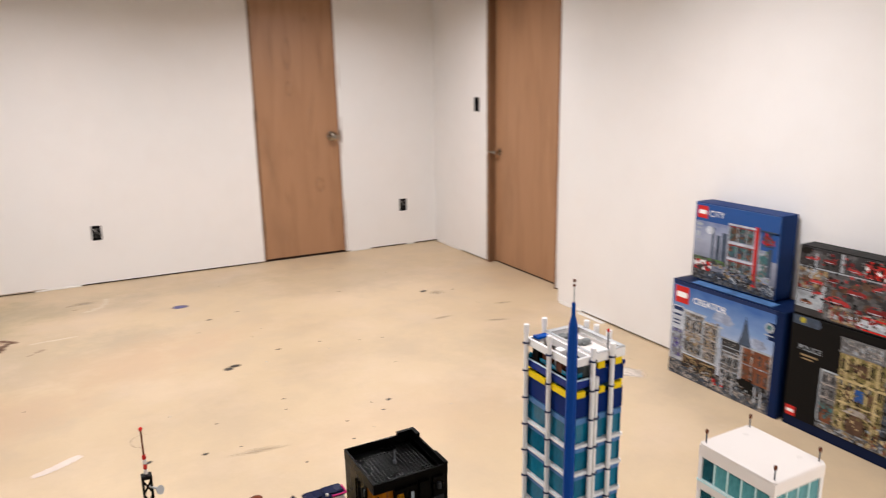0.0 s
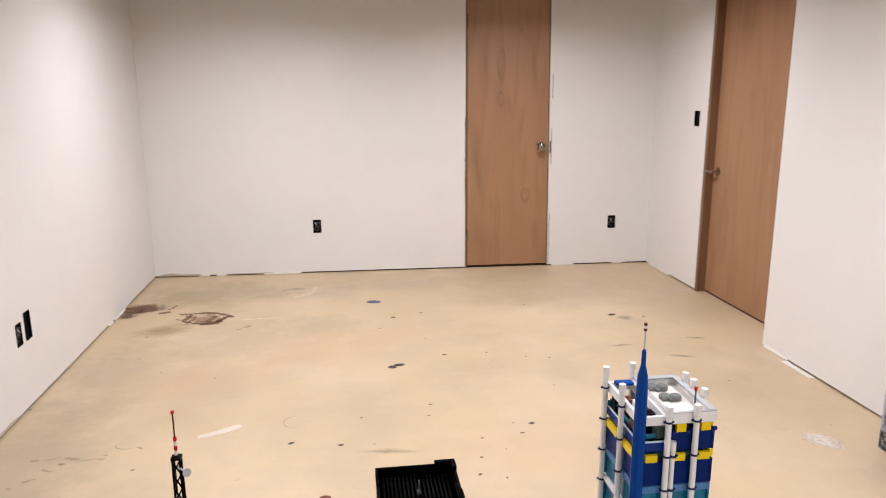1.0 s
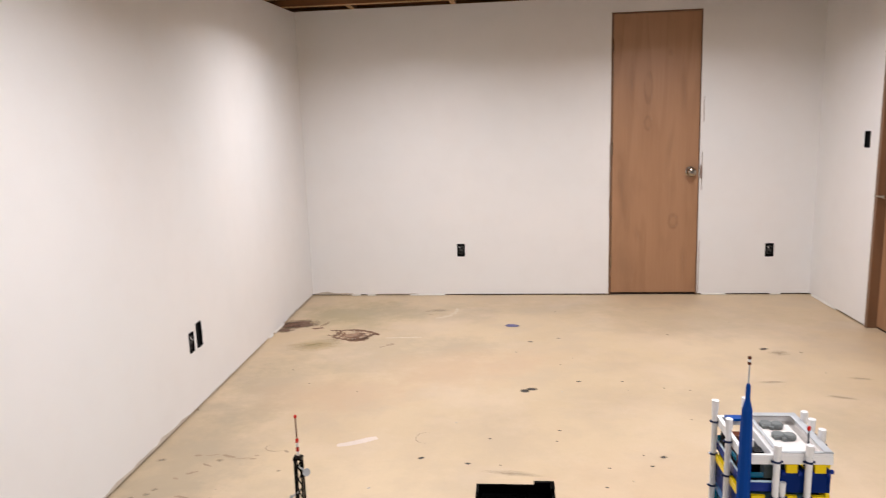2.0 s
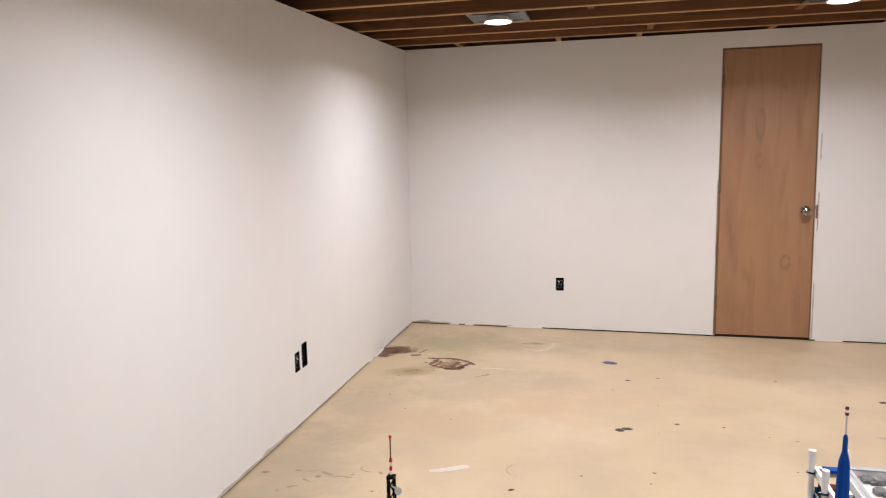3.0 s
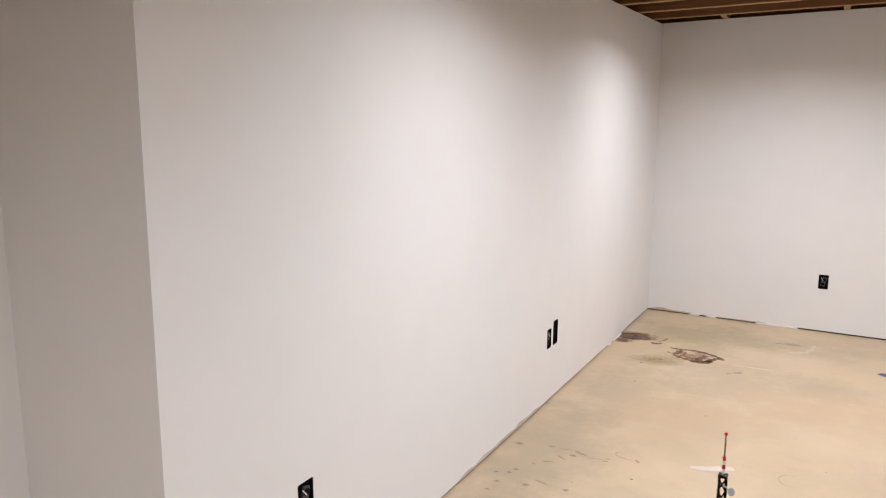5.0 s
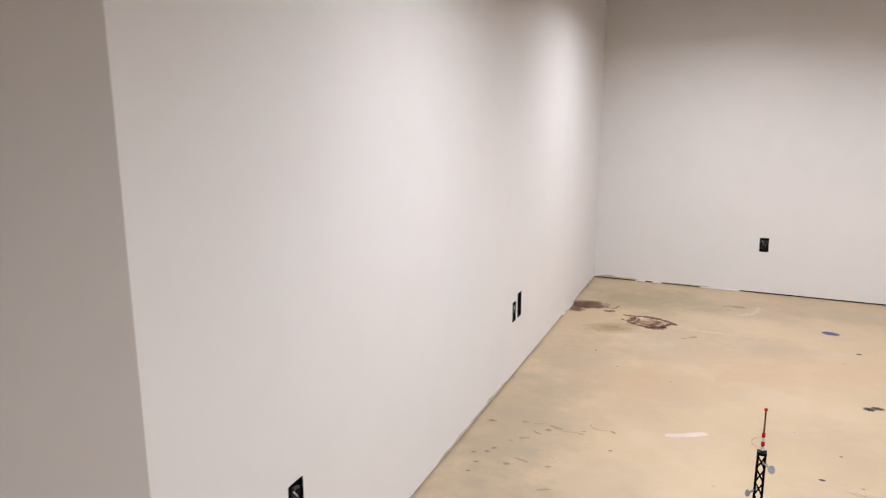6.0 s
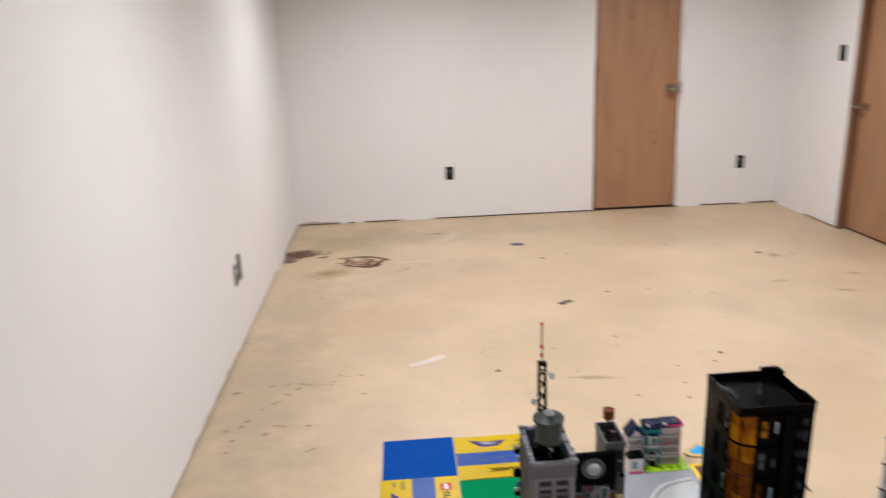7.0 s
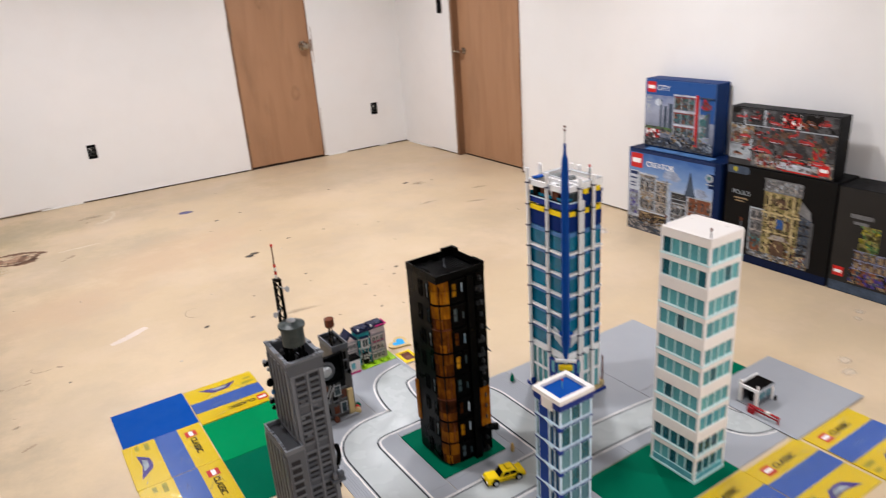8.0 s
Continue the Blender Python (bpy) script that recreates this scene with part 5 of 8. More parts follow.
def upper_dark_carton():
    c = Carton(2.57, 1.735, 0.4675, 0.50, 0.268, 0.085, P["ink_black"], P["ink_dark"], "dark toy carton printed with red vehicles on a black one")
    c.mosaic(0.006, 0.494, 0.195, 0.262, ["ink_dark", "ink_mid", "ink_dark", "ink_black"], 70, 0.034, 2)
    c.mosaic(0.12, 0.494, 0.075, 0.185, ["ink_mid", "ink_dark", "ink_brown", "ink_mid"], 71, 0.030, 2)
    c.mosaic(0.006, 0.12, 0.105, 0.185, ["ink_tan", "ink_pale", "ink_brown", "ink_grey"], 72, 0.018, 3)
    c.rects("pale_panel", [(0.006, 0.115, 0.03, 0.095)], P["ink_pale"], 3)
    c.mosaic(0.12, 0.494, 0.008, 0.070, ["ink_grey", "ink_mid", "ink_stone", "ink_tan", "ink_maroon", "ink_dark"], 73, 0.016, 3)
    c.rects("panel_line", [(0.004, 0.496, 0.187, 0.192), (0.004, 0.12, 0.098, 0.102), (0.165, 0.177, 0.195, 0.262), (0.067, 0.074, 0.19, 0.245)], P["ink_pale"], 4)
    cars = ((0.03, 0.215, 0.7, 0.2), (0.10, 0.217, 0.9, 0.0), (0.19, 0.205, 1.0, -0.2), (0.28, 0.208, 1.7, -0.1), (0.055, 0.128, 1.0, 0.1), (0.20, 0.120, 1.35, 0.0), (0.335, 0.135, 1.3, -0.1), (0.025, 0.045, 0.9, 0.0), (0.13, 0.072, 1.5, 0.0), (0.275, 0.068, 1.6, 0.1), (0.40, 0.055, 1.2, 0.0), (0.36, 0.228, 0.9, -0.9), (0.415, 0.212, 1.0, 0.5), (0.125, 0.145, 0.8, 0.6), (0.29, 0.150, 0.8, 0.9), (0.41, 0.105, 0.9, -0.8), (0.07, 0.085, 0.7, 0.5))
    for k, (u, v, s, lean) in enumerate(cars):
        s, lean = 0.8 * s, lean * 2.2
        turn = lambda p, q: (u + s * (p - lean * 0.2 * q), v + s * (q + lean * 0.25 * p))
        c.shape("printed_vehicle", [turn(*p) for p in ((0, 0.004), (0.058, 0.0), (0.066, 0.008), (0.062, 0.015), (0.046, 0.018), (0.036, 0.025), (0.016, 0.025), (0.002, 0.017))], P[("ink_cherry", "ink_maroon", "ink_cherry", "ink_rust")[k % 4]], 5 + 0.08 * k, "red printed vehicle")
        c.shape("vehicle_window", [turn(*p) for p in ((0.012, 0.0175), (0.041, 0.0175), (0.034, 0.0235), (0.017, 0.0235))], P["ink_dark"], 6.5 + 0.08 * k)
        c.rects("vehicle_gleam", [(*sorted((turn(0.006, 0)[0], turn(0.05, 0)[0])), turn(0.02, 0.004)[1], turn(0.02, 0.007)[1])], P["ink_cloud" if k % 2 else "ink_pale"], 6.6 + 0.08 * k)
        for p in (0.012, 0.046):
            a, b = turn(p, 0.002)
            c.shape("vehicle_wheel", [(a + 0.0045 * s * math.cos(i * math.pi / 4), b + 0.0045 * s * math.sin(i * math.pi / 4)) for i in range(8)], P["ink_black"], 7.8)
    c.specks(0.012, 0.47, 0.02, 0.255, 26, [P["ink_black"], P["ink_dark"], P["ink_cherry"], P["ink_grey"], P["ink_maroon"]], 14, 0.0085, 8.2)
    c.mosaic(0.255, 0.335, 0.198, 0.258, ["ink_red", "ink_cherry", "ink_white", "ink_red", "ink_black"], 74, 0.014, 8.1)
    c.mosaic(0.40, 0.455, 0.075, 0.130, ["ink_red", "ink_green", "ink_maroon", "ink_mid"], 75, 0.014, 8.1)
    c.shape("printed_lorry", [(0.24, 0.02), (0.40, 0.012), (0.40, 0.040), (0.24, 0.048)], P["ink_cloud"], 8)
    c.rects("printed_arm", [(0.27, 0.45, 0.052, 0.058), (0.27, 0.44, 0.008, 0.013)], P["ink_red"], 9)
    c.specks(0.15, 0.42, 0.012, 0.06, 10, [P["ink_dark"], P["ink_pale"], P["ink_maroon"], P["ink_brown"]], 13, 0.012, 9)
    c.logo(0.435, 0.016, 0.045)


def lower_black_carton():
    c = Carton(2.57, 1.735, 0.0, 0.525, 0.465, 0.165, P["ink_black"], P["ink_black"], "large black toy carton showing an ornate cream building")
    c.rects("bottom_band", [(0.0035, 0.5215, 0.0035, 0.040)], P["band_navy"], 2)
    c.shape("green_corner", [(0.004, 0.425), (0.11, 0.425), (0.12, 0.44), (0.11, 0.461), (0.004, 0.461)], P["ink_slate"], 2)
    c.shape("yellow_spot", [(0.045 + 0.012 * math.cos(a * math.pi / 5), 0.445 + 0.012 * math.sin(a * math.pi / 5)) for a in range(10)], P["ink_olive"], 4)
    c.words("POLICE", 0.029, P["ink_pale"], 0.085, 0.337)
    c.rects("subtitle_bar", [(0.05, 0.118, 0.306, 0.313), (0.055, 0.10, 0.293, 0.298)], P["ink_tan"], 5)
    # ornate main front: grey cornice, two window storeys, a blue lamp, the arch
    c.house(0.205, 0.375, 0.075, 0.375, ["ink_sand", "ink_tan", "ink_sand", "ink_olivine"], "ink_black", 5, 4, "ink_olivine", 44)
    c.mosaic(0.205, 0.375, 0.375, 0.425, ["ink_grey", "ink_pale", "ink_mid", "ink_stone"], 80, 0.012, 6)
    c.rects("printed_crown", [(0.198, 0.380, 0.424, 0.430), (0.198, 0.380, 0.370, 0.377)] + [(0.203 + 0.0215 * k, 0.209 + 0.0215 * k, 0.377, 0.424) for k in range(9)], P["ink_grey"], 7)
    c.rects("printed_belt", [(0.198, 0.382, 0.268, 0.277), (0.215, 0.365, 0.180, 0.187)], P["ink_cream"], 8)
    c.rects("pillar_print", [(0.228, 0.235, 0.08, 0.365), (0.262, 0.267, 0.19, 0.365), (0.312, 0.317, 0.19, 0.365), (0.344, 0.351, 0.08, 0.365)], P["ink_cream"], 8)
    c.rects("printed_lamp", [(0.274, 0.305, 0.205, 0.250)], P["ink_deep"], 8.5)
    c.rects("window_dark", [(0.240, 0.256, 0.205, 0.250), (0.322, 0.338, 0.205, 0.250), (0.270, 0.308, 0.30, 0.345)], P["ink_brown"], 8.5)
    c.shape("printed_arch", [(0.255, 0.075), (0.322, 0.075), (0.322, 0.125), (0.305, 0.150), (0.272, 0.150), (0.255, 0.125)], P["ink_brown"], 9)
    c.shape("arch_band", [(0.235, 0.150), (0.345, 0.150), (0.32, 0.172), (0.26, 0.172)], P["ink_stone"], 9)
    # side houses
    c.house(0.140, 0.205, 0.065, 0.280, ["ink_mid", "ink_grey", "ink_dark", "ink_stone"], "ink_dark", 2, 4, "ink_grey", 45)
    c.rects("printed_edge", [(0.138, 0.143, 0.075, 0.280), (0.138, 0.206, 0.276, 0.282)], P["ink_pale"], 8)
    c.mosaic(0.145, 0.20, 0.065, 0.15, ["ink_brown", "ink_rust", "ink_dark", "ink_teal"], 81, 0.013, 7)
    c.house(0.375, 0.430, 0.065, 0.295, ["ink_dark", "ink_slate", "ink_black"], "ink_slate", 2, 5, "ink_mid", 46)
    c.shape("printed_gable", [(0.370, 0.30), (0.432, 0.275), (0.425, 0.315), (0.382, 0.355)], P["ink_grey"], 8)
    c.rects("printed_edge", [(0.428, 0.442, 0.06, 0.27)], P["ink_mid"], 8)
    c.mosaic(0.14, 0.43, 0.045, 0.075, ["ink_grey", "ink_mid", "ink_dark", "ink_tan", "ink_pale"], 82, 0.012, 9)
    c.specks(0.33, 0.42, 0.05, 0.14, 14, [P["ink_rust"], P["ink_pale"], P["ink_dark"], P["ink_cream"]], 16, 0.010, 10)
    c.specks(0.21, 0.37, 0.08, 0.37, 52, [P["ink_olivine"], P["ink_brown"], P["ink_cream"], P["ink_black"]], 17, 0.007, 10)
    c.logo(0.012, 0.045, 0.04)


def far_dark_carton():
    # face black is lifted, with the floor's hazy reflection painted into it
    c = Carton(2.57, 1.203, 0.0, 0.53, 0.46, 0.165, P["ink_black"], P["side_black"], "dark toy carton showing a lit tree and houses")
    c.rects("bottom_band", [(0.0035, 0.5265, 0.0035, 0.045)], P["ink_slate"], 2)
    c.rects("title_bar", [(0.06, 0.15, 0.335, 0.352), (0.075, 0.135, 0.31, 0.322)], P["ink_grey"], 4, "grey title bars")
    c.house(0.095, 0.275, 0.08, 0.20, ["ink_slate", "ink_brown", "ink_violet"], "ink_tan", 6, 3, "ink_brown", 47)
    c.specks(0.105, 0.185, 0.19, 0.310, 60, [P["ink_olive"], P["ink_green"], P["ink_olivine"]], 18, 0.011, 4)
    c.mosaic(0.085, 0.36, 0.055, 0.12, ["ink_slate", "ink_rust", "ink_purple", "ink_black", "ink_tan"], 83, 0.013, 7)
    c.house(0.275, 0.42, 0.08, 0.30, ["ink_brown", "ink_dark", "ink_rust"], "ink_tan", 4, 5, "ink_dark", 48)
    c.logo(0.018, 0.07, 0.042)


lower_blue_carton()
upper_blue_carton()
upper_dark_carton()
lower_black_carton()
far_dark_carton()


# ---------------------------------------------------------------- ground of the toy city
PLATE = 0.0026
STUD = 0.0078


def studs(places, z, mat, parent, name="studs"):
    """Many small studs in one mesh."""
    verts, faces = [], []
    ring = [(0.0024 * math.cos(k * math.pi / 4), 0.0024 * math.sin(k * math.pi / 4)) for k in range(8)]
    for x, y in places:
        b = len(verts)
        verts += [(x + p, y + q, z) for p, q in ring] + [(x + p, y + q, z + 0.0012) for p, q in ring]
        faces += [(b + k, b + (k + 1) % 8, b + 8 + (k + 1) % 8, b + 8 + k) for k in range(8)] + [tuple(range(b + 8, b + 16))]
    data = bpy.data.meshes.new(name)
    data.from_pydata(verts, [], faces)
    data.materials.append(mat)
    ob = new(name, data)
    ob.parent = parent
    return tagged(ob, kind="stuff")


def smooth_line(pts, rounds=3):
    pts = [Vector(p) for p in pts]
    for _ in range(rounds):
        out = [pts[0]]
        for a, b in zip(pts, pts[1:]):
            out += [a.lerp(b, 0.25), a.lerp(b, 0.75)]
        pts = out + [pts[-1]]
    return pts


def offset_line(pts, d):
    out = []
    for k, p in enumerate(pts):
        a, b = pts[max(0, k - 1)], pts[min(len(pts) - 1, k + 1)]
        t = (b - a).normalized()
        out.append(p + Vector((-t.y, t.x)) * d)
    return out


def ribbon(pts, d0, d1, z, thick=0.0004):
    """A thin printed band beside a line, from d0 to d1 to its left."""
    bm, a, b = bmesh.new(), offset_line(pts, d0), offset_line(pts, d1)
    rows = [[bm.verts.new((*p, h)) for p in line] for line, h in ((a, z - thick), (a, z), (b, z), (b, z - thick))]
    for r0, r1 in zip(rows, rows[1:]):
        for k in range(len(pts) - 1):
            bm.faces.new((r0[k], r1[k], r1[k + 1], r0[k + 1]))
    bmesh.ops.recalc_face_normals(bm, faces=bm.faces)
    return bm


ROAD_LINES = [smooth_line(p) for p in (
    [(0.425, 0.92), (0.425, 1.30), (0.425, 1.535), (0.66, 1.535), (0.66, 1.535)],
    [(0.66, 1.535), (0.665, 1.66), (0.70, 1.765), (0.80, 1.785)],
    [(0.66, 1.535), (0.80, 1.535), (0.91, 1.50), (0.91, 1.32), (0.91, 1.05)],
    [(0.425, 1.05), (0.70, 1.055), (1.00, 1.055), (1.335, 1.035), (1.42, 1.00), (1.42, 0.87), (1.45, 0.80), (1.60, 0.795)],
)]
ROAD_HALF = 0.052


def on_road(x, y):
    p = Vector((x, y))
    return any((q - p).length < ROAD_HALF + 0.016 for line in ROAD_LINES for q in line[::2])


def baseplate(x0, x1, y0, y1, mat, label, z=0.0, studded=True, roads=False):
    ob = thing("baseplate", ((x0 + x1) / 2, (y0 + y1) / 2, z), label, "baseplate", "baseplates of the toy city")
    w, d = (x1 - x0) / 2 - 0.0006, (y1 - y0) / 2 - 0.0006
    part("plate", box(-w, w, -d, d, 0, PLATE), mat, ob, "", 0.0006)
    if studded:
        nx, ny = int(2 * w / STUD), int(2 * d / STUD)
        spots = [((i - (nx - 1) / 2) * STUD, (j - (ny - 1) / 2) * STUD) for i in range(nx) for j in range(ny)]
        cx, cy = ob.location.x, ob.location.y
        spots = [s for s in spots if not (roads and on_road(cx + s[0], cy + s[1]))]
        studs(spots, PLATE, mat, ob)
    return ob


baseplate(-0.188, 0.059, 1.953, 2.188, P["blue"], "plain smooth blue baseplate on the concrete floor", studded=False)
baseplate(0.060, 0.312, 1.68, 1.923, P["green"], "bright green smooth baseplate", studded=False)
baseplate(0.060, 0.312, 1.43, 1.679, P["dark_green"], "dark green smooth baseplate", studded=False)
GREY_TILES = [(0.313, 0.561, 1.664, 1.912), (0.5615, 0.812, 1.664, 1.912), (0.313, 0.561, 1.414, 1.6635), (0.5615, 0.812, 1.414, 1.6635), (0.313, 0.561, 1.164, 1.4135), (0.5615, 0.812, 1.164, 1.4135), (0.313, 0.561, 0.935, 1.1635),
              (0.5615, 0.812, 0.935, 1.1635), (0.8125, 1.062, 1.295, 1.545), (1.0625, 1.332, 1.295, 1.542), (0.8125, 1.062, 0.935, 1.2945), (1.0625, 1.332, 0.935, 1.2945), (1.3325, 1.722, 1.145, 1.530)]
for x0, x1, y0, y1 in GREY_TILES:
    baseplate(x0, x1, y0, y1, P["grey"], "grey studded road baseplate with a pale street", studded=x1 < 1.1, roads=True)
baseplate(0.5615, 0.8575, 0.66, 0.9345, P["grey"], "grey studded baseplate under a slim toy tower")
baseplate(0.858, 1.245, 0.698, 0.933, P["dark_green"], "dark green baseplate under a white toy tower", studded=False)
baseplate(1.488, 1.738, 0.90, 1.140, P["dark_green"], "dark green baseplate beside the grey one", studded=False)
baseplate(1.2455, 1.487, 0.70, 0.933, P["grey"], "grey baseplate by the street", studded=False)
baseplate(1.3335, 1.487, 0.9335, 1.144, P["grey"], "grey baseplate by the street", studded=False)
baseplate(1.485, 1.858, 0.672, 1.012, P["grey"], "large grey baseplate with a toy booth on it", z=0.0046, studded=False)

ROAD_Z = PLATE + 0.0009
for n, line in enumerate(ROAD_LINES):
    street = thing("toy_street", (0, 0, 0), "pale grey printed toy street with dark edge lines", "toy road", "streets of the toy city")
    lift = ROAD_Z + 0.0002 * n
    part("street_surface", ribbon(line, -ROAD_HALF, ROAD_HALF, lift), P["street"], street, "smooth pale grey road print")
    for s in (-1, 1):
        part("kerb_strip", ribbon(line, s * ROAD_HALF, s * (ROAD_HALF + 0.0150), ROAD_Z - 0.0004), P["pale_grey"], street, "pale strip beside the street")
        part("edge_line", ribbon(line, s * ROAD_HALF, s * (ROAD_HALF + 0.0054), ROAD_Z - 0.0001), P["line"], street, "dark edge line")
        part("kerb_line", ribbon(line, s * (ROAD_HALF + 0.0088), s * (ROAD_HALF + 0.0128), ROAD_Z - 0.0002), P["white"], street, "white kerb line")


def baseplate_pack(x0, y0, turn, label, puff=1.0, slide=0.0):
    """A wrapped baseplate with its printed sheet: a badge strip, a blue band, a picture strip."""
    ob = thing("baseplate_pack", (x0, y0, 0), label, "packaged baseplate", "packaged baseplates", turn)
    h = 0.1245
    part("pack_sheet", box(-h, h, -h, h, 0, 0.004), P["ink_yellow"], ob, "glossy yellow printed sheet", 0.0008)
    part("blue_band", box(-h + 0.0005, h - 0.0005, -0.024, 0.050, 0.0, 0.0044), P["ink_blue"], ob, "glossy blue band")
    part("red_badge", box(-0.088 - slide, -0.052 - slide, 0.066, 0.102, 0.0, 0.0046), P["ink_red"], ob, "red square badge")
    part("badge_mark", box(-0.084 - slide, -0.056 - slide, 0.078, 0.091, 0.0, 0.0049), P["ink_white"], ob, "pale bar")
    letters("CLASSIC", 0.026, P["ink_black"], ob, Matrix.Translation((0.004 - slide, 0.083, 0.0046)), bold=0.0007)
    part("picture", prism([(-0.058, -0.092), (0.010, -0.086), (0.078, -0.099), (0.038, -0.060), (0.012, -0.055), (-0.024, -0.058)], 0.0, 0.0046), P["ink_purple"], ob, "violet printed picture")
    part("picture_light", prism([(-0.028, -0.081), (0.040, -0.085), (0.022, -0.068), (-0.014, -0.067)], 0.0, 0.005), P["ink_pale"], ob)
    part("fine_print", box(-0.115, -0.070, -0.060, -0.046, 0.0, 0.0046), P["ink_olive"], ob)
    part("fine_print", box(-0.112, -0.085, -0.088, -0.076, 0.0, 0.0046), P["ink_olive"], ob)
    r = random.Random(int(1000 * x0))
    # the clear wrapping, puckered in soft ridges
    n, ridges = 110, [(r.uniform(-h, h), r.uniform(-h, h), r.gauss(1.2, 0.45), r.uniform(0.0018, 0.0045), r.uniform(0.0002, 0.0006)) for _ in range(48)]
    def swell(x, y):
        z = 0.0062
        for a, b, turn, width, high in ridges:
            across = (x - a) * math.cos(turn) + (y - b) * math.sin(turn)
            along = -(x - a) * math.sin(turn) + (y - b) * math.cos(turn)
            z += high * puff * math.exp(-(across / width) ** 2 - (along / 0.045) ** 2)
        return z
    spots = [-h + 0.001 + (2 * h - 0.002) * k / n for k in range(n + 1)]
    data = bpy.data.meshes.new("film")
    data.from_pydata([(x, y, swell(x, y)) for x in spots for y in spots], [], [(i * (n + 1) + j, (i + 1) * (n + 1) + j, (i + 1) * (n + 1) + j + 1, i * (n + 1) + j + 1) for i in range(n) for j in range(n)])
    data.materials.append(P["wrap"])
    data.shade_smooth()
    wrap = new("film", data)
    wrap.parent = ob
    tagged(wrap, "clear puckered wrapping film")
    bm = bmesh.new()
    for _ in range(9):
        x, y, a = r.uniform(-0.1, 0.08), r.uniform(-0.1, 0.1), r.uniform(-0.5, 0.5)
        rod((x, y, 0.0050), (x + 0.045 * math.cos(a), y + 0.045 * math.sin(a), 0.0056 + 0.001 * r.random()), 0.0007, bm, 5)
    tagged(part("film_crease", bm, P["film"], ob, "creases of the clear wrapping"), kind="stuff")
    return ob


P["wrap"], wn, wl, ws = material("clear_wrap")
gloss, see, both = wn.new("ShaderNodeBsdfGlossy"), wn.new("ShaderNodeBsdfTransparent"), wn.new("ShaderNodeMixShader")
gloss.inputs["Roughness"].default_value = 0.09
both.inputs[0].default_value = 0.05
for k, node in ((1, see), (2, gloss)):
    wl.new(node.outputs[0], both.inputs[k])
wl.new(both.outputs[0], wn["Material Output"].inputs["Surface"])
P["film"] = clear_plastic("clear_film", (0.75, 0.76, 0.78), 0.05, 0.35)
baseplate_pack(0.1865, 2.0505, 180, "yellow and blue wrapped baseplate pack beside a blue baseplate", slide=0.032)
baseplate_pack(-0.068, 1.827, -90, "yellow and blue wrapped baseplate pack with creased film")
baseplate_pack(-0.066, 1.5765, -90, "yellow and blue wrapped baseplate pack with creased film")
baseplate_pack(1.118, 0.568, 0, "yellow and blue wrapped baseplate pack by a white toy tower", 0.5)
baseplate_pack(1.369, 0.560, 0, "yellow and blue wrapped baseplate pack in a row", 0.5)
baseplate_pack(1.632, 0.545, 0, "yellow and blue wrapped baseplate pack at the end of a row", 0.5)


# ---------------------------------------------------------------- toy buildings
def shared_box(name, w, d, h, mat):
    """A mesh for many alike pieces: w wide along x, d deep along y, h high from z = 0."""
    data = bpy.data.meshes.new(name)
    bm = box(-w / 2, w / 2, -d / 2, d / 2, 0, h)
    bm.to_mesh(data)
    bm.free()
    data.materials.append(mat)
    return data


def piece(name, data, parent, m):
    ob = new(name, data)
    ob.parent, ob.matrix_basis = parent, m
    return ob


def ring_wall(x0, x1, y0, y1, z0, z1, t, bm=None):
    bm = bm or bmesh.new()
    box(x0, x1, y0, y0 + t, z0, z1, bm)
    box(x0, x1, y1 - t, y1, z0, z1, bm)
    box(x0, x0 + t, y0 + t, y1 - t, z0, z1, bm)
    box(x1 - t, x1, y0 + t, y1 - t, z0, z1, bm)
    return bm


def faces_of(w, d):
    """The four sides of a w by d block centred on the origin: their middle, turn and length."""
    return [((0, -d / 2), 0, w), ((w / 2, 0), 90, d), ((0, d / 2), 180, w), ((-w / 2, 0), -90, d)]


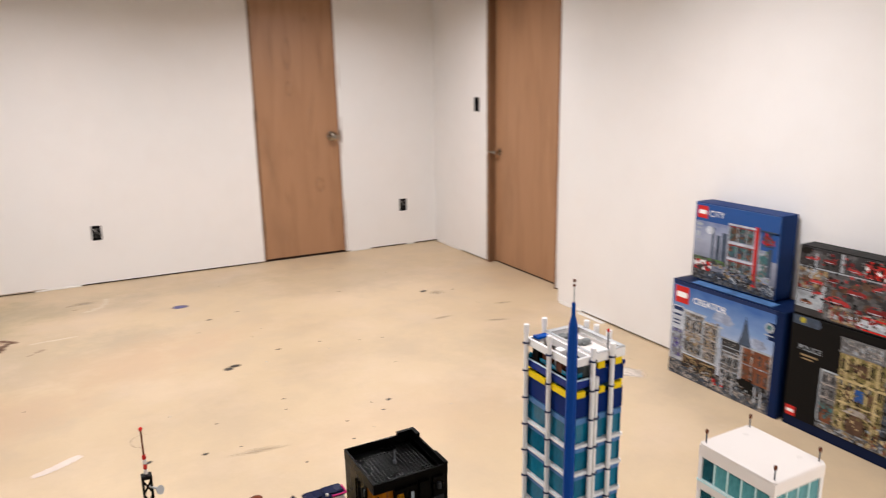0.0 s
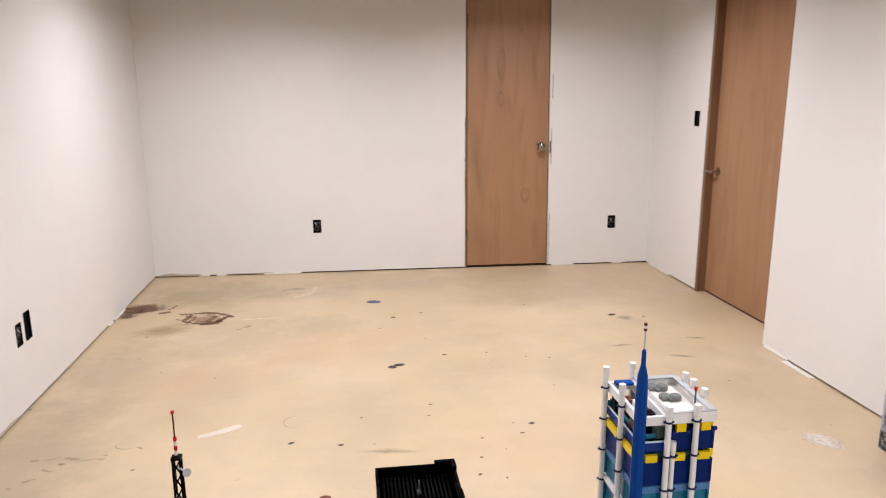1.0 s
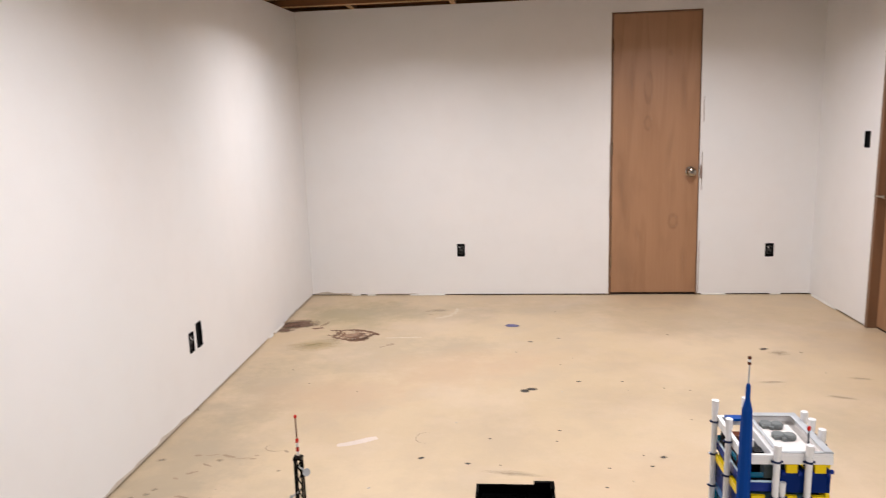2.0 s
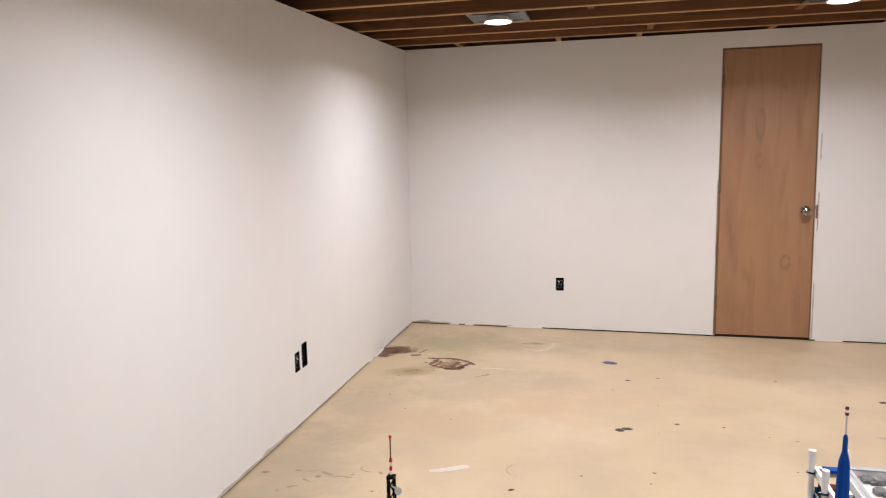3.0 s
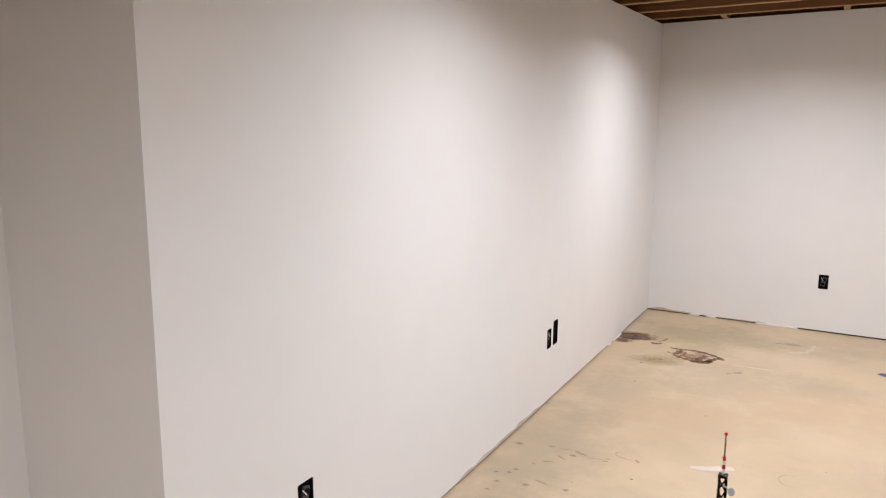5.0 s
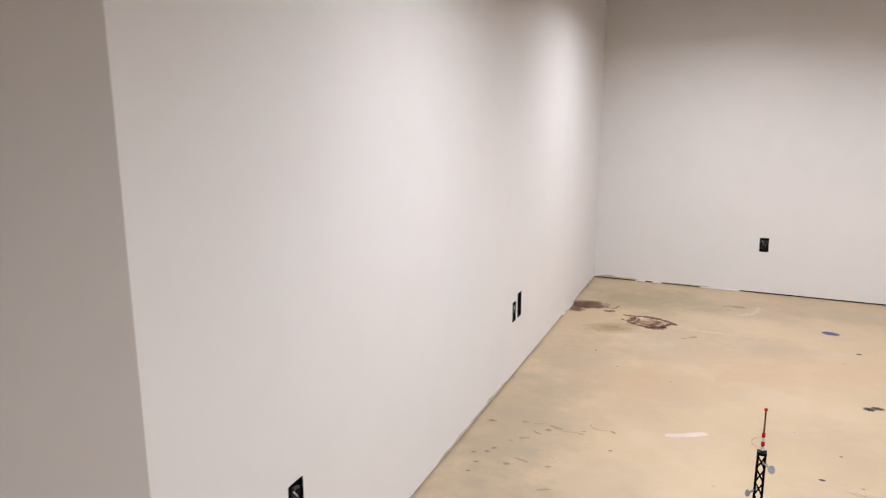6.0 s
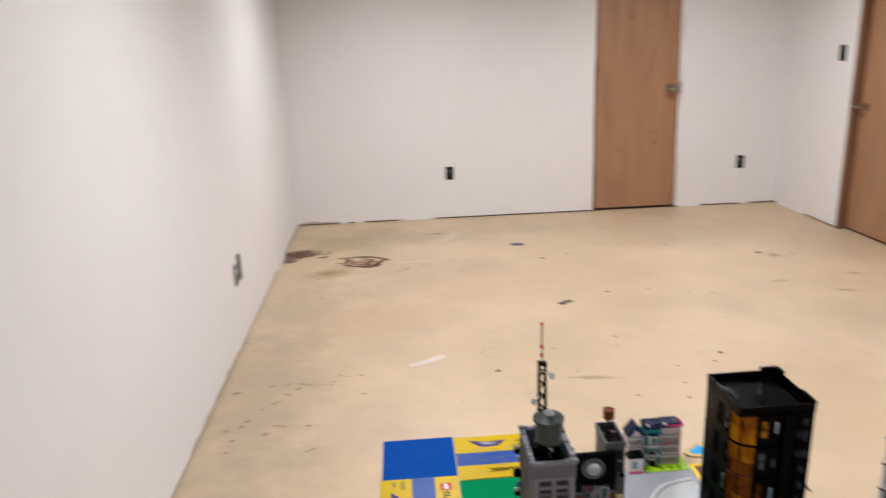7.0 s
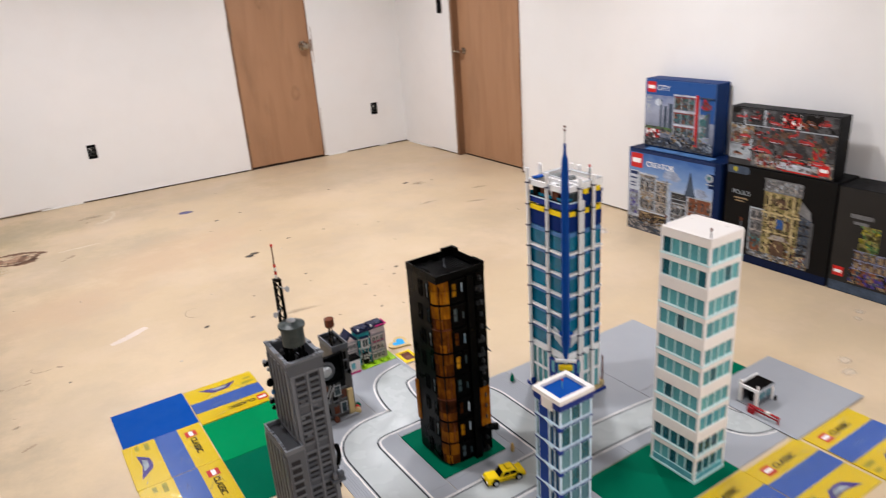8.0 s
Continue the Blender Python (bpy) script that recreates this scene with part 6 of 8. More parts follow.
def white_tower():
    w, d, h, win = 0.130, 0.154, 0.722, 0.0445
    t = thing("toy_skyscraper", (1.1570, 0.8115, PLATE), "tall white toy tower with rows of teal windows", "toy building", "toy city buildings")
    levels = [0.026 + 0.1415 * k + lift for k in range(5) for lift in (0.0, 0.063)]
    part("core", box(-0.022, 0.022, -0.028, 0.028, 0.0, h - 0.03), P["teal_core"], t, "dim interior")
    part("foot_band", ring_wall(-w / 2 - 0.001, w / 2 + 0.001, -d / 2 - 0.001, d / 2 + 0.001, 0.0, 0.008, 0.010), P["aqua_frame"], t, "pale aqua foot", 0.001)
    part("foot_glass", ring_wall(-w / 2 + 0.001, w / 2 - 0.001, -d / 2 + 0.001, d / 2 - 0.001, 0.008, levels[0], 0.004), P["pale_glass"], t)
    for k, z in enumerate(levels):
        top = levels[k + 1] if k < 9 else h
        part("floor_band", box(-w / 2, w / 2, -d / 2, d / 2, z + win, top), P["white"], t, "smooth white band", 0.0014)
    r = random.Random(31)
    for (mx, my), turn, length in faces_of(w, d):
        n = 5 if length > 0.14 else 4
        step = (length - 0.014) / n
        glass, post = shared_box("window_pane", step - 0.0030, 0.0025, win, P["teal_glass"]), shared_box("mullion", 0.0028, 0.0050, win, P["aqua_frame"])
        dark, rim = shared_box("window_pane", step - 0.0030, 0.0025, win, P["dark_teal"]), shared_box("pane_rim", step - 0.0032, 0.0032, 0.0020, P["aqua_frame"])
        lip = shared_box("band_lip", length - 0.002, 0.0030, 0.0026, P["aqua_frame"])
        wall_at = Matrix.Translation((mx, my, 0)) @ pose(0, 0, 0, 0, 0, turn)
        for k, z0 in enumerate(levels):
            for i in range(n):
                x = -length / 2 + 0.007 + (i + 0.5) * step
                # the two lowest rows get more dark panes, painting the shadow there
                shade = 0.08 if k > 1 else 0.45
                piece("window_pane", dark if r.random() < shade else glass, t, wall_at @ Matrix.Translation((x, 0.0050, z0)))
                piece("pane_rim", rim, t, wall_at @ Matrix.Translation((x, 0.0042, z0)))
            for i in range(1, n):
                piece("mullion", post, t, wall_at @ Matrix.Translation((-length / 2 + 0.007 + i * step, 0.0042, z0)))
            # pale aqua lip paints the highlight line along the band's edge
            if k % 2:
                piece("band_lip", lip, t, wall_at @ Matrix.Translation((0, 0.0004, z0 - 0.0027)))
    # loose inner pieces that show through the panes
    for z0 in levels:
        for s in range(7):
            a, b = r.uniform(-0.055, 0.055), r.uniform(0.004, 0.020)
            side = s % 2
            at = (-w / 2 + r.uniform(0.011, 0.022), a) if side else (a * 0.85, -d / 2 + r.uniform(0.011, 0.022))
            mat = P[r.choice(("white", "pale_glass", "grey", "aqua", "charcoal", "navy", "teal_core"))]
            part("inner_piece", box(at[0] - (0.002 if side else b / 2), at[0] + (0.002 if side else b / 2), at[1] - (b / 2 if side else 0.002), at[1] + (b / 2 if side else 0.002), z0, z0 + r.uniform(0.012, 0.040)), mat, t)
        # slanting pale rods imitate glints in the panes
        for side in (0, 1):
            a = r.uniform(-0.03, 0.03)
            p, q = ((-w / 2 + 0.009, a - 0.03, z0 + 0.006), (-w / 2 + 0.011, a + 0.03, z0 + 0.024)) if side else ((a - 0.03, -d / 2 + 0.009, z0 + 0.024), (a + 0.03, -d / 2 + 0.011, z0 + 0.008))
            part("inner_bar", rod(p, q, 0.0013, sides=5), P["aqua_frame"], t)
    for sx in (-1, 1):
        for sy in (-1, 1):
            part("corner_post", box(sx * (w / 2 - 0.0045) - 0.0037, sx * (w / 2 - 0.0045) + 0.0037, sy * (d / 2 - 0.0045) - 0.0037, sy * (d / 2 - 0.0045) + 0.0037, 0.009, h - 0.003), P["bright_white"], t)
    cap = [(sx * (w / 2 + 0.001 - (0.0 if i else c)), sy * (d / 2 + 0.001 - (c if i else 0.0))) for sx, sy, i in ((-1, -1, 1), (-1, -1, 0), (1, -1, 0), (1, -1, 1), (1, 1, 1), (1, 1, 0), (-1, 1, 0), (-1, 1, 1)) for c in (0.006,)]
    part("roof_cap", prism(cap, h, h + 0.004), P["white"], t, "smooth white roof", 0.0018)
    for sx in (-1, 1):
        for sy in (-1, 1):
            x, y = sx * (w / 2 - 0.008), sy * (d / 2 - 0.008)
            pin = part("roof_pin", rod((x, y, h + 0.004), (x, y, h + 0.022), 0.0014), P["dark_grey"], t, "thin roof pin")
            part("pin_tip", lathe([(0.0022, 0), (0.003, 0.002), (0.003, 0.006), (0.0018, 0.008)], (x, y, h + 0.022), 8), P["brown"], pin, "reddish brown tip")


def black_tower():
    w, d, h = 0.158, 0.154, 0.612
    t = thing("toy_skyscraper", (0.671, 1.282, PLATE + 0.004), "black toy apartment tower with an amber glazed corner", "toy building", "toy city buildings")
    part("core", box(-w / 2 + 0.012, w / 2 - 0.004, -d / 2 + 0.012, d / 2 - 0.004, 0.0, h - 0.03), P["black"], t)
    floors, step, bow = 8, 0.0745, 0.0385
    r = random.Random(9)

    def opening(face, at, wide, z0, z1, mat, edge="black", bars=1):
        """A window set behind its frame; face 'x' looks to -x, 'y' to -y."""
        grow = 0.0022
        def slab(a, b, deep0, deep1, low, high):
            return box(-w / 2 + deep0, -w / 2 + deep1, a, b, low, high) if face == "x" else box(a, b, -d / 2 + deep0, -d / 2 + deep1, low, high)
        pane = part("window_pane", slab(at - wide / 2, at + wide / 2, -0.0008, 0.004, z0, z1), P[mat], t)
        for s in (-1, 1):
            part("window_frame", slab(at + s * (wide / 2 + grow / 2) - grow / 2, at + s * (wide / 2 + grow / 2) + grow / 2, -0.0035, 0.0, z0 - grow, z1 + grow), P[edge], pane)
        part("window_sill", slab(at - wide / 2 - grow, at + wide / 2 + grow, -0.0045, 0.0, z0 - 0.003, z0), P[edge], pane)
        for k in range(bars):
            z = z0 + (z1 - z0) * (k + 1) / (bars + 1)
            part("window_bar", slab(at - wide / 2, at + wide / 2, -0.0020, 0.0, z - 0.0011, z + 0.0011), P[edge], pane)

    cx, cy = -w / 2 + bow + 0.002, -d / 2 + bow + 0.002
    ring = [math.pi + i * math.pi / 20 for i in range(11)]
    for k in range(floors):
        z = 0.006 + k * step
        # -x wall in lighter charcoal than -y, its stronger light painted in
        part("storey_wall", box(-w / 2, -w / 2 + 0.012, -d / 2 + 0.040, d / 2, z, z + step - 0.0006), P["charcoal"], t, "dark wall panel")
        part("storey_wall", box(-w / 2 + 0.040, w / 2, -d / 2, -d / 2 + 0.012, z, z + step - 0.0006), P["black"], t, "dark wall panel")
        # the bowed amber corner: a tall and a short course, dark ledge between storeys
        split = (0.42, 0.50, 0.36)[k % 3] * step
        for z0, z1, lift in ((z, z + split - 0.0008, 0.0), (z + split, z + step - 0.006, 0.0006)):
            arc = [(cx + (bow - 0.001 + lift) * math.cos(a), cy + (bow - 0.001 + lift) * math.sin(a)) for a in ring] + [(cx, cy)]
            part("corner_glazing", prism(arc, z0, z1), P["amber_bright" if k >= 6 and (k == 7 or lift) else "amber_dim"], t, "amber curved corner glazing")
        # middle strip in brighter amber paints the bright centre of the curve
        mid = [(cx + (bow + 0.0004) * math.cos(a), cy + (bow + 0.0004) * math.sin(a)) for a in ring[3 + k % 2:7 + k % 2]] + [(cx, cy)]
        part("corner_glazing", prism(mid, z + 0.001, z + split - 0.002), P["orange"], t, "amber strip with the bow's brightness painted in")
        arc = [(cx + (bow + 0.0012) * math.cos(a), cy + (bow + 0.0012) * math.sin(a)) for a in ring] + [(cx, cy)]
        part("corner_ledge", prism(arc, z + step - 0.0048, z + step - 0.0020), P["brown" if k in (2, 5) else "black"], t)
        for i in range(2):
            a = math.pi + (i + 0.5 + 0.5 * (k % 2)) * math.pi / 5
            px, py = cx + (bow - 0.0004) * math.cos(a), cy + (bow - 0.0004) * math.sin(a)
            part("glazing_bar", rod((px, py, z), (px, py, z + step * (0.34 if (i + k) % 2 else 0.90)), 0.0008, sides=5), P["brown"], t)
        # face towards -x: a pair of dark lights and, beside the amber corner, a pane painted milky for a glint on odd
        # storeys
        opening("x", 0.016 - 0.010 * (k % 2), 0.011, z + 0.014, z + 0.056, "black", "charcoal")
        opening("x", -0.030, 0.010, z + 0.017, z + 0.055, "clear_pane" if k % 2 else "smoke_glass")
        # face towards -y: here too the milky panes paint glints on the glass
        opening("y", -w / 2 + 0.054, 0.015 if k % 3 == 1 else 0.013, z + 0.018, z + 0.055, ("gold", "smoke_glass", "amber_dim")[(7 - k) % 3])
        low, high = ((0.020, 0.040), (0.026, 0.052), (0.016, 0.046))[k % 3]
        opening("y", -w / 2 + 0.080, 0.008, z + low, z + high, "clear_pane" if k in (7, 5, 2, 1) else "smoke_glass", bars=0)
        part("floor_ledge", box(-w / 2 + 0.041, w / 2 - 0.070, -d / 2 - 0.008, -d / 2, z + step - 0.014, z + step - 0.005), P["black"], t)
        for j in range(5):
            side = 0.0012 * ((j + k) % 2)
            part("pillar_brick", box(w / 2 - 0.036 + side, w / 2 - 0.012 + side, -d / 2 - 0.007, -d / 2 - 0.0005, z + 0.002 + 0.0145 * j, z + 0.0145 + 0.0145 * j), P["pipe" if (3 * j + k) % 5 == 0 else "black"], t, "", 0.0006)
        for j in range(2):
            part("drain_clip", lathe([(0.0042, 0), (0.0046, 0.002), (0.0046, 0.012), (0.0030, 0.014)], (w / 2 - 0.024, -d / 2 - 0.0095, z + 0.012 + 0.036 * j), 10), P["pipe"], t, "round drainpipe segment")
    part("dark_pilaster", box(w / 2 - 0.066, w / 2 - 0.044, -d / 2 - 0.010, -d / 2 - 0.0003, 0.0, h - 0.012), P["black"], t, "smooth black pilaster")
    part("amber_panel", box(w / 2 - 0.042, w / 2 - 0.008, -d / 2 - 0.0120, -d / 2 - 0.0075, 0.170, 0.236), P["orange"], t, "amber panel", 0.001)
    part("amber_panel", box(w / 2 - 0.042, w / 2 - 0.008, -d / 2 - 0.0120, -d / 2 - 0.0075, 0.106, 0.169), P["orange"], t, "amber panel", 0.001)
    part("amber_panel", box(-w / 2 - 0.004, -w / 2, d / 2 - 0.014, d / 2 + 0.002, 0.105, 0.240), P["orange"], t, "amber panel")
    part("door_canopy", box(w / 2 - 0.05, w / 2 + 0.008, -d / 2 - 0.022, -d / 2 - 0.0005, 0.086, 0.093), P["black"], t)
    part("canopy_end", box(w / 2 - 0.002, w / 2 + 0.010, -d / 2 - 0.024, -d / 2 - 0.012, 0.080, 0.100), P["charcoal"], t)
    part("entrance", box(w / 2 - 0.042, w / 2 - 0.010, -d / 2 - 0.0012, -d / 2 + 0.002, 0.004, 0.076), P["smoke_glass"], t)
    part("entrance_knob", lathe([(0.003, 0), (0.004, 0.004), (0.002, 0.006)], (w / 2 - 0.022, -d / 2 - 0.006, 0.05), 10), P["clear_pane"], t)
    z = 0.006 + floors * step
    part("top_storey", box(-w / 2, w / 2, -d / 2, d / 2, z, h - 0.014), P["charcoal"], t)
    part("roof_floor", box(-w / 2 + 0.006, w / 2 - 0.006, -d / 2 + 0.006, d / 2 - 0.006, h - 0.014, h - 0.010), P["roof_black"], t, "studded glossy black roof")
    part("parapet", ring_wall(-w / 2 - 0.001, w / 2 + 0.001, -d / 2 - 0.001, d / 2 + 0.001, h - 0.016, h + 0.006, 0.005), P["black"], t, "", 0.0008)
    part("raised_parapet", box(w / 2 - 0.040, w / 2 + 0.001, d / 2 - 0.007, d / 2 + 0.001, h + 0.006, h + 0.014), P["black"], t)
    part("raised_parapet", box(w / 2 - 0.007, w / 2 + 0.0015, d / 2 - 0.030, d / 2 - 0.0072, h + 0.006, h + 0.014), P["black"], t)
    part("raised_parapet", box(w / 2 - 0.007, w / 2 + 0.0015, -d / 2 - 0.001, -d / 2 + 0.05, h + 0.006, h + 0.010), P["black"], t)
    studs([(-w / 2 + 0.014 + i * STUD, -d / 2 + 0.014 + j * STUD) for i in range(17) for j in range(17)], h - 0.010, P["roof_black"], t, "roof_studs")
    stick = part("roof_lever", rod((0.0, 0.0, h - 0.010), (0.001, 0.002, h + 0.016), 0.0016), P["dark_grey"], t, "small dark lever on the roof")
    part("lever_base", lathe([(0.004, 0), (0.004, 0.006), (0.002, 0.008)], (0, 0, h - 0.010), 10), P["dark_grey"], stick)
    for z0 in (0.30, 0.34, 0.24, 0.19, 0.41, 0.47):
        bracket = part("side_bracket", box(w / 2, w / 2 + 0.008, -d / 2 + 0.01, -d / 2 + 0.022, z0, z0 + 0.006), P["charcoal"], t)
        if z0 in (0.41, 0.34):
            part("bracket_lamp", rod((w / 2 + 0.007, -d / 2 + 0.012, z0 + 0.003), (w / 2 + 0.015, -d / 2 + 0.006, z0 - 0.008), 0.0022, sides=6), P["dark_grey"], bracket)
    part("green_base", box(-0.112, 0.112, -0.099, 0.155, -0.004, 0.0), P["dark_green"], t, "dark green plate under the tower")


def blue_tower():
    w, d, h = 0.155, 0.174, 0.752
    t = thing("toy_skyscraper", (1.1665, 1.332, PLATE), "tall blue and white glass toy tower with a corner spire", "toy building", "toy city buildings")
    part("core", box(-w / 2 + 0.024, w / 2 - 0.024, -d / 2 + 0.024, d / 2 - 0.024, 0.02, h - 0.06), P["teal_core"], t, "dim interior")
    inner = random.Random(88)
    part("base_plate", box(-w / 2 - 0.012, w / 2 + 0.018, -d / 2 - 0.014, d / 2 + 0.012, 0.0, 0.010), P["deep_blue"], t, "dark blue foot")
    part("base_tiles", box(-w / 2 - 0.006, w / 2 + 0.012, -d / 2 - 0.008, d / 2 + 0.006, 0.010, 0.018), P["tan"], t, "tan and yellow tiles")
    step, z0 = 0.0710, 0.184
    for (mx, my), turn, length in faces_of(w, d):
        wall_at = Matrix.Translation((mx, my, 0)) @ pose(0, 0, 0, 0, 0, turn)
        # lobby
        n = 6
        s = length / n
        glass, post = shared_box("lobby_pane", s - 0.005, 0.003, 0.066, P["teal_glass"]), shared_box("lobby_post", 0.005, 0.008, 0.144, P["bright_white"])
        for i in range(n):
            for zz in (0.020, 0.098):
                piece("lobby_pane", glass, t, wall_at @ Matrix.Translation((-length / 2 + (i + 0.5) * s, 0.005, zz)))
        for i in range(n + 1):
            piece("lobby_post", post, t, wall_at @ Matrix.Translation((-length / 2 + 0.0025 + i * (length - 0.005) / n, 0.004, 0.02)))
        piece("lobby_ledge", shared_box("lobby_ledge", length - 0.001, 0.010, 0.007, P["bright_white"]), t, wall_at @ Matrix.Translation((0, 0.004, 0.089)))
        piece("lobby_ledge", shared_box("lobby_ledge", length - 0.001, 0.010, 0.021, P["bright_white"]), t, wall_at @ Matrix.Translation((0, 0.004, 0.163)))
        # six glazed storeys
        cols = [(-0.5, 0.0), (0.0, 0.5)] if turn in (-90, 90) else [(-0.5, -0.147), (-0.147, 0.227), (0.227, 0.5)]
        slab, strip = shared_box("floor_slab", length - 0.001, 0.014, 0.0062, P["bright_white"]), shared_box("blue_strip", length - 0.003, 0.005, 0.014, P["lavender"])
        for k in range(6):
            z = z0 + k * step
            if k:
                piece("floor_slab", slab, t, wall_at @ Matrix.Translation((0, 0.0035, z - 0.0075)))
            piece("blue_strip", strip, t, wall_at @ Matrix.Translation((0, 0.0045, z + step - 0.0215)))
            for a, b in cols:
                pane = shared_box("window_pane", (b - a) * length - 0.0008, 0.003, step - 0.0235, P["deep_teal"])
                piece("window_pane", pane, t, wall_at @ Matrix.Translation(((a + b) / 2 * length, 0.0055, z + 0.002)))
                # strips added behind the glass imitate upright reflections in the pane
                for _ in range(3):
                    at = inner.uniform(a + 0.06, b - 0.06) * length
                    piece("inner_strip", shared_box("inner_strip", inner.uniform(0.002, 0.009), 0.002, (step - 0.030) * inner.uniform(0.5, 1.0), P[inner.choice(("aqua_frame", "aqua", "teal_core", "navy"))]), t, wall_at @ Matrix.Translation((at, inner.uniform(0.009, 0.016), z + 0.003)))
        z = z0 + 6 * step
        # dark blue crown with its yellow band
        for a, b in cols:
            wide = (b - a) * length - 0.001
            mid = (a + b) / 2 * length
            piece("crown_panel", shared_box("crown_panel", wide, 0.004, 0.050, P["navy"]), t, wall_at @ Matrix.Translation((mid, 0.004, z - 0.004)))
            tile = 0.024 if turn == 0 else wide - 0.014
            piece("yellow_tile", shared_box("yellow_tile", tile, 0.007, 0.0145, P["yellow"]), t, wall_at @ Matrix.Translation((mid, 0.0010, z + 0.047)))
            if (turn == 0 and a > -0.3) or turn == 90:
                piece("crown_panel", shared_box("crown_panel", wide, 0.004, 0.044, P["navy"]), t, wall_at @ Matrix.Translation((mid, 0.004, z + 0.067)))
                piece("yellow_tile", shared_box("yellow_tile", min(0.8 * tile, wide - 0.008), 0.007, 0.016, P["yellow"]), t, wall_at @ Matrix.Translation((mid, 0.0003, z + 0.108)))
                piece("white_band", shared_box("white_band", wide, 0.006, 0.0160, P["bright_white"]), t, wall_at @ Matrix.Translation((mid, 0.0018, z + 0.1243)))
                for e in (-1, 1):
                    piece("crown_stud", shared_box("crown_stud", 0.006, 0.010, 0.006, P["deep_blue"]), t, wall_at @ Matrix.Translation((mid + e * (tile / 2 + 0.002), 0.0, z + 0.104)))
            else:
                piece("terrace_rail", shared_box("terrace_rail", wide, 0.003, 0.018, P["deep_blue"]), t, wall_at @ Matrix.Translation((mid, 0.004, z + 0.068)))
                # pale strip paints the white highlight line on the rail
                piece("terrace_glass", shared_box("terrace_glass", wide, 0.0030, 0.0034, P["ice_frame"]), t, wall_at @ Matrix.Translation((mid, 0.0035, z + 0.0862)))
                piece("terrace_pane", shared_box("terrace_pane", wide, 0.0015, 0.012, P["deep_teal"]), t, wall_at @ Matrix.Translation((mid, 0.0095, z + 0.090)))
    # columns with clips
    top = h + 0.034
    spots = [(-w / 2 - 0.006, d / 2 - 0.008), (-w / 2 - 0.006, -0.012), (-0.022, -d / 2 - 0.006), (-0.0095, -d / 2 - 0.006), (0.034, -d / 2 - 0.006), (w / 2 + 0.006, 0.021), (w / 2 + 0.006, 0.057), (-0.02, d / 2 + 0.006), (w / 2 + 0.006, -0.025)]
    post, thin, clip = bpy.data.meshes.new("column"), bpy.data.meshes.new("column"), bpy.data.meshes.new("column_clip")
    low = bpy.data.meshes.new("column")
    for data, rad, high in ((post, 0.0058, top + 0.002), (low, 0.0060, h + 0.022), (thin, 0.0044, top - 0.085)):
        bm = lathe([(rad, 0.0), (rad, high - 0.022), (rad + 0.001, high - 0.021), (rad + 0.001, high)], sides=14)
        bm.to_mesh(data)
        bm.free()
        data.materials.append(P["bright_white"])
    bm = lathe([(0.0075, 0.0), (0.0075, 0.0038)], sides=10)
    box(-0.0100, 0.0100, -0.002, 0.002, 0.0004, 0.0034, bm)
    bm.to_mesh(clip)
    bm.free()
    clip.materials.append(P["clip_blue"])
    for k, (x, y) in enumerate(spots):
        column = piece("column", thin if k == 3 else (post if k in (0, 1, 7) else low), t, Matrix.Translation((x, y, 0.0)))
        for j in range(9 if k != 3 else 8):
            piece("column_clip", clip, column, Matrix.Translation((0, 0, 0.172 + j * step)))
    # roof
    part("roof_tray", box(-0.015, w / 2 - 0.002, -d / 2 + 0.003, d / 2 - 0.003, h - 0.014, h - 0.010), P["white"], t, "cream roof tray")
    part("roof_trim", ring_wall(-0.02, w / 2, -d / 2, d / 2, h - 0.012, h + 0.0035, 0.007), P["bright_white"], t, "white roof trim")
    part("roof_cap", ring_wall(-0.0205, w / 2 + 0.0005, -d / 2 - 0.0005, d / 2 + 0.0005, h + 0.0035, h + 0.005, 0.006), P["pale_grey"], t, "grey cap of the roof trim")
    part("roof_cap", box(-0.019, w / 2 - 0.001, d / 2 - 0.016, d / 2 - 0.001, h + 0.0052, h + 0.0065), P["pale_grey"], t, "grey strip on the roof trim")
    part("roof_cap", box(w / 2 - 0.015, w / 2 - 0.001, -d / 2 + 0.001, d / 2 - 0.0165, h + 0.0052, h + 0.0065), P["pale_grey"], t, "grey strip on the roof trim")
    part("terrace_floor", box(-w / 2 + 0.004, -0.02, -d / 2 + 0.004, d / 2 - 0.004, h - 0.056, h - 0.050), P["black"], t, "dark sunken roof terrace")
    part("terrace_wall", box(-0.024, -0.020, -d / 2 + 0.004, d / 2 - 0.004, h - 0.050, h - 0.010), P["dark_grey"], t)
    part("terrace_frame", ring_wall(-w / 2, -0.02, -d / 2, d / 2, h - 0.019, h - 0.001, 0.007), P["bright_white"], t, "white frame over the terrace")
    part("blue_canopy", box(-w / 2 + 0.012, -0.03, d / 2 - 0.03, d / 2 - 0.01, h, h + 0.005), P["blue"], t, "blue canopy")
    for x, y in ((0.020, 0.054), (0.026, 0.004)):
        vent = part("roof_vent", lathe([(0.013, 0.0), (0.0135, 0.006), (0.011, 0.008), (0.004, 0.0085)], (x - 0.009, y + 0.004, h - 0.010), 12), P["vent_grey"], t, "lumpy grey roof vent")
        part("vent_lobe", lathe([(0.012, 0.0), (0.0125, 0.007), (0.010, 0.010), (0.004, 0.0105)], (x + 0.009, y - 0.003, h - 0.010), 12), P["vent_grey"], vent)
        for k in range(7):
            a = 0.9 * k
            part("vent_tooth", box(x + 0.018 * math.cos(a) - 0.004, x + 0.018 * math.cos(a) + 0.004, y + 0.012 * math.sin(a) - 0.004, y + 0.012 * math.sin(a) + 0.004, h - 0.010, h - 0.004), P["vent_grey"], vent)
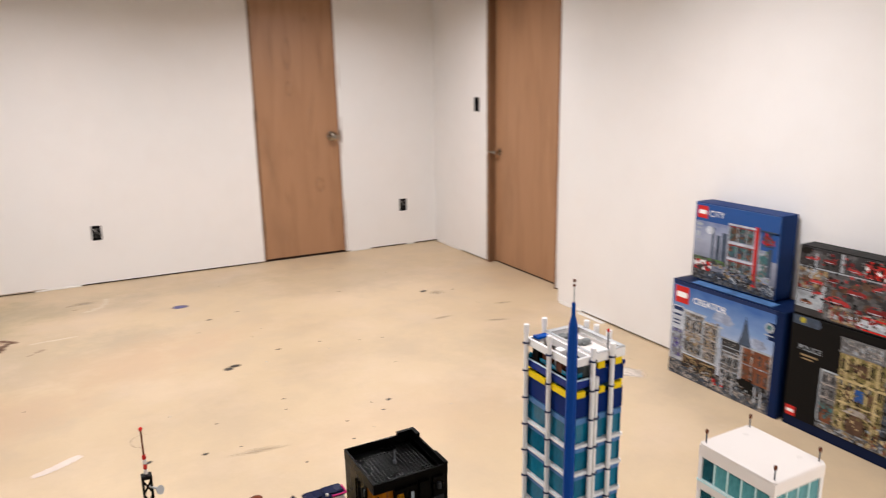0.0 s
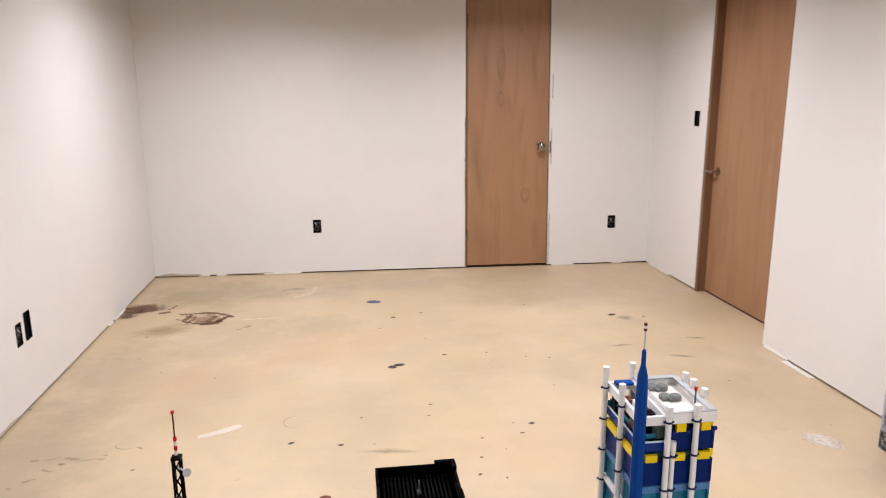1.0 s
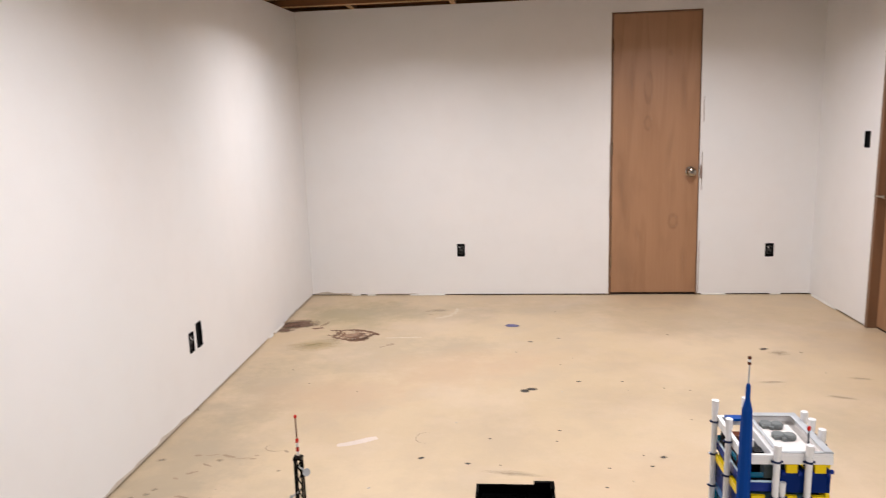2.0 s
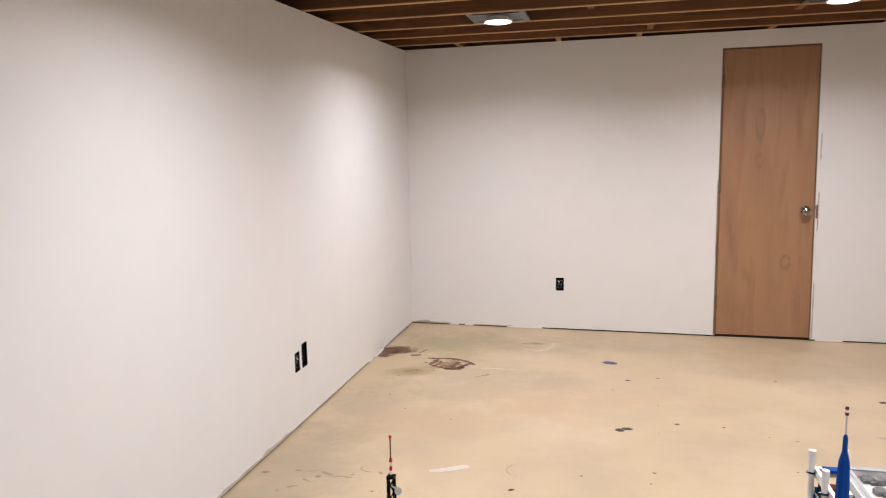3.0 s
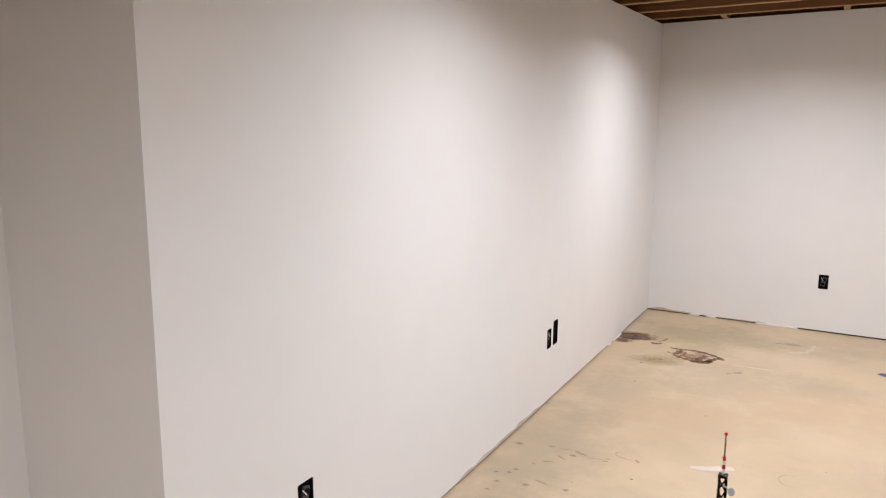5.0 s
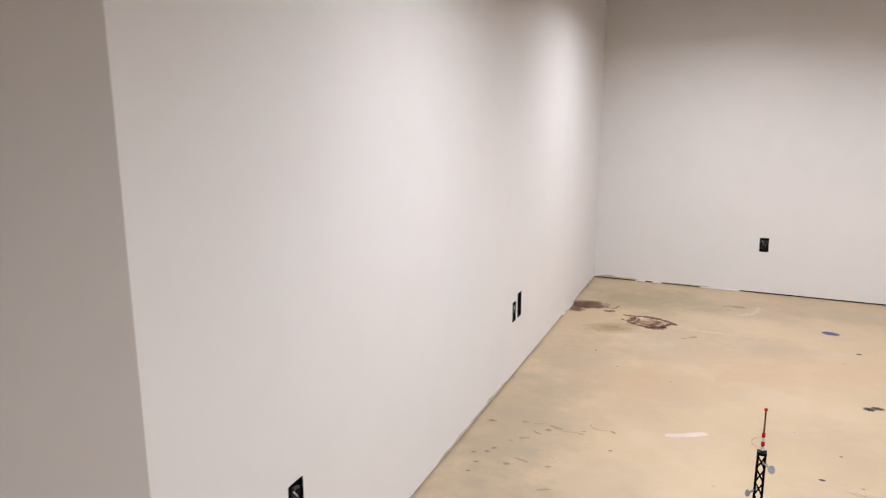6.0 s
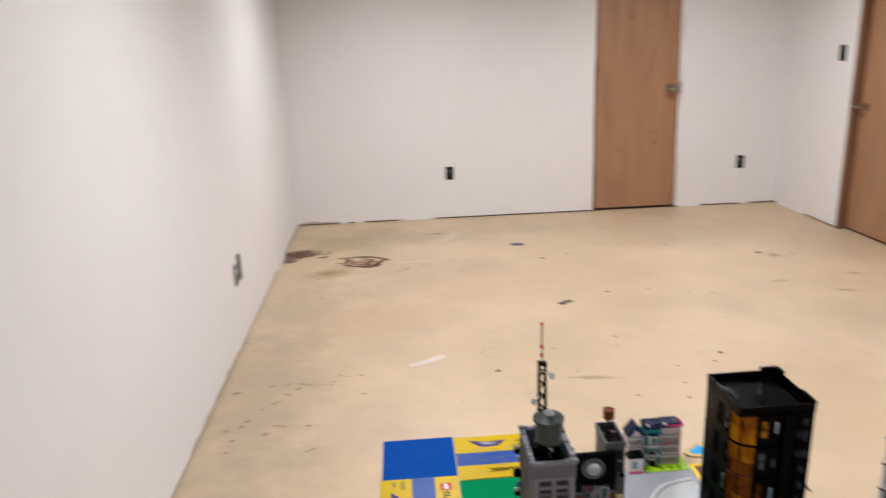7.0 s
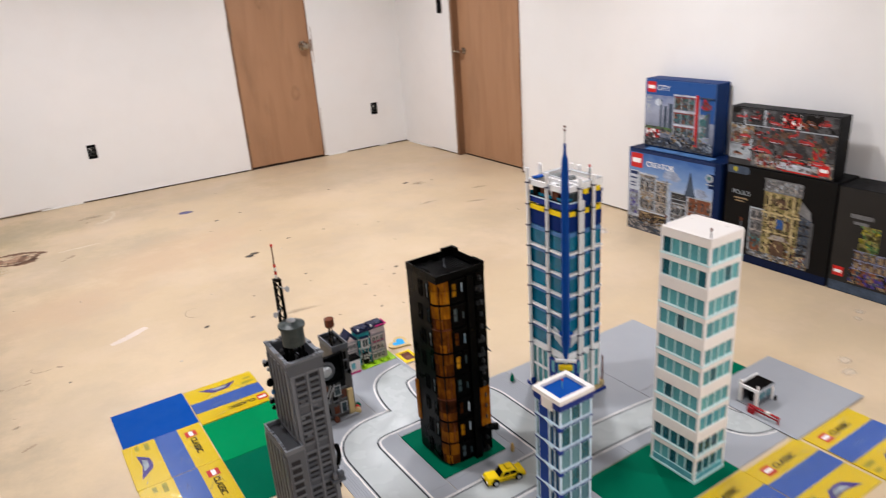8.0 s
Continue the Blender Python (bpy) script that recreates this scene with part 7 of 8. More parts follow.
    for x, y, z, mat in ((-0.055, 0.03, 0.018, "brown"), (-0.045, -0.005, 0.022, "bright_white"), (-0.06, -0.03, 0.016, "brown"), (-0.04, -0.045, 0.02, "charcoal"), (-0.065, 0.055, 0.014, "black"), (-0.03, -0.07, 0.012, "sage")):
        part("terrace_furniture", box(x - 0.009, x + 0.009, y - 0.011, y + 0.011, h - 0.05, h - 0.05 + 2 * z), P[mat], t, "small terrace piece", 0.001)
    pin = part("roof_antenna", rod((0.040, -0.070, h), (0.040, -0.070, h + 0.04), 0.0018), P["dark_grey"], t, "thin roof antenna")
    part("antenna_tip", lathe([(0.0025, 0), (0.0034, 0.002), (0.0034, 0.007), (0.002, 0.008)], (0.040, -0.070, h + 0.04), 10), P["red"], pin, "red tip")
    # corner spire
    sx, sy = -w / 2 + 0.001, -d / 2 + 0.001
    spire = part("spire", lathe([(0.006, 0.176), (0.009, 0.19), (0.010, 0.21), (0.0130, 0.25), (0.0122, 0.70), (0.0112, 0.80), (0.0095, 0.838), (0.0046, 0.858), (0.0042, 0.884), (0.0022, 0.889)], (sx, sy, 0), 10), P["spire_blue"], t, "tall blue corner spire")
    part("spire_needle", rod((sx, sy, 0.889), (sx, sy, 0.932), 0.0015), P["pale_grey"], spire, "grey needle")
    for z, mat in ((0.924, "brown"), (0.9295, "bright_white"), (0.9345, "brown")):
        part("needle_tip", lathe([(0.0030, 0), (0.0033, 0.0008), (0.0033, 0.0042), (0.0028, 0.005)], (sx, sy, z), 8), P[mat], spire, "red and white tip ring")
    up = Matrix(((1, 0, 0), (0, 0, -1), (0, 1, 0))).to_4x4()
    for turn in (0, 90):
        at = pose(sx, sy, 0.034, 0, 0, turn)
        part("spire_fin", moved(prism([(0.004, 0.176), (0.016, 0.186), (0.014, 0.202), (0.030, 0.224), (0.024, 0.232), (0.004, 0.226)], -0.004, 0.004), at @ up), P["blue"], t, "blue flared fin at the spire's foot")
        part("spire_fin", moved(prism([(0.016, 0.176), (0.052, 0.196), (0.056, 0.236), (0.034, 0.228), (0.020, 0.206)], -0.002, 0.004), at @ up), P["pale_grey"], t, "pale grey fin at the spire's foot")
    part("entrance_panel", box(-w / 2 + 0.006, w / 2 - 0.098, -d / 2 - 0.010, -d / 2 - 0.003, 0.022, 0.156), P["deep_blue"], t, "deep blue entrance wall")
    part("entrance_panel", box(-w / 2 - 0.010, -w / 2 - 0.003, -d / 2 + 0.006, -d / 2 + 0.07, 0.022, 0.156), P["deep_blue"], t, "deep blue entrance wall")
    for z in (0.028, 0.108):
        for k in range(2):
            part("entrance_pane", box(-w / 2 + 0.014 + 0.027 * k, -w / 2 + 0.026 + 0.027 * k, -d / 2 - 0.0115, -d / 2 - 0.010, z, z + 0.042), P["pale_glass"], t)
            part("entrance_pane", box(-w / 2 - 0.0115, -w / 2 - 0.010, -d / 2 + 0.014 + 0.029 * k, -d / 2 + 0.027 + 0.029 * k, z, z + 0.042), P["pale_glass"], t)
    part("entrance_sign", moved(box(-0.022, 0.022, -0.010, 0.004, 0.141, 0.157), pose(-w / 2 - 0.006, -d / 2 - 0.006, 0, 0, 0, -45)), P["yellow"], t, "yellow sign across the entrance corner", 0.001)
    part("corner_canopy", moved(box(-0.034, 0.034, -0.004, 0.012, 0.1665, 0.1755), pose(-w / 2 - 0.006, -d / 2 - 0.006, 0, 0, 0, -45)), P["bright_white"], t, "white canopy over the entrance", 0.001)
    part("flag_pole", rod((w / 2 + 0.008, -d / 2 - 0.004, 0.018), (w / 2 + 0.008, -d / 2 - 0.004, 0.13), 0.003), P["brown"], t, "dark red pole")
    for x, y, mat in ((w / 2 + 0.012, -d / 2 + 0.02, "red"), (w / 2 + 0.010, -d / 2 + 0.045, "brown"), (-w / 2 - 0.008, d / 2 - 0.02, "navy"), (w / 2 + 0.008, -d / 2 - 0.002, "tan")):
        part("street_piece", box(x - 0.008, x + 0.006, y - 0.006, y + 0.006, 0.010, 0.035), P[mat], t, "small piece by the door", 0.001)


def small_blue_tower():
    w, d, h = 0.112, 0.106, 0.430
    t = thing("toy_skyscraper", (0.6985, 0.831, 0.0), "slim blue and white toy tower with a blue roof", "toy building", "toy city buildings")
    part("core", box(-w / 2 + 0.014, w / 2 - 0.014, -d / 2 + 0.020, d / 2 - 0.020, 0.0, h - 0.03), P["teal_core"], t, "dim interior")
    for k in range(6):
        z, step = 0.352 - 0.0640 * k, 0.0640 if k else 0.050
        for (mx, my), turn, length in faces_of(w, d):
            wall_at = Matrix.Translation((mx, my, 0)) @ pose(0, 0, 0, 0, 0, turn)
            piece("floor_ledge", shared_box("floor_ledge", length + 0.003, 0.007, 0.0045, P["deep_blue"]), t, wall_at @ Matrix.Translation((0, 0.0025, z)))
            piece("white_ledge", shared_box("white_ledge", length + 0.001, 0.006, 0.0040, P["ice_frame"]), t, wall_at @ Matrix.Translation((0, 0.002, z + 0.0045)))
            tall = step - 0.009
            if turn in (-90, 90):
                piece("blue_panel", shared_box("blue_panel", 0.039, 0.004, tall, P["blue_panel"]), t, wall_at @ Matrix.Translation((-0.0175, 0.0025, z + 0.009)))
                piece("window_pane", shared_box("window_pane", 0.013, 0.003, tall, P["sea_glass"]), t, wall_at @ Matrix.Translation((-0.0445, 0.004, z + 0.009)))
                piece("window_pane", shared_box("window_pane", 0.036, 0.003, tall, P["ink_blue_glass"]), t, wall_at @ Matrix.Translation((0.028, 0.004, z + 0.009)))
                for x, wide in ((0.0055, 0.005), (0.0285, 0.003), (-0.0375, 0.002)):
                    piece("mullion", shared_box("mullion", wide, 0.005, tall, P["ice_frame"]), t, wall_at @ Matrix.Translation((x, 0.0028, z + 0.009)))
            else:
                for i in range(3):
                    piece("window_pane", shared_box("window_pane", 0.032, 0.003, tall, P["sea_glass"] if (i + k) % 3 != 1 else P["dark_teal"]), t, wall_at @ Matrix.Translation((-0.0345 + 0.0345 * i, 0.0045, z + 0.009)))
                for i in range(4):
                    piece("mullion", shared_box("mullion", 0.0042, 0.005, tall, P["ice_frame"]), t, wall_at @ Matrix.Translation((-0.0518 + 0.03453 * i, 0.003, z + 0.009)))
                piece("sill_bar", shared_box("sill_bar", length - 0.008, 0.004, 0.003, P["ice_frame"]), t, wall_at @ Matrix.Translation((0, 0.003, z + step - 0.003)))
    for sx in (-1, 1):
        for sy in (-1, 1):
            x, y = sx * (w / 2 - 0.0025), sy * (d / 2 - 0.0025)
            part("corner_post", box(x - 0.0025, x + 0.0025, y - 0.0025, y + 0.0025, 0.0, h - 0.028), P["ice_frame"], t, "bluish white corner post")
    part("crown_band", box(-w / 2 - 0.003, w / 2 + 0.003, -d / 2 - 0.003, d / 2 + 0.003, h - 0.028, h - 0.010), P["deep_blue"], t, "deep blue band under the roof", 0.001)
    part("crown_notch", box(-w / 2 - 0.006, -w / 2 - 0.0005, -0.026, 0.018, h - 0.036, h - 0.006), P["white"], t, "white block in the band", 0.001)
    part("roof_rim", ring_wall(-w / 2 - 0.005, w / 2 + 0.005, -d / 2 - 0.005, d / 2 + 0.005, h - 0.010, h + 0.002, 0.015), P["white"], t, "white roof rim", 0.001)
    part("roof_floor", box(-w / 2 + 0.006, w / 2 - 0.006, -d / 2 + 0.006, d / 2 - 0.006, h - 0.010, h - 0.006), P["blue"], t, "blue roof")
    r = random.Random(41)
    for k in range(6):
        z = 0.363 - 0.0640 * k
        for x in (-0.034, -0.002, 0.032):
            part("inner_piece", box(x - 0.006, x + r.uniform(0.0, 0.008), -d / 2 + 0.008, -d / 2 + 0.011, z, z + r.uniform(0.015, 0.045)), P[r.choice(("charcoal", "grey", "navy", "white"))], t)
            # slanting pale rod, added as a diagonal glint
            part("inner_bar", rod((x - 0.012, -d / 2 + 0.009, z + 0.034), (x + 0.010, -d / 2 + 0.010, z + r.uniform(0.004, 0.02)), 0.0012, sides=5), P["ice_frame"], t)
    for z in (0.352 - 0.0640 * k for k in range(6)):
        part("corner_clip", box(-w / 2 - 0.0055, -w / 2 + 0.008, -d / 2 - 0.0055, -d / 2 + 0.008, z - 0.004, z + 0.0035), P["deep_blue"], t, "dark blue clip at the corner", 0.0008)
        part("rail_dip", moved(box(-0.0016, 0.0016, -0.017, 0.017, -0.0035, 0.0035), pose(-w / 2 - 0.0025, -0.008, z + 0.006, 14, 0, 0)), P["ice_frame"], t)
    t.scale = (0.915, 0.845, 1.0)
    pin = part("roof_pin", rod((0, 0.004, h - 0.006), (0, 0.004, h + 0.014), 0.0016), P["pale_glass"], t)
    part("pin_tip", lathe([(0.002, 0), (0.003, 0.002), (0.003, 0.005)], (0, 0.004, h + 0.014), 8), P["red"], pin, "red tip")


def grey_tower():
    t = thing("toy_skyscraper", (0.2235, 1.334, PLATE), "grey toy tower with roof water tank and lattice mast", "toy building", "toy city buildings")
    w, d, h = 0.090, 0.143, 0.480
    part("main_block", box(-w / 2, w / 2, -d / 2, d / 2, 0.0, h - 0.032), P["slate"], t, "grey brick tower block", 0.001)
    part("lower_wing", box(-w / 2 - 0.048, -w / 2 - 0.0002, -d / 2 - 0.030, d / 2 - 0.018, 0.0, 0.255), P["slate"], t, "lower grey wing", 0.001)
    part("wing_roof", box(-w / 2 - 0.050, -w / 2 - 0.003, -d / 2 - 0.024, d / 2 - 0.022, 0.2551, 0.257), P["slate_dark"], t, "dark wing roof")
    part("wing_parapet", ring_wall(-w / 2 - 0.050, -w / 2 - 0.0005, -d / 2 - 0.032, d / 2 - 0.016, 0.255, 0.268, 0.005), P["slate_rib"], t)
    part("parapet", ring_wall(-w / 2 - 0.003, w / 2 + 0.003, -d / 2 - 0.003, d / 2 + 0.003, h - 0.032, h + 0.004, 0.008), P["slate"], t, "grey parapet")
    part("parapet_cap", ring_wall(-w / 2 - 0.005, w / 2 + 0.005, -d / 2 - 0.005, d / 2 + 0.005, h + 0.004, h + 0.010, 0.011), P["slate_rib"], t, "worn grey parapet cap")
    part("roof_floor", box(-w / 2 + 0.006, w / 2 - 0.006, -d / 2 + 0.006, d / 2 - 0.006, h - 0.032, h - 0.028), P["charcoal"], t, "dark roof floor")
    # ribs and windows on the long face and the front
    for k in range(6):
        y = -d / 2 + 0.006 + k * (d - 0.012) / 5
        part("wall_rib", box(-w / 2 - 0.006, -w / 2, y - 0.0052, y + 0.0052, 0.262, h - 0.012), P["slate_rib"], t, "", 0.0012)
        part("wall_rib", box(-w / 2 - 0.053, -w / 2 - 0.048, y - 0.0052 - 0.020, y + 0.0052 - 0.020, 0.0, 0.246), P["slate_rib"], t, "", 0.0012)
        if k < 5:
            mid = y + (d - 0.012) / 10
            # thin dark strips paint the shade that the ribs cast between them
            part("groove", box(-w / 2 - 0.0008, -w / 2, mid - 0.006, mid + 0.006, 0.268, h - 0.030), P["slate_dark"], t, "dark strip painting the shade between ribs")
            part("groove", box(-w / 2 - 0.0488, -w / 2 - 0.048, mid - 0.026, mid - 0.014, 0.004, 0.236), P["slate_dark"], t, "dark strip painting the shade between ribs")
    for x, half in ((-w / 2 + 0.0050, 0.0050), (-0.0005, 0.0026), (w / 2 - 0.0060, 0.0060)):
        part("wall_rib", box(x - half, x + half, -d / 2 - 0.0060, -d / 2, 0.0, h - 0.026), P["slate_rib"], t, "", 0.0008)
    # three groups of slatted windows in two bays
    for z, rows in ((0.360, 5), (0.243, 5), (0.128, 5), (0.020, 5)):
        for x0, x1 in ((-w / 2 + 0.0115, -0.0040), (0.0030, w / 2 - 0.0130)):
            bay = part("window_bay", box(x0 + 0.002, x1 - 0.002, -d / 2 - 0.0006, -d / 2, z, z + 0.0165 * rows), P["slate_dark"], t, "dark slatted window bay")
            for row in range(rows):
                low = z + 0.0165 * row
                part("slat", moved(box(x0 + 0.001, x1 - 0.001, -0.0046, 0.0, -0.0034, 0.0034), pose(0, -d / 2 - 0.0004, low + 0.003, 18, 0, 0)), P["slate" if row % 2 else "slate_rib"], bay)
            for x in (x0 + 0.001, x1 - 0.001):
                part("window_jamb", box(x - 0.0014, x + 0.0014, -d / 2 - 0.0040, -d / 2, z - 0.002, z + 0.0165 * rows + 0.003), P["slate"], bay)
        part("floor_ledge", box(-w / 2, w / 2, -d / 2 - 0.0045, -d / 2 - 0.0003, z + 0.0165 * rows + 0.004, z + 0.0165 * rows + 0.010), P["slate_rib"], t)
    for z in (0.30, 0.335, 0.37, 0.405):
        for y in (-0.055, -0.018, 0.018, 0.055):
            part("window_pane", box(-w / 2 - 0.0012, -w / 2, y - 0.0045, y + 0.0045, z, z + 0.02), P["slate_dark"], t)
    # slats across the windows, windows of the wing and small arches over the grooves
    for row in range(9):
        z = 0.03 + 0.0235 * row
        part("window_pane", box(-w / 2 - 0.040, -w / 2 - 0.016, -d / 2 - 0.0312, -d / 2 - 0.030, z, z + 0.013), P["slate_dark"], t, "dark slatted window")
        part("window_sill", box(-w / 2 - 0.042, -w / 2 - 0.014, -d / 2 - 0.0345, -d / 2 - 0.0312, z - 0.004, z - 0.001), P["slate_rib"], t)
    for k in range(8):
        y = -d / 2 + 0.004 + (k + 0.5) * (d - 0.008) / 8
        part("groove_arch", box(-w / 2 - 0.0035, -w / 2, y - 0.006, y + 0.006, h - 0.006, h + 0.002), P["slate_rib"], t)
        part("groove_arch", box(-w / 2 - 0.0515, -w / 2 - 0.048, y - 0.021, y - 0.009, 0.246, 0.258), P["slate_rib"], t)
    for sx in (-1, 1):
        for sy in (-1, 1):
            part("corner_turret", box(sx * (w / 2 + 0.001) - 0.006, sx * (w / 2 + 0.001) + 0.006, sy * (d / 2 + 0.001) - 0.006, sy * (d / 2 + 0.001) + 0.006, h + 0.010, h + 0.015), P["slate_rib"], t, "", 0.001)
    edge = random.Random(78)
    for k in range(28):
        x, y = (edge.uniform(-w / 2, w / 2), edge.choice((-1, 1)) * (d / 2 + 0.001)) if k % 3 == 0 else (edge.choice((-1, -1, 1)) * (w / 2 + 0.001), edge.uniform(-d / 2, d / 2))
        part("parapet_stud", box(x - 0.004, x + 0.004, y - 0.004, y + 0.004, h + 0.0095, h + 0.0095 + edge.uniform(0.002, 0.007)), P[edge.choice(("slate", "slate_rib", "grey"))], t)
    for k in range(16):
        y = edge.uniform(-d / 2 - 0.02, d / 2 - 0.04)
        part("wing_stud", box(-w / 2 - 0.051, -w / 2 - 0.043, y - 0.004, y + 0.004, 0.2675, 0.2675 + edge.uniform(0.002, 0.006)), P[edge.choice(("slate", "slate_rib"))], t)
    for k in range(9):
        x, y = edge.uniform(-w / 2 + 0.012, w / 2 - 0.012), edge.uniform(-0.01, d / 2 - 0.014)
        part("roof_piece", box(x - 0.005, x + 0.005, y - 0.005, y + 0.005, h - 0.028, h - 0.028 + edge.uniform(0.006, 0.024)), P[edge.choice(("black", "charcoal", "slate_dark", "slate"))], t)
    rough = random.Random(77)
    for k in range(46):
        z, y = rough.uniform(0.27, h - 0.02), rough.uniform(-d / 2 + 0.01, d / 2 - 0.01)
        x = rough.uniform(-w / 2 + 0.008, w / 2 - 0.008)
        if k % 2:
            part("wall_brick", box(-w / 2 - 0.0025, -w / 2, y - 0.006, y + 0.006, z, z + 0.008), P[rough.choice(("slate", "slate_rib"))], t)
        elif z > 0.2:
            part("wall_brick", box(x - 0.006, x + 0.006, -d / 2 - 0.0015, -d / 2, 0.2 + (z - 0.27) * 1.1, 0.206 + (z - 0.27) * 1.1), P[rough.choice(("slate", "slate_rib", "slate"))], t)
    # clutter on the far flank
    r = random.Random(21)
    for z in (0.21, 0.31, 0.425):
        x, y = -w / 2 - 0.010, d / 2 - 0.008 + 0.006 * r.random()
        bracket = part("flank_bracket", box(x - 0.008, x + 0.014, y, y + 0.012, z, z + 0.012), P["charcoal"], t, "dark bracket on the wall", 0.001)
        part("bracket_lamp", lathe([(0.005, 0), (0.006, 0.004), (0.003, 0.008)], (x - 0.004, y + 0.006, z + 0.012), 8), P["grey"], bracket)
    for z in (0.06, 0.12):
        part("side_bracket", box(w / 2, w / 2 + 0.010, -d / 2 + 0.01, -d / 2 + 0.03, z, z + 0.03), P["black"], t)
    for k, (z, mat, size) in enumerate(((0.418, "pale_grey", 0.005), (0.376, "black", 0.010), (0.352, "lavender", 0.006), (0.300, "charcoal", 0.006))):
        part("flank_piece", lathe([(size * 0.5, 0), (size, size * 0.5), (size * 0.8, size * 1.6), (size * 0.3, size * 2.2)], (-w / 2 - 0.012 - 0.003 * (k % 2), d / 2 - 0.016 - 0.005 * (k % 3), z), 9), P[mat], t, "small piece clipped to the flank")
    hose = bmesh.new()
    bend = [(w / 2 + 0.002 + 0.006 * math.sin(a), -d / 2 - 0.012 + 0.002 * a, 0.215 - 0.022 * a) for a in (0.0, 0.5, 1.0, 1.5, 2.0, 2.5, 3.0)]
    for p, q in zip(bend, bend[1:]):
        rod(p, q, 0.0062, hose, 8)
    part("black_hose", hose, P["black"], t, "bent black hose beside the tower")
    for x, y, z, mat in ((w / 2 - 0.014, -d / 2 - 0.014, 0.1121, "slate_rib"), (w / 2 - 0.002, -d / 2 - 0.016, 0.1121, "dark_grey"), (w / 2 + 0.006, -d / 2 - 0.014, 0.1121, "slate")):
        part("front_clutter", lathe([(0.004, 0), (0.007, 0.004), (0.007, 0.016), (0.003, 0.020)], (x, y, z), 10), P[mat], t, "small grey piece on the front")
    part("clutter_shelf", box(w / 2 - 0.026, w / 2 + 0.012, -d / 2 - 0.024, -d / 2 - 0.0062, 0.104, 0.112), P["slate"], t)
    # tank on legs
    tx, ty, tz = -0.0005, -0.018, h - 0.028
    tank = part("water_tank", lathe([(0.029, 0.060), (0.029, 0.108), (0.034, 0.109), (0.034, 0.115), (0.018, 0.122), (0.012, 0.124)], (tx, ty, tz), 24), P["sage"], t, "grey-green water tank")
    part("tank_cap", lathe([(0.012, 0.124), (0.010, 0.128), (0.004, 0.129)], (tx, ty, tz), 14), P["pale_grey"], tank)
    for k in range(4):
        a = math.pi / 4 + k * math.pi / 2
        part("tank_leg", rod((tx + 0.026 * math.cos(a), ty + 0.026 * math.sin(a), tz), (tx + 0.022 * math.cos(a), ty + 0.022 * math.sin(a), tz + 0.061), 0.004), P["black"], tank)
        b = a + math.pi / 2
        part("leg_brace", rod((tx + 0.026 * math.cos(a), ty + 0.026 * math.sin(a), tz + 0.004), (tx + 0.022 * math.cos(b), ty + 0.022 * math.sin(b), tz + 0.048), 0.0018, sides=6), P["black"], tank)
    part("roof_box", box(-0.03, -0.005, 0.01, 0.035, tz, tz + 0.022), P["charcoal"], t, "", 0.001)
    part("roof_box", box(0.012, 0.034, -0.015, 0.01, tz, tz + 0.016), P["black"], t, "", 0.001)
    # lattice mast
    mx, my, z0, z1 = -0.0075, 0.018, tz, 0.676
    mast = part("lattice_mast", box(mx - 0.014, mx + 0.014, my - 0.014, my + 0.014, z0, z0 + 0.02), P["charcoal"], t, "black lattice mast")
    n = 7
    for sx in (-1, 1):
        for sy in (-1, 1):
            part("mast_leg", rod((mx + 0.008 * sx, my + 0.008 * sy, z0 + 0.02), (mx + 0.0065 * sx, my + 0.0065 * sy, z1), 0.0022, sides=6), P["black"], mast)
    for k in range(n):
        a, b = z0 + 0.02 + (z1 - z0 - 0.02) * k / n, z0 + 0.02 + (z1 - z0 - 0.02) * (k + 1) / n
        for s in (-1, 1):
            c = 0.0075
            part("mast_brace", rod((mx - c * s, my - c, a), (mx + c * s, my - c, b), 0.0017, sides=5), P["black"], mast)
            part("mast_brace", rod((mx - c, my - c * s, a), (mx - c, my + c * s, b), 0.0017, sides=5), P["black"], mast)
    part("mast_head", box(mx - 0.009, mx + 0.009, my - 0.009, my + 0.009, z1, z1 + 0.005), P["charcoal"], mast)
    part("mast_dish", moved(lathe([(0.002, 0), (0.007, 0.003), (0.0085, 0.006)], sides=12), pose(mx + 0.016, my - 0.008, z1 - 0.026, 70, 0, 40)), P["pale_grey"], mast, "pale dish")
    part("mast_dish", moved(lathe([(0.002, 0), (0.006, 0.003), (0.0075, 0.005)], sides=12), pose(mx - 0.016, my - 0.006, z1 - 0.088, 70, 0, -60)), P["grey"], mast, "grey dish")
    part("mast_arm", rod((mx, my - 0.006, z1 - 0.012), (mx + 0.020, my - 0.010, z1 - 0.026), 0.002), P["pale_grey"], mast)
    part("mast_arm", rod((mx, my - 0.006, z1 - 0.07), (mx - 0.018, my - 0.008, z1 - 0.085), 0.002), P["grey"], mast)
    rodz = z1 + 0.006
    aerial = part("aerial_rod", rod((mx, my, rodz), (mx, my, rodz + 0.088), 0.0016), P["brown"], t, "thin dark red aerial")
    for k, (dz, mat) in enumerate(((0.002, "white"), (0.012, "red"), (0.022, "white"), (0.031, "red"))):
        part("aerial_band", lathe([(0.0030, 0), (0.0034, 0.0005), (0.0034, 0.0075), (0.0030, 0.008)], (mx, my, rodz + dz), 10), P[mat], aerial, "red and white aerial band")
    part("aerial_tip", lathe([(0.0022, 0), (0.0034, 0.002), (0.0034, 0.005), (0.001, 0.007)], (mx, my, rodz + 0.086), 10), P["red"], aerial)


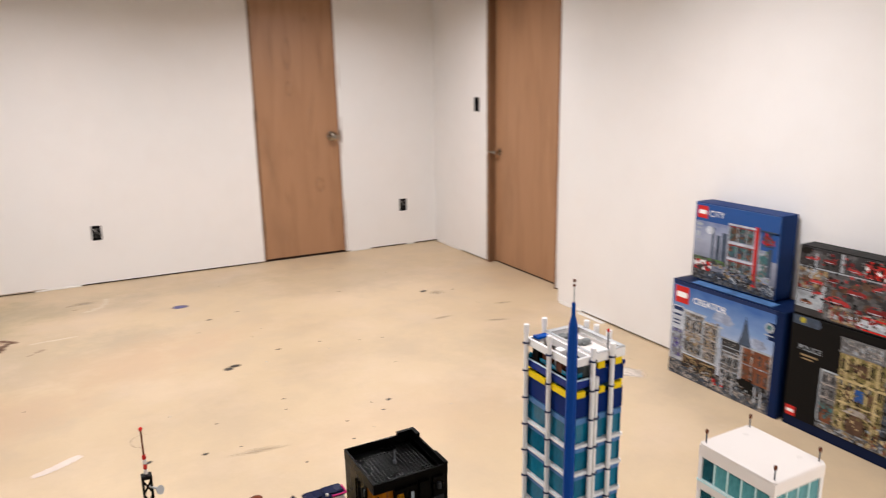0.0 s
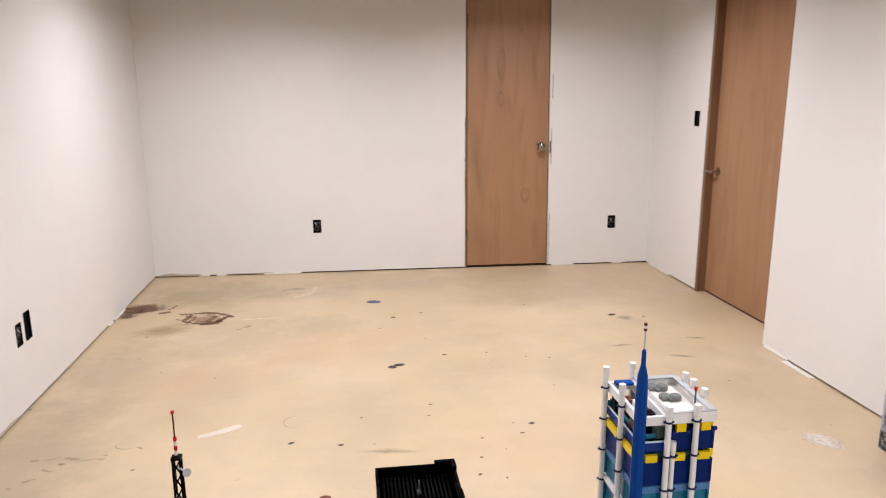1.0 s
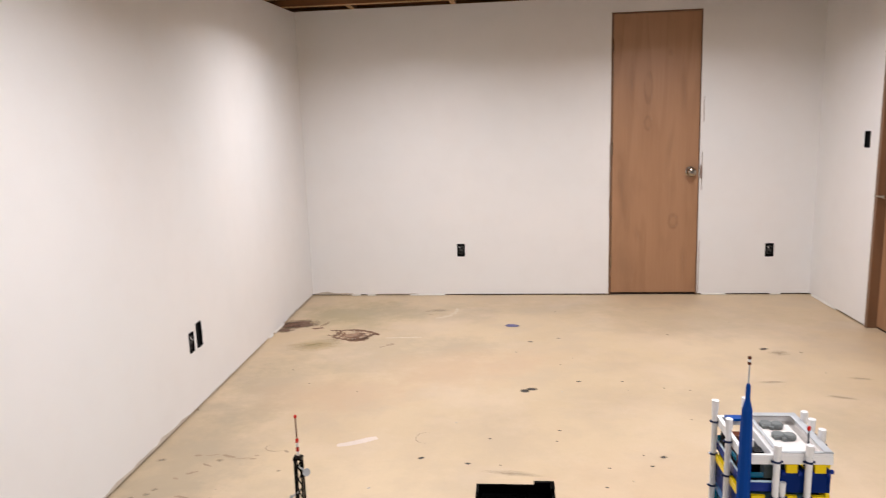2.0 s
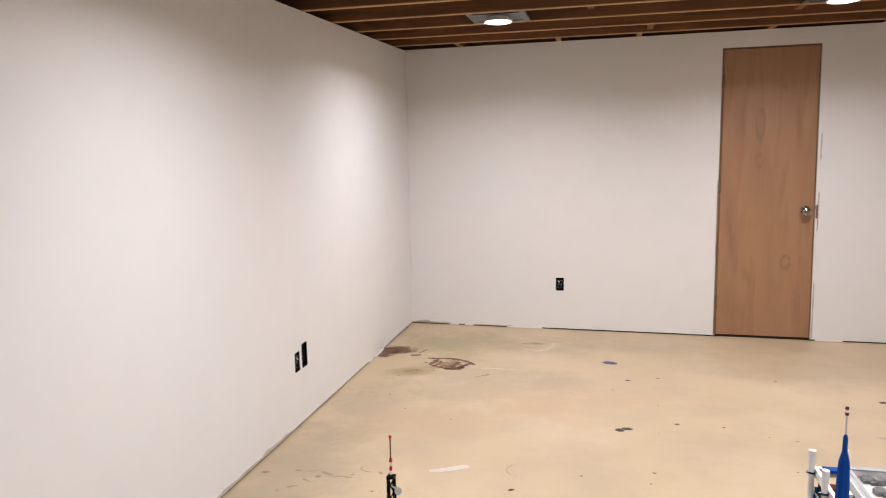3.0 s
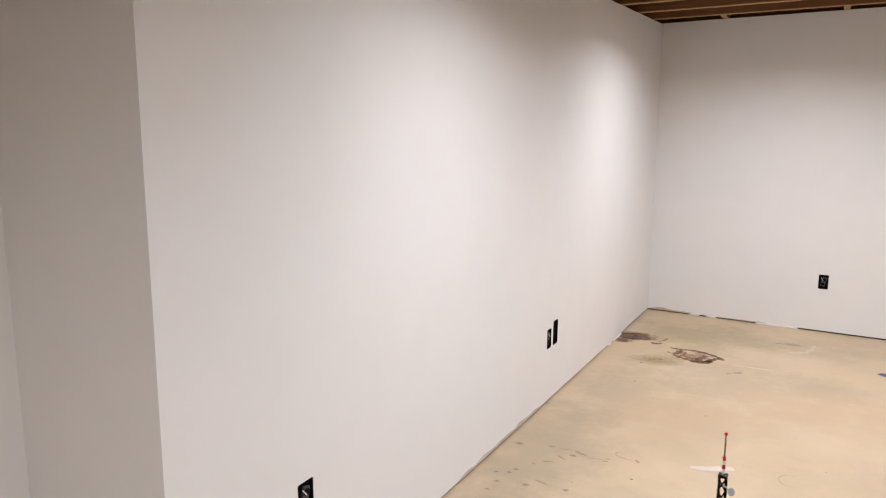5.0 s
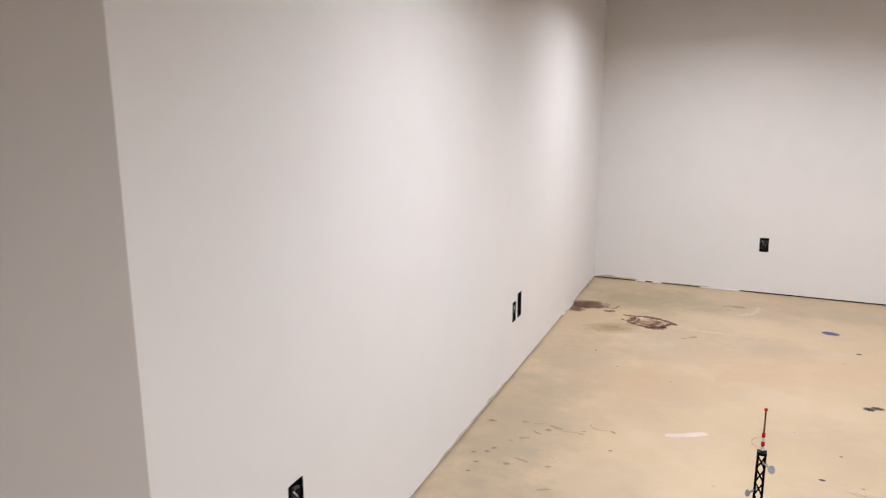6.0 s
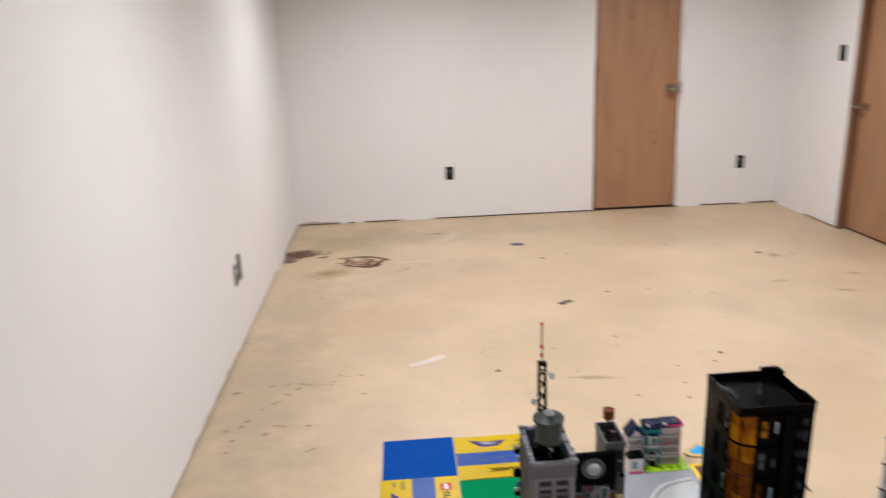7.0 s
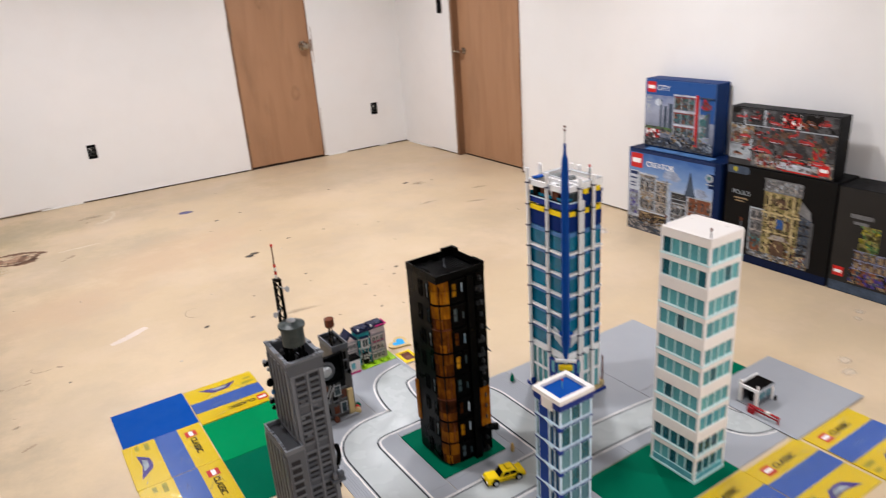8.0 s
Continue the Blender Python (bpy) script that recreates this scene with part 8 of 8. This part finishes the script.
def corner_house():
    t = thing("toy_corner_building", (0.455, 1.700, PLATE), "dark grey toy corner building with a round sign", "toy building", "toy city buildings")
    part("main_block", box(-0.095, 0.060, -0.036, 0.080, 0.0, 0.160), P["soot"], t, "", 0.001)
    part("tall_block", box(0.006, 0.060, -0.030, 0.078, 0.160, 0.252), P["soot"], t, "", 0.001)
    part("parapet", ring_wall(0.004, 0.062, -0.033, 0.080, 0.246, 0.264, 0.0045), P["slate"], t, "grey parapet")
    part("parapet_pin", rod((-0.092, -0.040, 0.236), (-0.092, -0.040, 0.262), 0.004), P["dark_grey"], t)
    part("sign_back", box(-0.094, 0.024, -0.044, -0.0365, 0.150, 0.236), P["black"], t, "black sign board", 0.001)
    for x0, x1, z0, z1 in ((-0.096, 0.026, 0.236, 0.243), (-0.096, 0.026, 0.142, 0.150), (0.024, 0.031, 0.142, 0.245)):
        part("sign_frame", box(x0, x1, -0.048, -0.036, z0, z1), P["charcoal"], t)
    dial = part("round_sign", moved(lathe([(0.031, 0.0), (0.031, 0.005), (0.025, 0.007), (0.020, 0.006), (0.010, 0.011), (0.003, 0.013)], sides=24), pose(-0.034, -0.044, 0.196, 90, 0, 0)), P["slate_rib"], t, "round grey sign on a black board")
    # pale hub paints the glossy highlight at the disc's centre
    part("sign_hub", moved(lathe([(0.019, 0.006), (0.019, 0.010), (0.012, 0.015), (0.003, 0.017)], sides=24), pose(-0.034, -0.044, 0.196, 90, 0, 0)), P["pale_grey"], dial, "domed hub painted pale as a gloss highlight")
    part("sign_groove", moved(lathe([(0.0265, 0.0055), (0.0265, 0.0075), (0.0225, 0.0075), (0.0225, 0.0055)], sides=24), pose(-0.034, -0.044, 0.196, 90, 0, 0)), P["dark_grey"], dial)
    part("sign_ring", moved(lathe([(0.0335, 0.0), (0.0335, 0.004)], sides=24), pose(-0.034, -0.044, 0.196, 90, 0, 0)), P["dark_grey"], dial)
    for z in (0.02, 0.072, 0.115):
        for x in (-0.072, -0.040, -0.008, 0.024):
            part("window_pane", box(x - 0.009, x + 0.009, -0.0375, -0.036, z, z + 0.030), P["charcoal"] if int(1000 * (x + z)) % 3 else P["brown"], t)
            part("window_sill", box(x - 0.011, x + 0.011, -0.041, -0.0375, z - 0.004, z - 0.001), P["slate_rib"], t)
        for y in (-0.012, 0.020, 0.052):
            part("window_pane", box(0.060, 0.0615, y - 0.008, y + 0.008, z, z + 0.034), P["tan"] if y < 0 else P["charcoal"], t)
    for z in (0.168, 0.207):
        part("window_pane", box(0.0405, 0.0505, -0.0312, -0.030, z, z + 0.028), P["charcoal"], t)
        part("window_sill", box(0.039, 0.052, -0.035, -0.0312, z - 0.004, z - 0.001), P["slate_rib"], t)
        for y in (-0.012, 0.025):
            part("window_pane", box(0.060, 0.0615, y - 0.008, y + 0.008, z, z + 0.034), P["charcoal"], t)
            part("window_sill", box(0.0615, 0.065, y - 0.010, y + 0.010, z - 0.004, z - 0.001), P["grey"], t)
    for dz in (0.0, 0.012):
        part("ladder_rail", rod((-0.06 + dz, -0.042, 0.055), (-0.02 + dz, -0.042, 0.135), 0.0018), P["pale_grey"], t, "slanting grey ladder")
    part("wall_lamp", lathe([(0.006, 0), (0.008, 0.006), (0.004, 0.012)], (0.050, -0.045, 0.16), 10), P["charcoal"], t)
    part("corner_pillar", box(0.034, 0.052, -0.048, -0.0365, 0.0, 0.10), P["tan"], t, "tan pillar")
    part("roof_floor", box(0.0085, 0.0575, -0.0285, 0.0755, 0.252, 0.253), P["charcoal"], t)
    part("shop_window", box(0.006, 0.030, -0.0385, -0.0375, 0.016, 0.058), P["pale_grey"], t, "pale shop window")
    part("shop_pane", box(0.010, 0.026, -0.0395, -0.0385, 0.020, 0.054), P["smoke_glass"], t)
    part("shop_window", box(-0.012, 0.014, -0.0385, -0.0375, 0.086, 0.126), P["pale_grey"], t, "pale upper window")
    part("shop_pane", box(-0.008, 0.010, -0.0395, -0.0385, 0.090, 0.122), P["smoke_glass"], t)
    for k in range(5):
        part("roof_clutter", box(0.012 + 0.009 * k, 0.018 + 0.009 * k, 0.02 + 0.008 * (k % 3), 0.03 + 0.008 * (k % 3), 0.253, 0.260 + 0.004 * (k % 2)), P[("slate_dark", "charcoal", "brown", "slate", "black")[k]], t)
    brick = random.Random(61)
    for k in range(40):
        z = brick.uniform(0.008, 0.145)
        x, y = brick.uniform(-0.09, 0.045), brick.uniform(-0.03, 0.075)
        mat = P[brick.choice(("soot", "slate", "slate_dark", "charcoal", "slate_rib"))]
        if k % 2:
            part("wall_brick", box(x - 0.006, x + 0.006, -0.0378, -0.0362, z, z + 0.007), mat, t)
        else:
            part("wall_brick", box(0.0602, 0.0618, y - 0.006, y + 0.006, z, z + 0.007), mat, t)
    part("street_step", box(-0.095, 0.058, -0.060, -0.0485, 0.0, 0.008), P["grey"], t)
    for x, y, mat in ((0.066, -0.035, "red"), (0.074, -0.022, "dark_green"), (0.062, -0.048, "tan"), (-0.02, -0.055, "brown")):
        part("street_plant", lathe([(0.003, 0.0), (0.010, 0.004), (0.011, 0.012), (0.006, 0.020), (0.001, 0.024)], (x, y, 0.0), 9), P[mat], t, "small plant by the wall")
    tank = part("roof_tank", lathe([(0.012, 0.031), (0.0152, 0.032), (0.0158, 0.044), (0.0152, 0.056), (0.0165, 0.057), (0.0165, 0.059), (0.009, 0.062)], (0.016, -0.010, 0.298), 16), P["brown"], t, "brown roof tank")
    for k in range(3):
        a = k * 2.1
        part("tank_leg", rod((0.016 + 0.007 * math.cos(a), -0.010 + 0.007 * math.sin(a), 0.253), (0.016 + 0.006 * math.cos(a), -0.010 + 0.006 * math.sin(a), 0.336), 0.0018, sides=6), P["black"], tank)


def gabled_row():
    t = thing("toy_row_house", (0.720, 1.945, PLATE), "white, navy and aqua toy row houses on a lime plate", "toy building", "toy city buildings")
    part("lime_plate", box(-0.060, 0.085, -0.055, 0.030, -0.0026, 0.003), P["lime"], t, "lime green plate")
    for n, (x0, x1, high, wall) in enumerate(((-0.112, -0.058, 0.118, "pink_white"), (-0.056, -0.004, 0.138, "aqua"), (-0.002, 0.060, 0.140, "pink_white"))):
        part("house_front", box(x0, x1, -0.020, 0.025, 0.003, high), P[wall], t, "", 0.001)
        mid, wide = (x0 + x1) / 2, (x1 - x0) / 2
        if n == 0:
            part("house_gable", moved(prism([(-wide - 0.004, 0), (wide + 0.004, 0), (0.0, 0.038)], -0.026, 0.024), pose(mid, 0, high, 90, 0, 0)), P["roof_navy"], t, "dark pitched roof")
            part("gable_front", moved(prism([(-wide + 0.010, 0), (wide - 0.010, 0), (0.0, 0.022)], 0.026, 0.0275), pose(mid, 0, high, 90, 0, 0)), P["pink_white"], t, "pale gable under the roof")
        else:
            part("cornice", box(x0 - 0.002, x1 + 0.002, -0.026, 0.027, high, high + 0.009), P["roof_navy"], t, "dark navy cornice", 0.001)
            part("flat_roof", box(x0 + 0.003, x1 - 0.003, -0.018, 0.022, high + 0.009, high + 0.014), P["roof_navy"], t)
            for s in (-0.7, 0.1, 0.7):
                part("roof_finial", box(mid + s * wide - 0.003, mid + s * wide + 0.003, -0.024, -0.016, high + 0.009, high + 0.016 + 0.004 * (s > 0.5)), P["white" if s < 0 else "roof_navy"], t)
        rows = int(high / 0.036)
        for k in range(rows):
            z = 0.012 + 0.036 * k
            for s in (-0.55, 0.0, 0.55):
                if n == 1 and abs(s) > 0.1 and k == rows - 1:
                    continue
                pane = part("window_pane", box(mid + s * wide - 0.0050, mid + s * wide + 0.0050, -0.0215, -0.020, z, z + 0.020), P["charcoal"] if (k + n) % 2 else P["smoke_glass"], t)
                part("window_frame", box(mid + s * wide - 0.0065, mid + s * wide + 0.0065, -0.023, -0.0215, z + 0.020, z + 0.0225), P["white"], pane)
                part("window_frame", box(mid + s * wide - 0.0065, mid + s * wide + 0.0065, -0.024, -0.0215, z - 0.003, z - 0.0005), P["magenta"] if n == 2 and k == 2 else P["white"], pane)
                part("window_bar", box(mid + s * wide - 0.0007, mid + s * wide + 0.0007, -0.0225, -0.0215, z, z + 0.020), P["white"], pane)
            part("front_ledge", box(x0, x1, -0.0245, -0.0205, z + 0.027, z + 0.030), P["white"] if n == 1 else P["grey"], t)
    # bay window of the aqua house, its door below
    part("bay", box(-0.044, -0.016, -0.033, -0.0205, 0.078, 0.118), P["white"], t, "white bay window", 0.001)
    for x in (-0.040, -0.0285):
        part("bay_pane", box(x, x + 0.0085, -0.0342, -0.033, 0.084, 0.112), P["smoke_glass"], t)
    part("bay_roof", box(-0.046, -0.014, -0.035, -0.0205, 0.118, 0.122), P["roof_navy"], t)
    part("house_door", box(-0.042, -0.018, -0.026, -0.0205, 0.003, 0.052), P["charcoal"], t, "dark door with pale panes")
    for x in (-0.038, -0.028):
        for z in (0.026, 0.038):
            part("door_pane", box(x, x + 0.006, -0.0268, -0.026, z, z + 0.008), P["white"], t)
    for x in (-0.057, -0.003, 0.060):
        part("drain_pipe", rod((x, -0.023, 0.003), (x, -0.023, 0.132), 0.0022, sides=6), P["teal_core"] if x < 0 else P["pink_white"], t)
    part("magenta_trim", box(0.020, 0.066, -0.030, -0.0262, 0.1465, 0.1505), P["magenta"], t, "magenta roof trim")
    part("magenta_trim", box(0.062, 0.066, -0.026, 0.012, 0.146, 0.153), P["magenta"], t, "magenta roof trim")
    part("porch", box(-0.116, -0.066, -0.050, -0.0205, 0.0, 0.054), P["white"], t, "white porch", 0.001)
    part("porch_window", box(-0.104, -0.088, -0.0512, -0.050, 0.016, 0.042), P["pale_glass"], t)
    part("porch_roof", moved(prism([(-0.028, 0), (0.028, 0), (0.016, 0.014), (-0.016, 0.014)], 0.0205, 0.054), pose(-0.091, 0, 0.054, 90, 0, 0)), P["charcoal"], t, "dark porch roof")
    part("flower_box", box(-0.114, -0.07, -0.056, -0.0505, 0.0, 0.005), P["magenta"], t)
    for x in (-0.045, 0.0, 0.03, 0.055):
        part("hedge", lathe([(0.006, 0.0), (0.008, 0.004), (0.005, 0.011), (0.001, 0.014)], (x, -0.040, 0.003), 8), P["lime"], t)


def heart_pool():
    t = thing("toy_pool", (0.872, 1.985, 0.0), "heart-shaped toy pool with tan rim and blue water", "toy pool")
    heart = lambda s: [(s * 16 * math.sin(a) ** 3, s * (13 * math.cos(a) - 5 * math.cos(2 * a) - 2 * math.cos(3 * a) - math.cos(4 * a))) for a in [-(2 * math.pi * k / 36) for k in range(36)]]
    rim = part("pool_rim", prism(heart(0.0030), 0.0, 0.008), P["tan"], t, "tan rim")
    part("pool_water", prism(heart(0.0018), 0.0, 0.0086), P["water"], t, "glossy blue water")
    t.rotation_euler[2] = 0.6
    f = thing("toy_garden_frame", (0.838, 1.885, 0.0), "yellow and white toy plate with a dark bed", "toy plate")
    part("yellow_frame", ring_wall(-0.028, 0.034, -0.06, 0.028, 0.0, 0.008, 0.012), P["yellow"], f, "yellow border")
    part("dark_bed", box(-0.016, 0.022, -0.048, 0.016, 0.0, 0.006), P["brown"], f, "dark brown bed")
    part("white_edge", ring_wall(-0.031, 0.037, -0.063, 0.031, 0.0, 0.005, 0.003), P["white"], f)


def taxi():
    t = thing("toy_car", (0.696, 1.079, ROAD_Z), "yellow toy car on the grey toy street", "toy car", turn=-13)
    part("car_body", box(-0.060, 0.060, -0.022, 0.022, 0.008, 0.022), P["yellow"], t, "yellow body", 0.003)
    part("hood", box(-0.058, -0.024, -0.020, 0.020, 0.022, 0.028), P["yellow"], t, "", 0.003)
    part("cabin", moved(prism([(-0.022, 0.022), (0.040, 0.022), (0.028, 0.040), (-0.008, 0.040)], -0.019, 0.019), Matrix(((1, 0, 0), (0, 0, 1), (0, 1, 0))).to_4x4()), P["yellow"], t, "yellow cabin", 0.001)
    for s in (-1, 1):
        part("side_window", moved(prism([(-0.013, 0.026), (0.032, 0.026), (0.025, 0.0365), (-0.005, 0.0365)], s * 0.0195 - 0.0006, s * 0.0195 + 0.0006), Matrix(((1, 0, 0), (0, 0, 1), (0, 1, 0))).to_4x4()), P["black"], t, "dark side window")
        for x in (-0.036, 0.036):
            wheel = part("wheel", moved(lathe([(0.0105, -0.004), (0.0115, -0.003), (0.0115, 0.003), (0.0105, 0.004)], sides=16), pose(x, s * 0.021, 0.0112, 90, 0, 0)), P["black"], t, "black tyre")
            part("rim", moved(lathe([(0.006, -0.0048), (0.006, 0.0048)], sides=12), pose(x, s * 0.021, 0.0112, 90, 0, 0)), P["pale_grey"], wheel)
        part("headlight", box(-0.0615, -0.0595, s * 0.015 - 0.004, s * 0.015 + 0.004, 0.013, 0.019), P["white"], t)
        part("tail_light", box(0.0595, 0.0615, s * 0.016 - 0.003, s * 0.016 + 0.003, 0.013, 0.019), P["red"], t)
    part("windscreen", moved(box(-0.0008, 0.0008, -0.016, 0.016, 0, 0.018), pose(-0.0215, 0, 0.0235, 0, 38, 0)), P["black"], t, "dark windscreen")
    part("rear_window", moved(box(-0.0008, 0.0008, -0.015, 0.015, 0, 0.016), pose(0.0385, 0, 0.0240, 0, -34, 0)), P["black"], t, "dark rear window")
    part("trunk", box(0.034, 0.058, -0.020, 0.020, 0.022, 0.027), P["yellow"], t, "", 0.003)
    part("roof_sign", box(0.004, 0.016, -0.012, 0.012, 0.040, 0.046), P["yellow"], t, "yellow roof sign", 0.001)
    part("sign_stripe", box(0.0035, 0.0165, -0.0125, 0.0125, 0.0415, 0.043), P["black"], t)
    for s in (-1, 1):
        part("side_stripe", box(-0.050, 0.050, s * 0.0222 - 0.0003, s * 0.0222 + 0.0003, 0.0155, 0.0175), P["black"], t, "thin dark side stripe")
        part("window_post", box(0.008, 0.011, s * 0.0203 - 0.0005, s * 0.0203 + 0.0005, 0.026, 0.0365), P["yellow"], t)
    t.scale = (0.99, 0.98, 0.95)
    part("bumper", box(-0.0625, -0.060, -0.021, 0.021, 0.007, 0.012), P["black"], t)
    mesh_peg = lathe([(0.005, 0), (0.006, 0.004), (0.006, 0.016), (0.004, 0.018), (0.0045, 0.019), (0.0045, 0.026), (0.002, 0.028)], (0, 0, 0), 10)
    peg = mesh_object("toy_peg", mesh_peg, P["skin"])
    peg.location = (0.794, 1.163, ROAD_Z)
    tagged(peg, "small amber toy peg standing by the street", "toy peg")


def booth():
    z = 0.0046 + PLATE
    t = thing("toy_gate_booth", (1.574, 0.872, z), "small grey toy gate booth with a black roof", "toy building", "toy city buildings")
    part("booth_floor", box(-0.048, 0.050, -0.036, 0.036, 0.0, 0.005), P["grey"], t)
    for sx in (-1, 1):
        for sy in (-1, 1):
            part("booth_post", box(sx * 0.040 - 0.005, sx * 0.040 + 0.005, sy * 0.028 - 0.005, sy * 0.028 + 0.005, 0.005, 0.060), P["white"], t, "white post")
    part("booth_wall", box(-0.030, 0.045, 0.024, 0.030, 0.005, 0.055), P["dark_grey"], t)
    part("booth_wall", box(0.036, 0.042, -0.023, 0.023, 0.005, 0.030), P["grey"], t)
    part("booth_glass", box(0.037, 0.040, -0.023, 0.023, 0.030, 0.055), P["pale_glass"], t)
    part("booth_front", box(-0.034, 0.034, -0.031, -0.027, 0.005, 0.026), P["dark_grey"], t)
    part("booth_glass", box(-0.034, 0.034, -0.030, -0.028, 0.026, 0.055), P["sea_glass"], t)
    part("booth_roof", box(-0.040, 0.046, -0.030, 0.030, 0.060, 0.064), P["black"], t, "black roof")
    part("roof_rail", box(-0.046, -0.0405, -0.036, 0.036, 0.058, 0.068), P["bright_white"], t, "white roof rail")
    part("roof_rail", box(-0.0400, 0.052, 0.0305, 0.036, 0.058, 0.068), P["bright_white"], t, "white roof rail")
    part("roof_edge", box(-0.0400, 0.050, -0.0345, -0.0305, 0.056, 0.0625), P["grey"], t)
    part("window_post", box(-0.002, 0.002, -0.0325, -0.0315, 0.026, 0.056), P["grey"], t)
    part("booth_foot", box(0.044, 0.056, -0.040, -0.0365, 0.0, 0.016), P["charcoal"], t)
    for y in (-0.03, 0.03):
        part("roof_lamp", lathe([(0.004, 0), (0.004, 0.010), (0.002, 0.012)], (-0.04, y, 0.069), 8), P["white"], t)
    part("counter", box(-0.02, 0.02, -0.01, 0.012, 0.005, 0.032), P["charcoal"], t)
    g = thing("toy_barrier", (1.508, 0.838, z), "red toy barrier arm beside the gate booth", "toy barrier")
    part("barrier_stand", box(-0.011, 0.011, -0.010, 0.012, 0.0, 0.020), P["dark_red"], g, "", 0.001)
    part("barrier_arm", box(-0.004, 0.004, -0.092, 0.014, 0.021, 0.025), P["dark_red"], g, "red arm", 0.001)
    part("barrier_band", box(-0.0044, 0.0044, -0.060, -0.045, 0.0196, 0.0264), P["white"], g)
    part("barrier_rail", box(-0.003, 0.003, -0.090, -0.010, 0.011, 0.014), P["dark_red"], g, "", 0.0006)
    part("barrier_rest", rod((0, -0.088, 0.0), (0, -0.088, 0.020), 0.003), P["dark_red"], g)


def small_tree():
    t = thing("toy_tree", (1.040, 1.470, PLATE), "small dark green toy fir by the blue tower", "toy tree")
    part("tree_trunk", lathe([(0.003, 0), (0.0025, 0.008)], sides=8), P["brown"], t)
    part("tree_crown", lathe([(0.009, 0.007), (0.0065, 0.014), (0.0085, 0.015), (0.005, 0.023), (0.0065, 0.024), (0.003, 0.032), (0.001, 0.038)], sides=9), P["dark_green"], t)


P["teal_core"] = plain("dim_teal_interior", (0.03, 0.10, 0.12), 0.7, vary=0.5, grain=60)
white_tower()
black_tower()
blue_tower()
small_blue_tower()
grey_tower()
corner_house()
gabled_row()
heart_pool()
taxi()
booth()
small_tree()
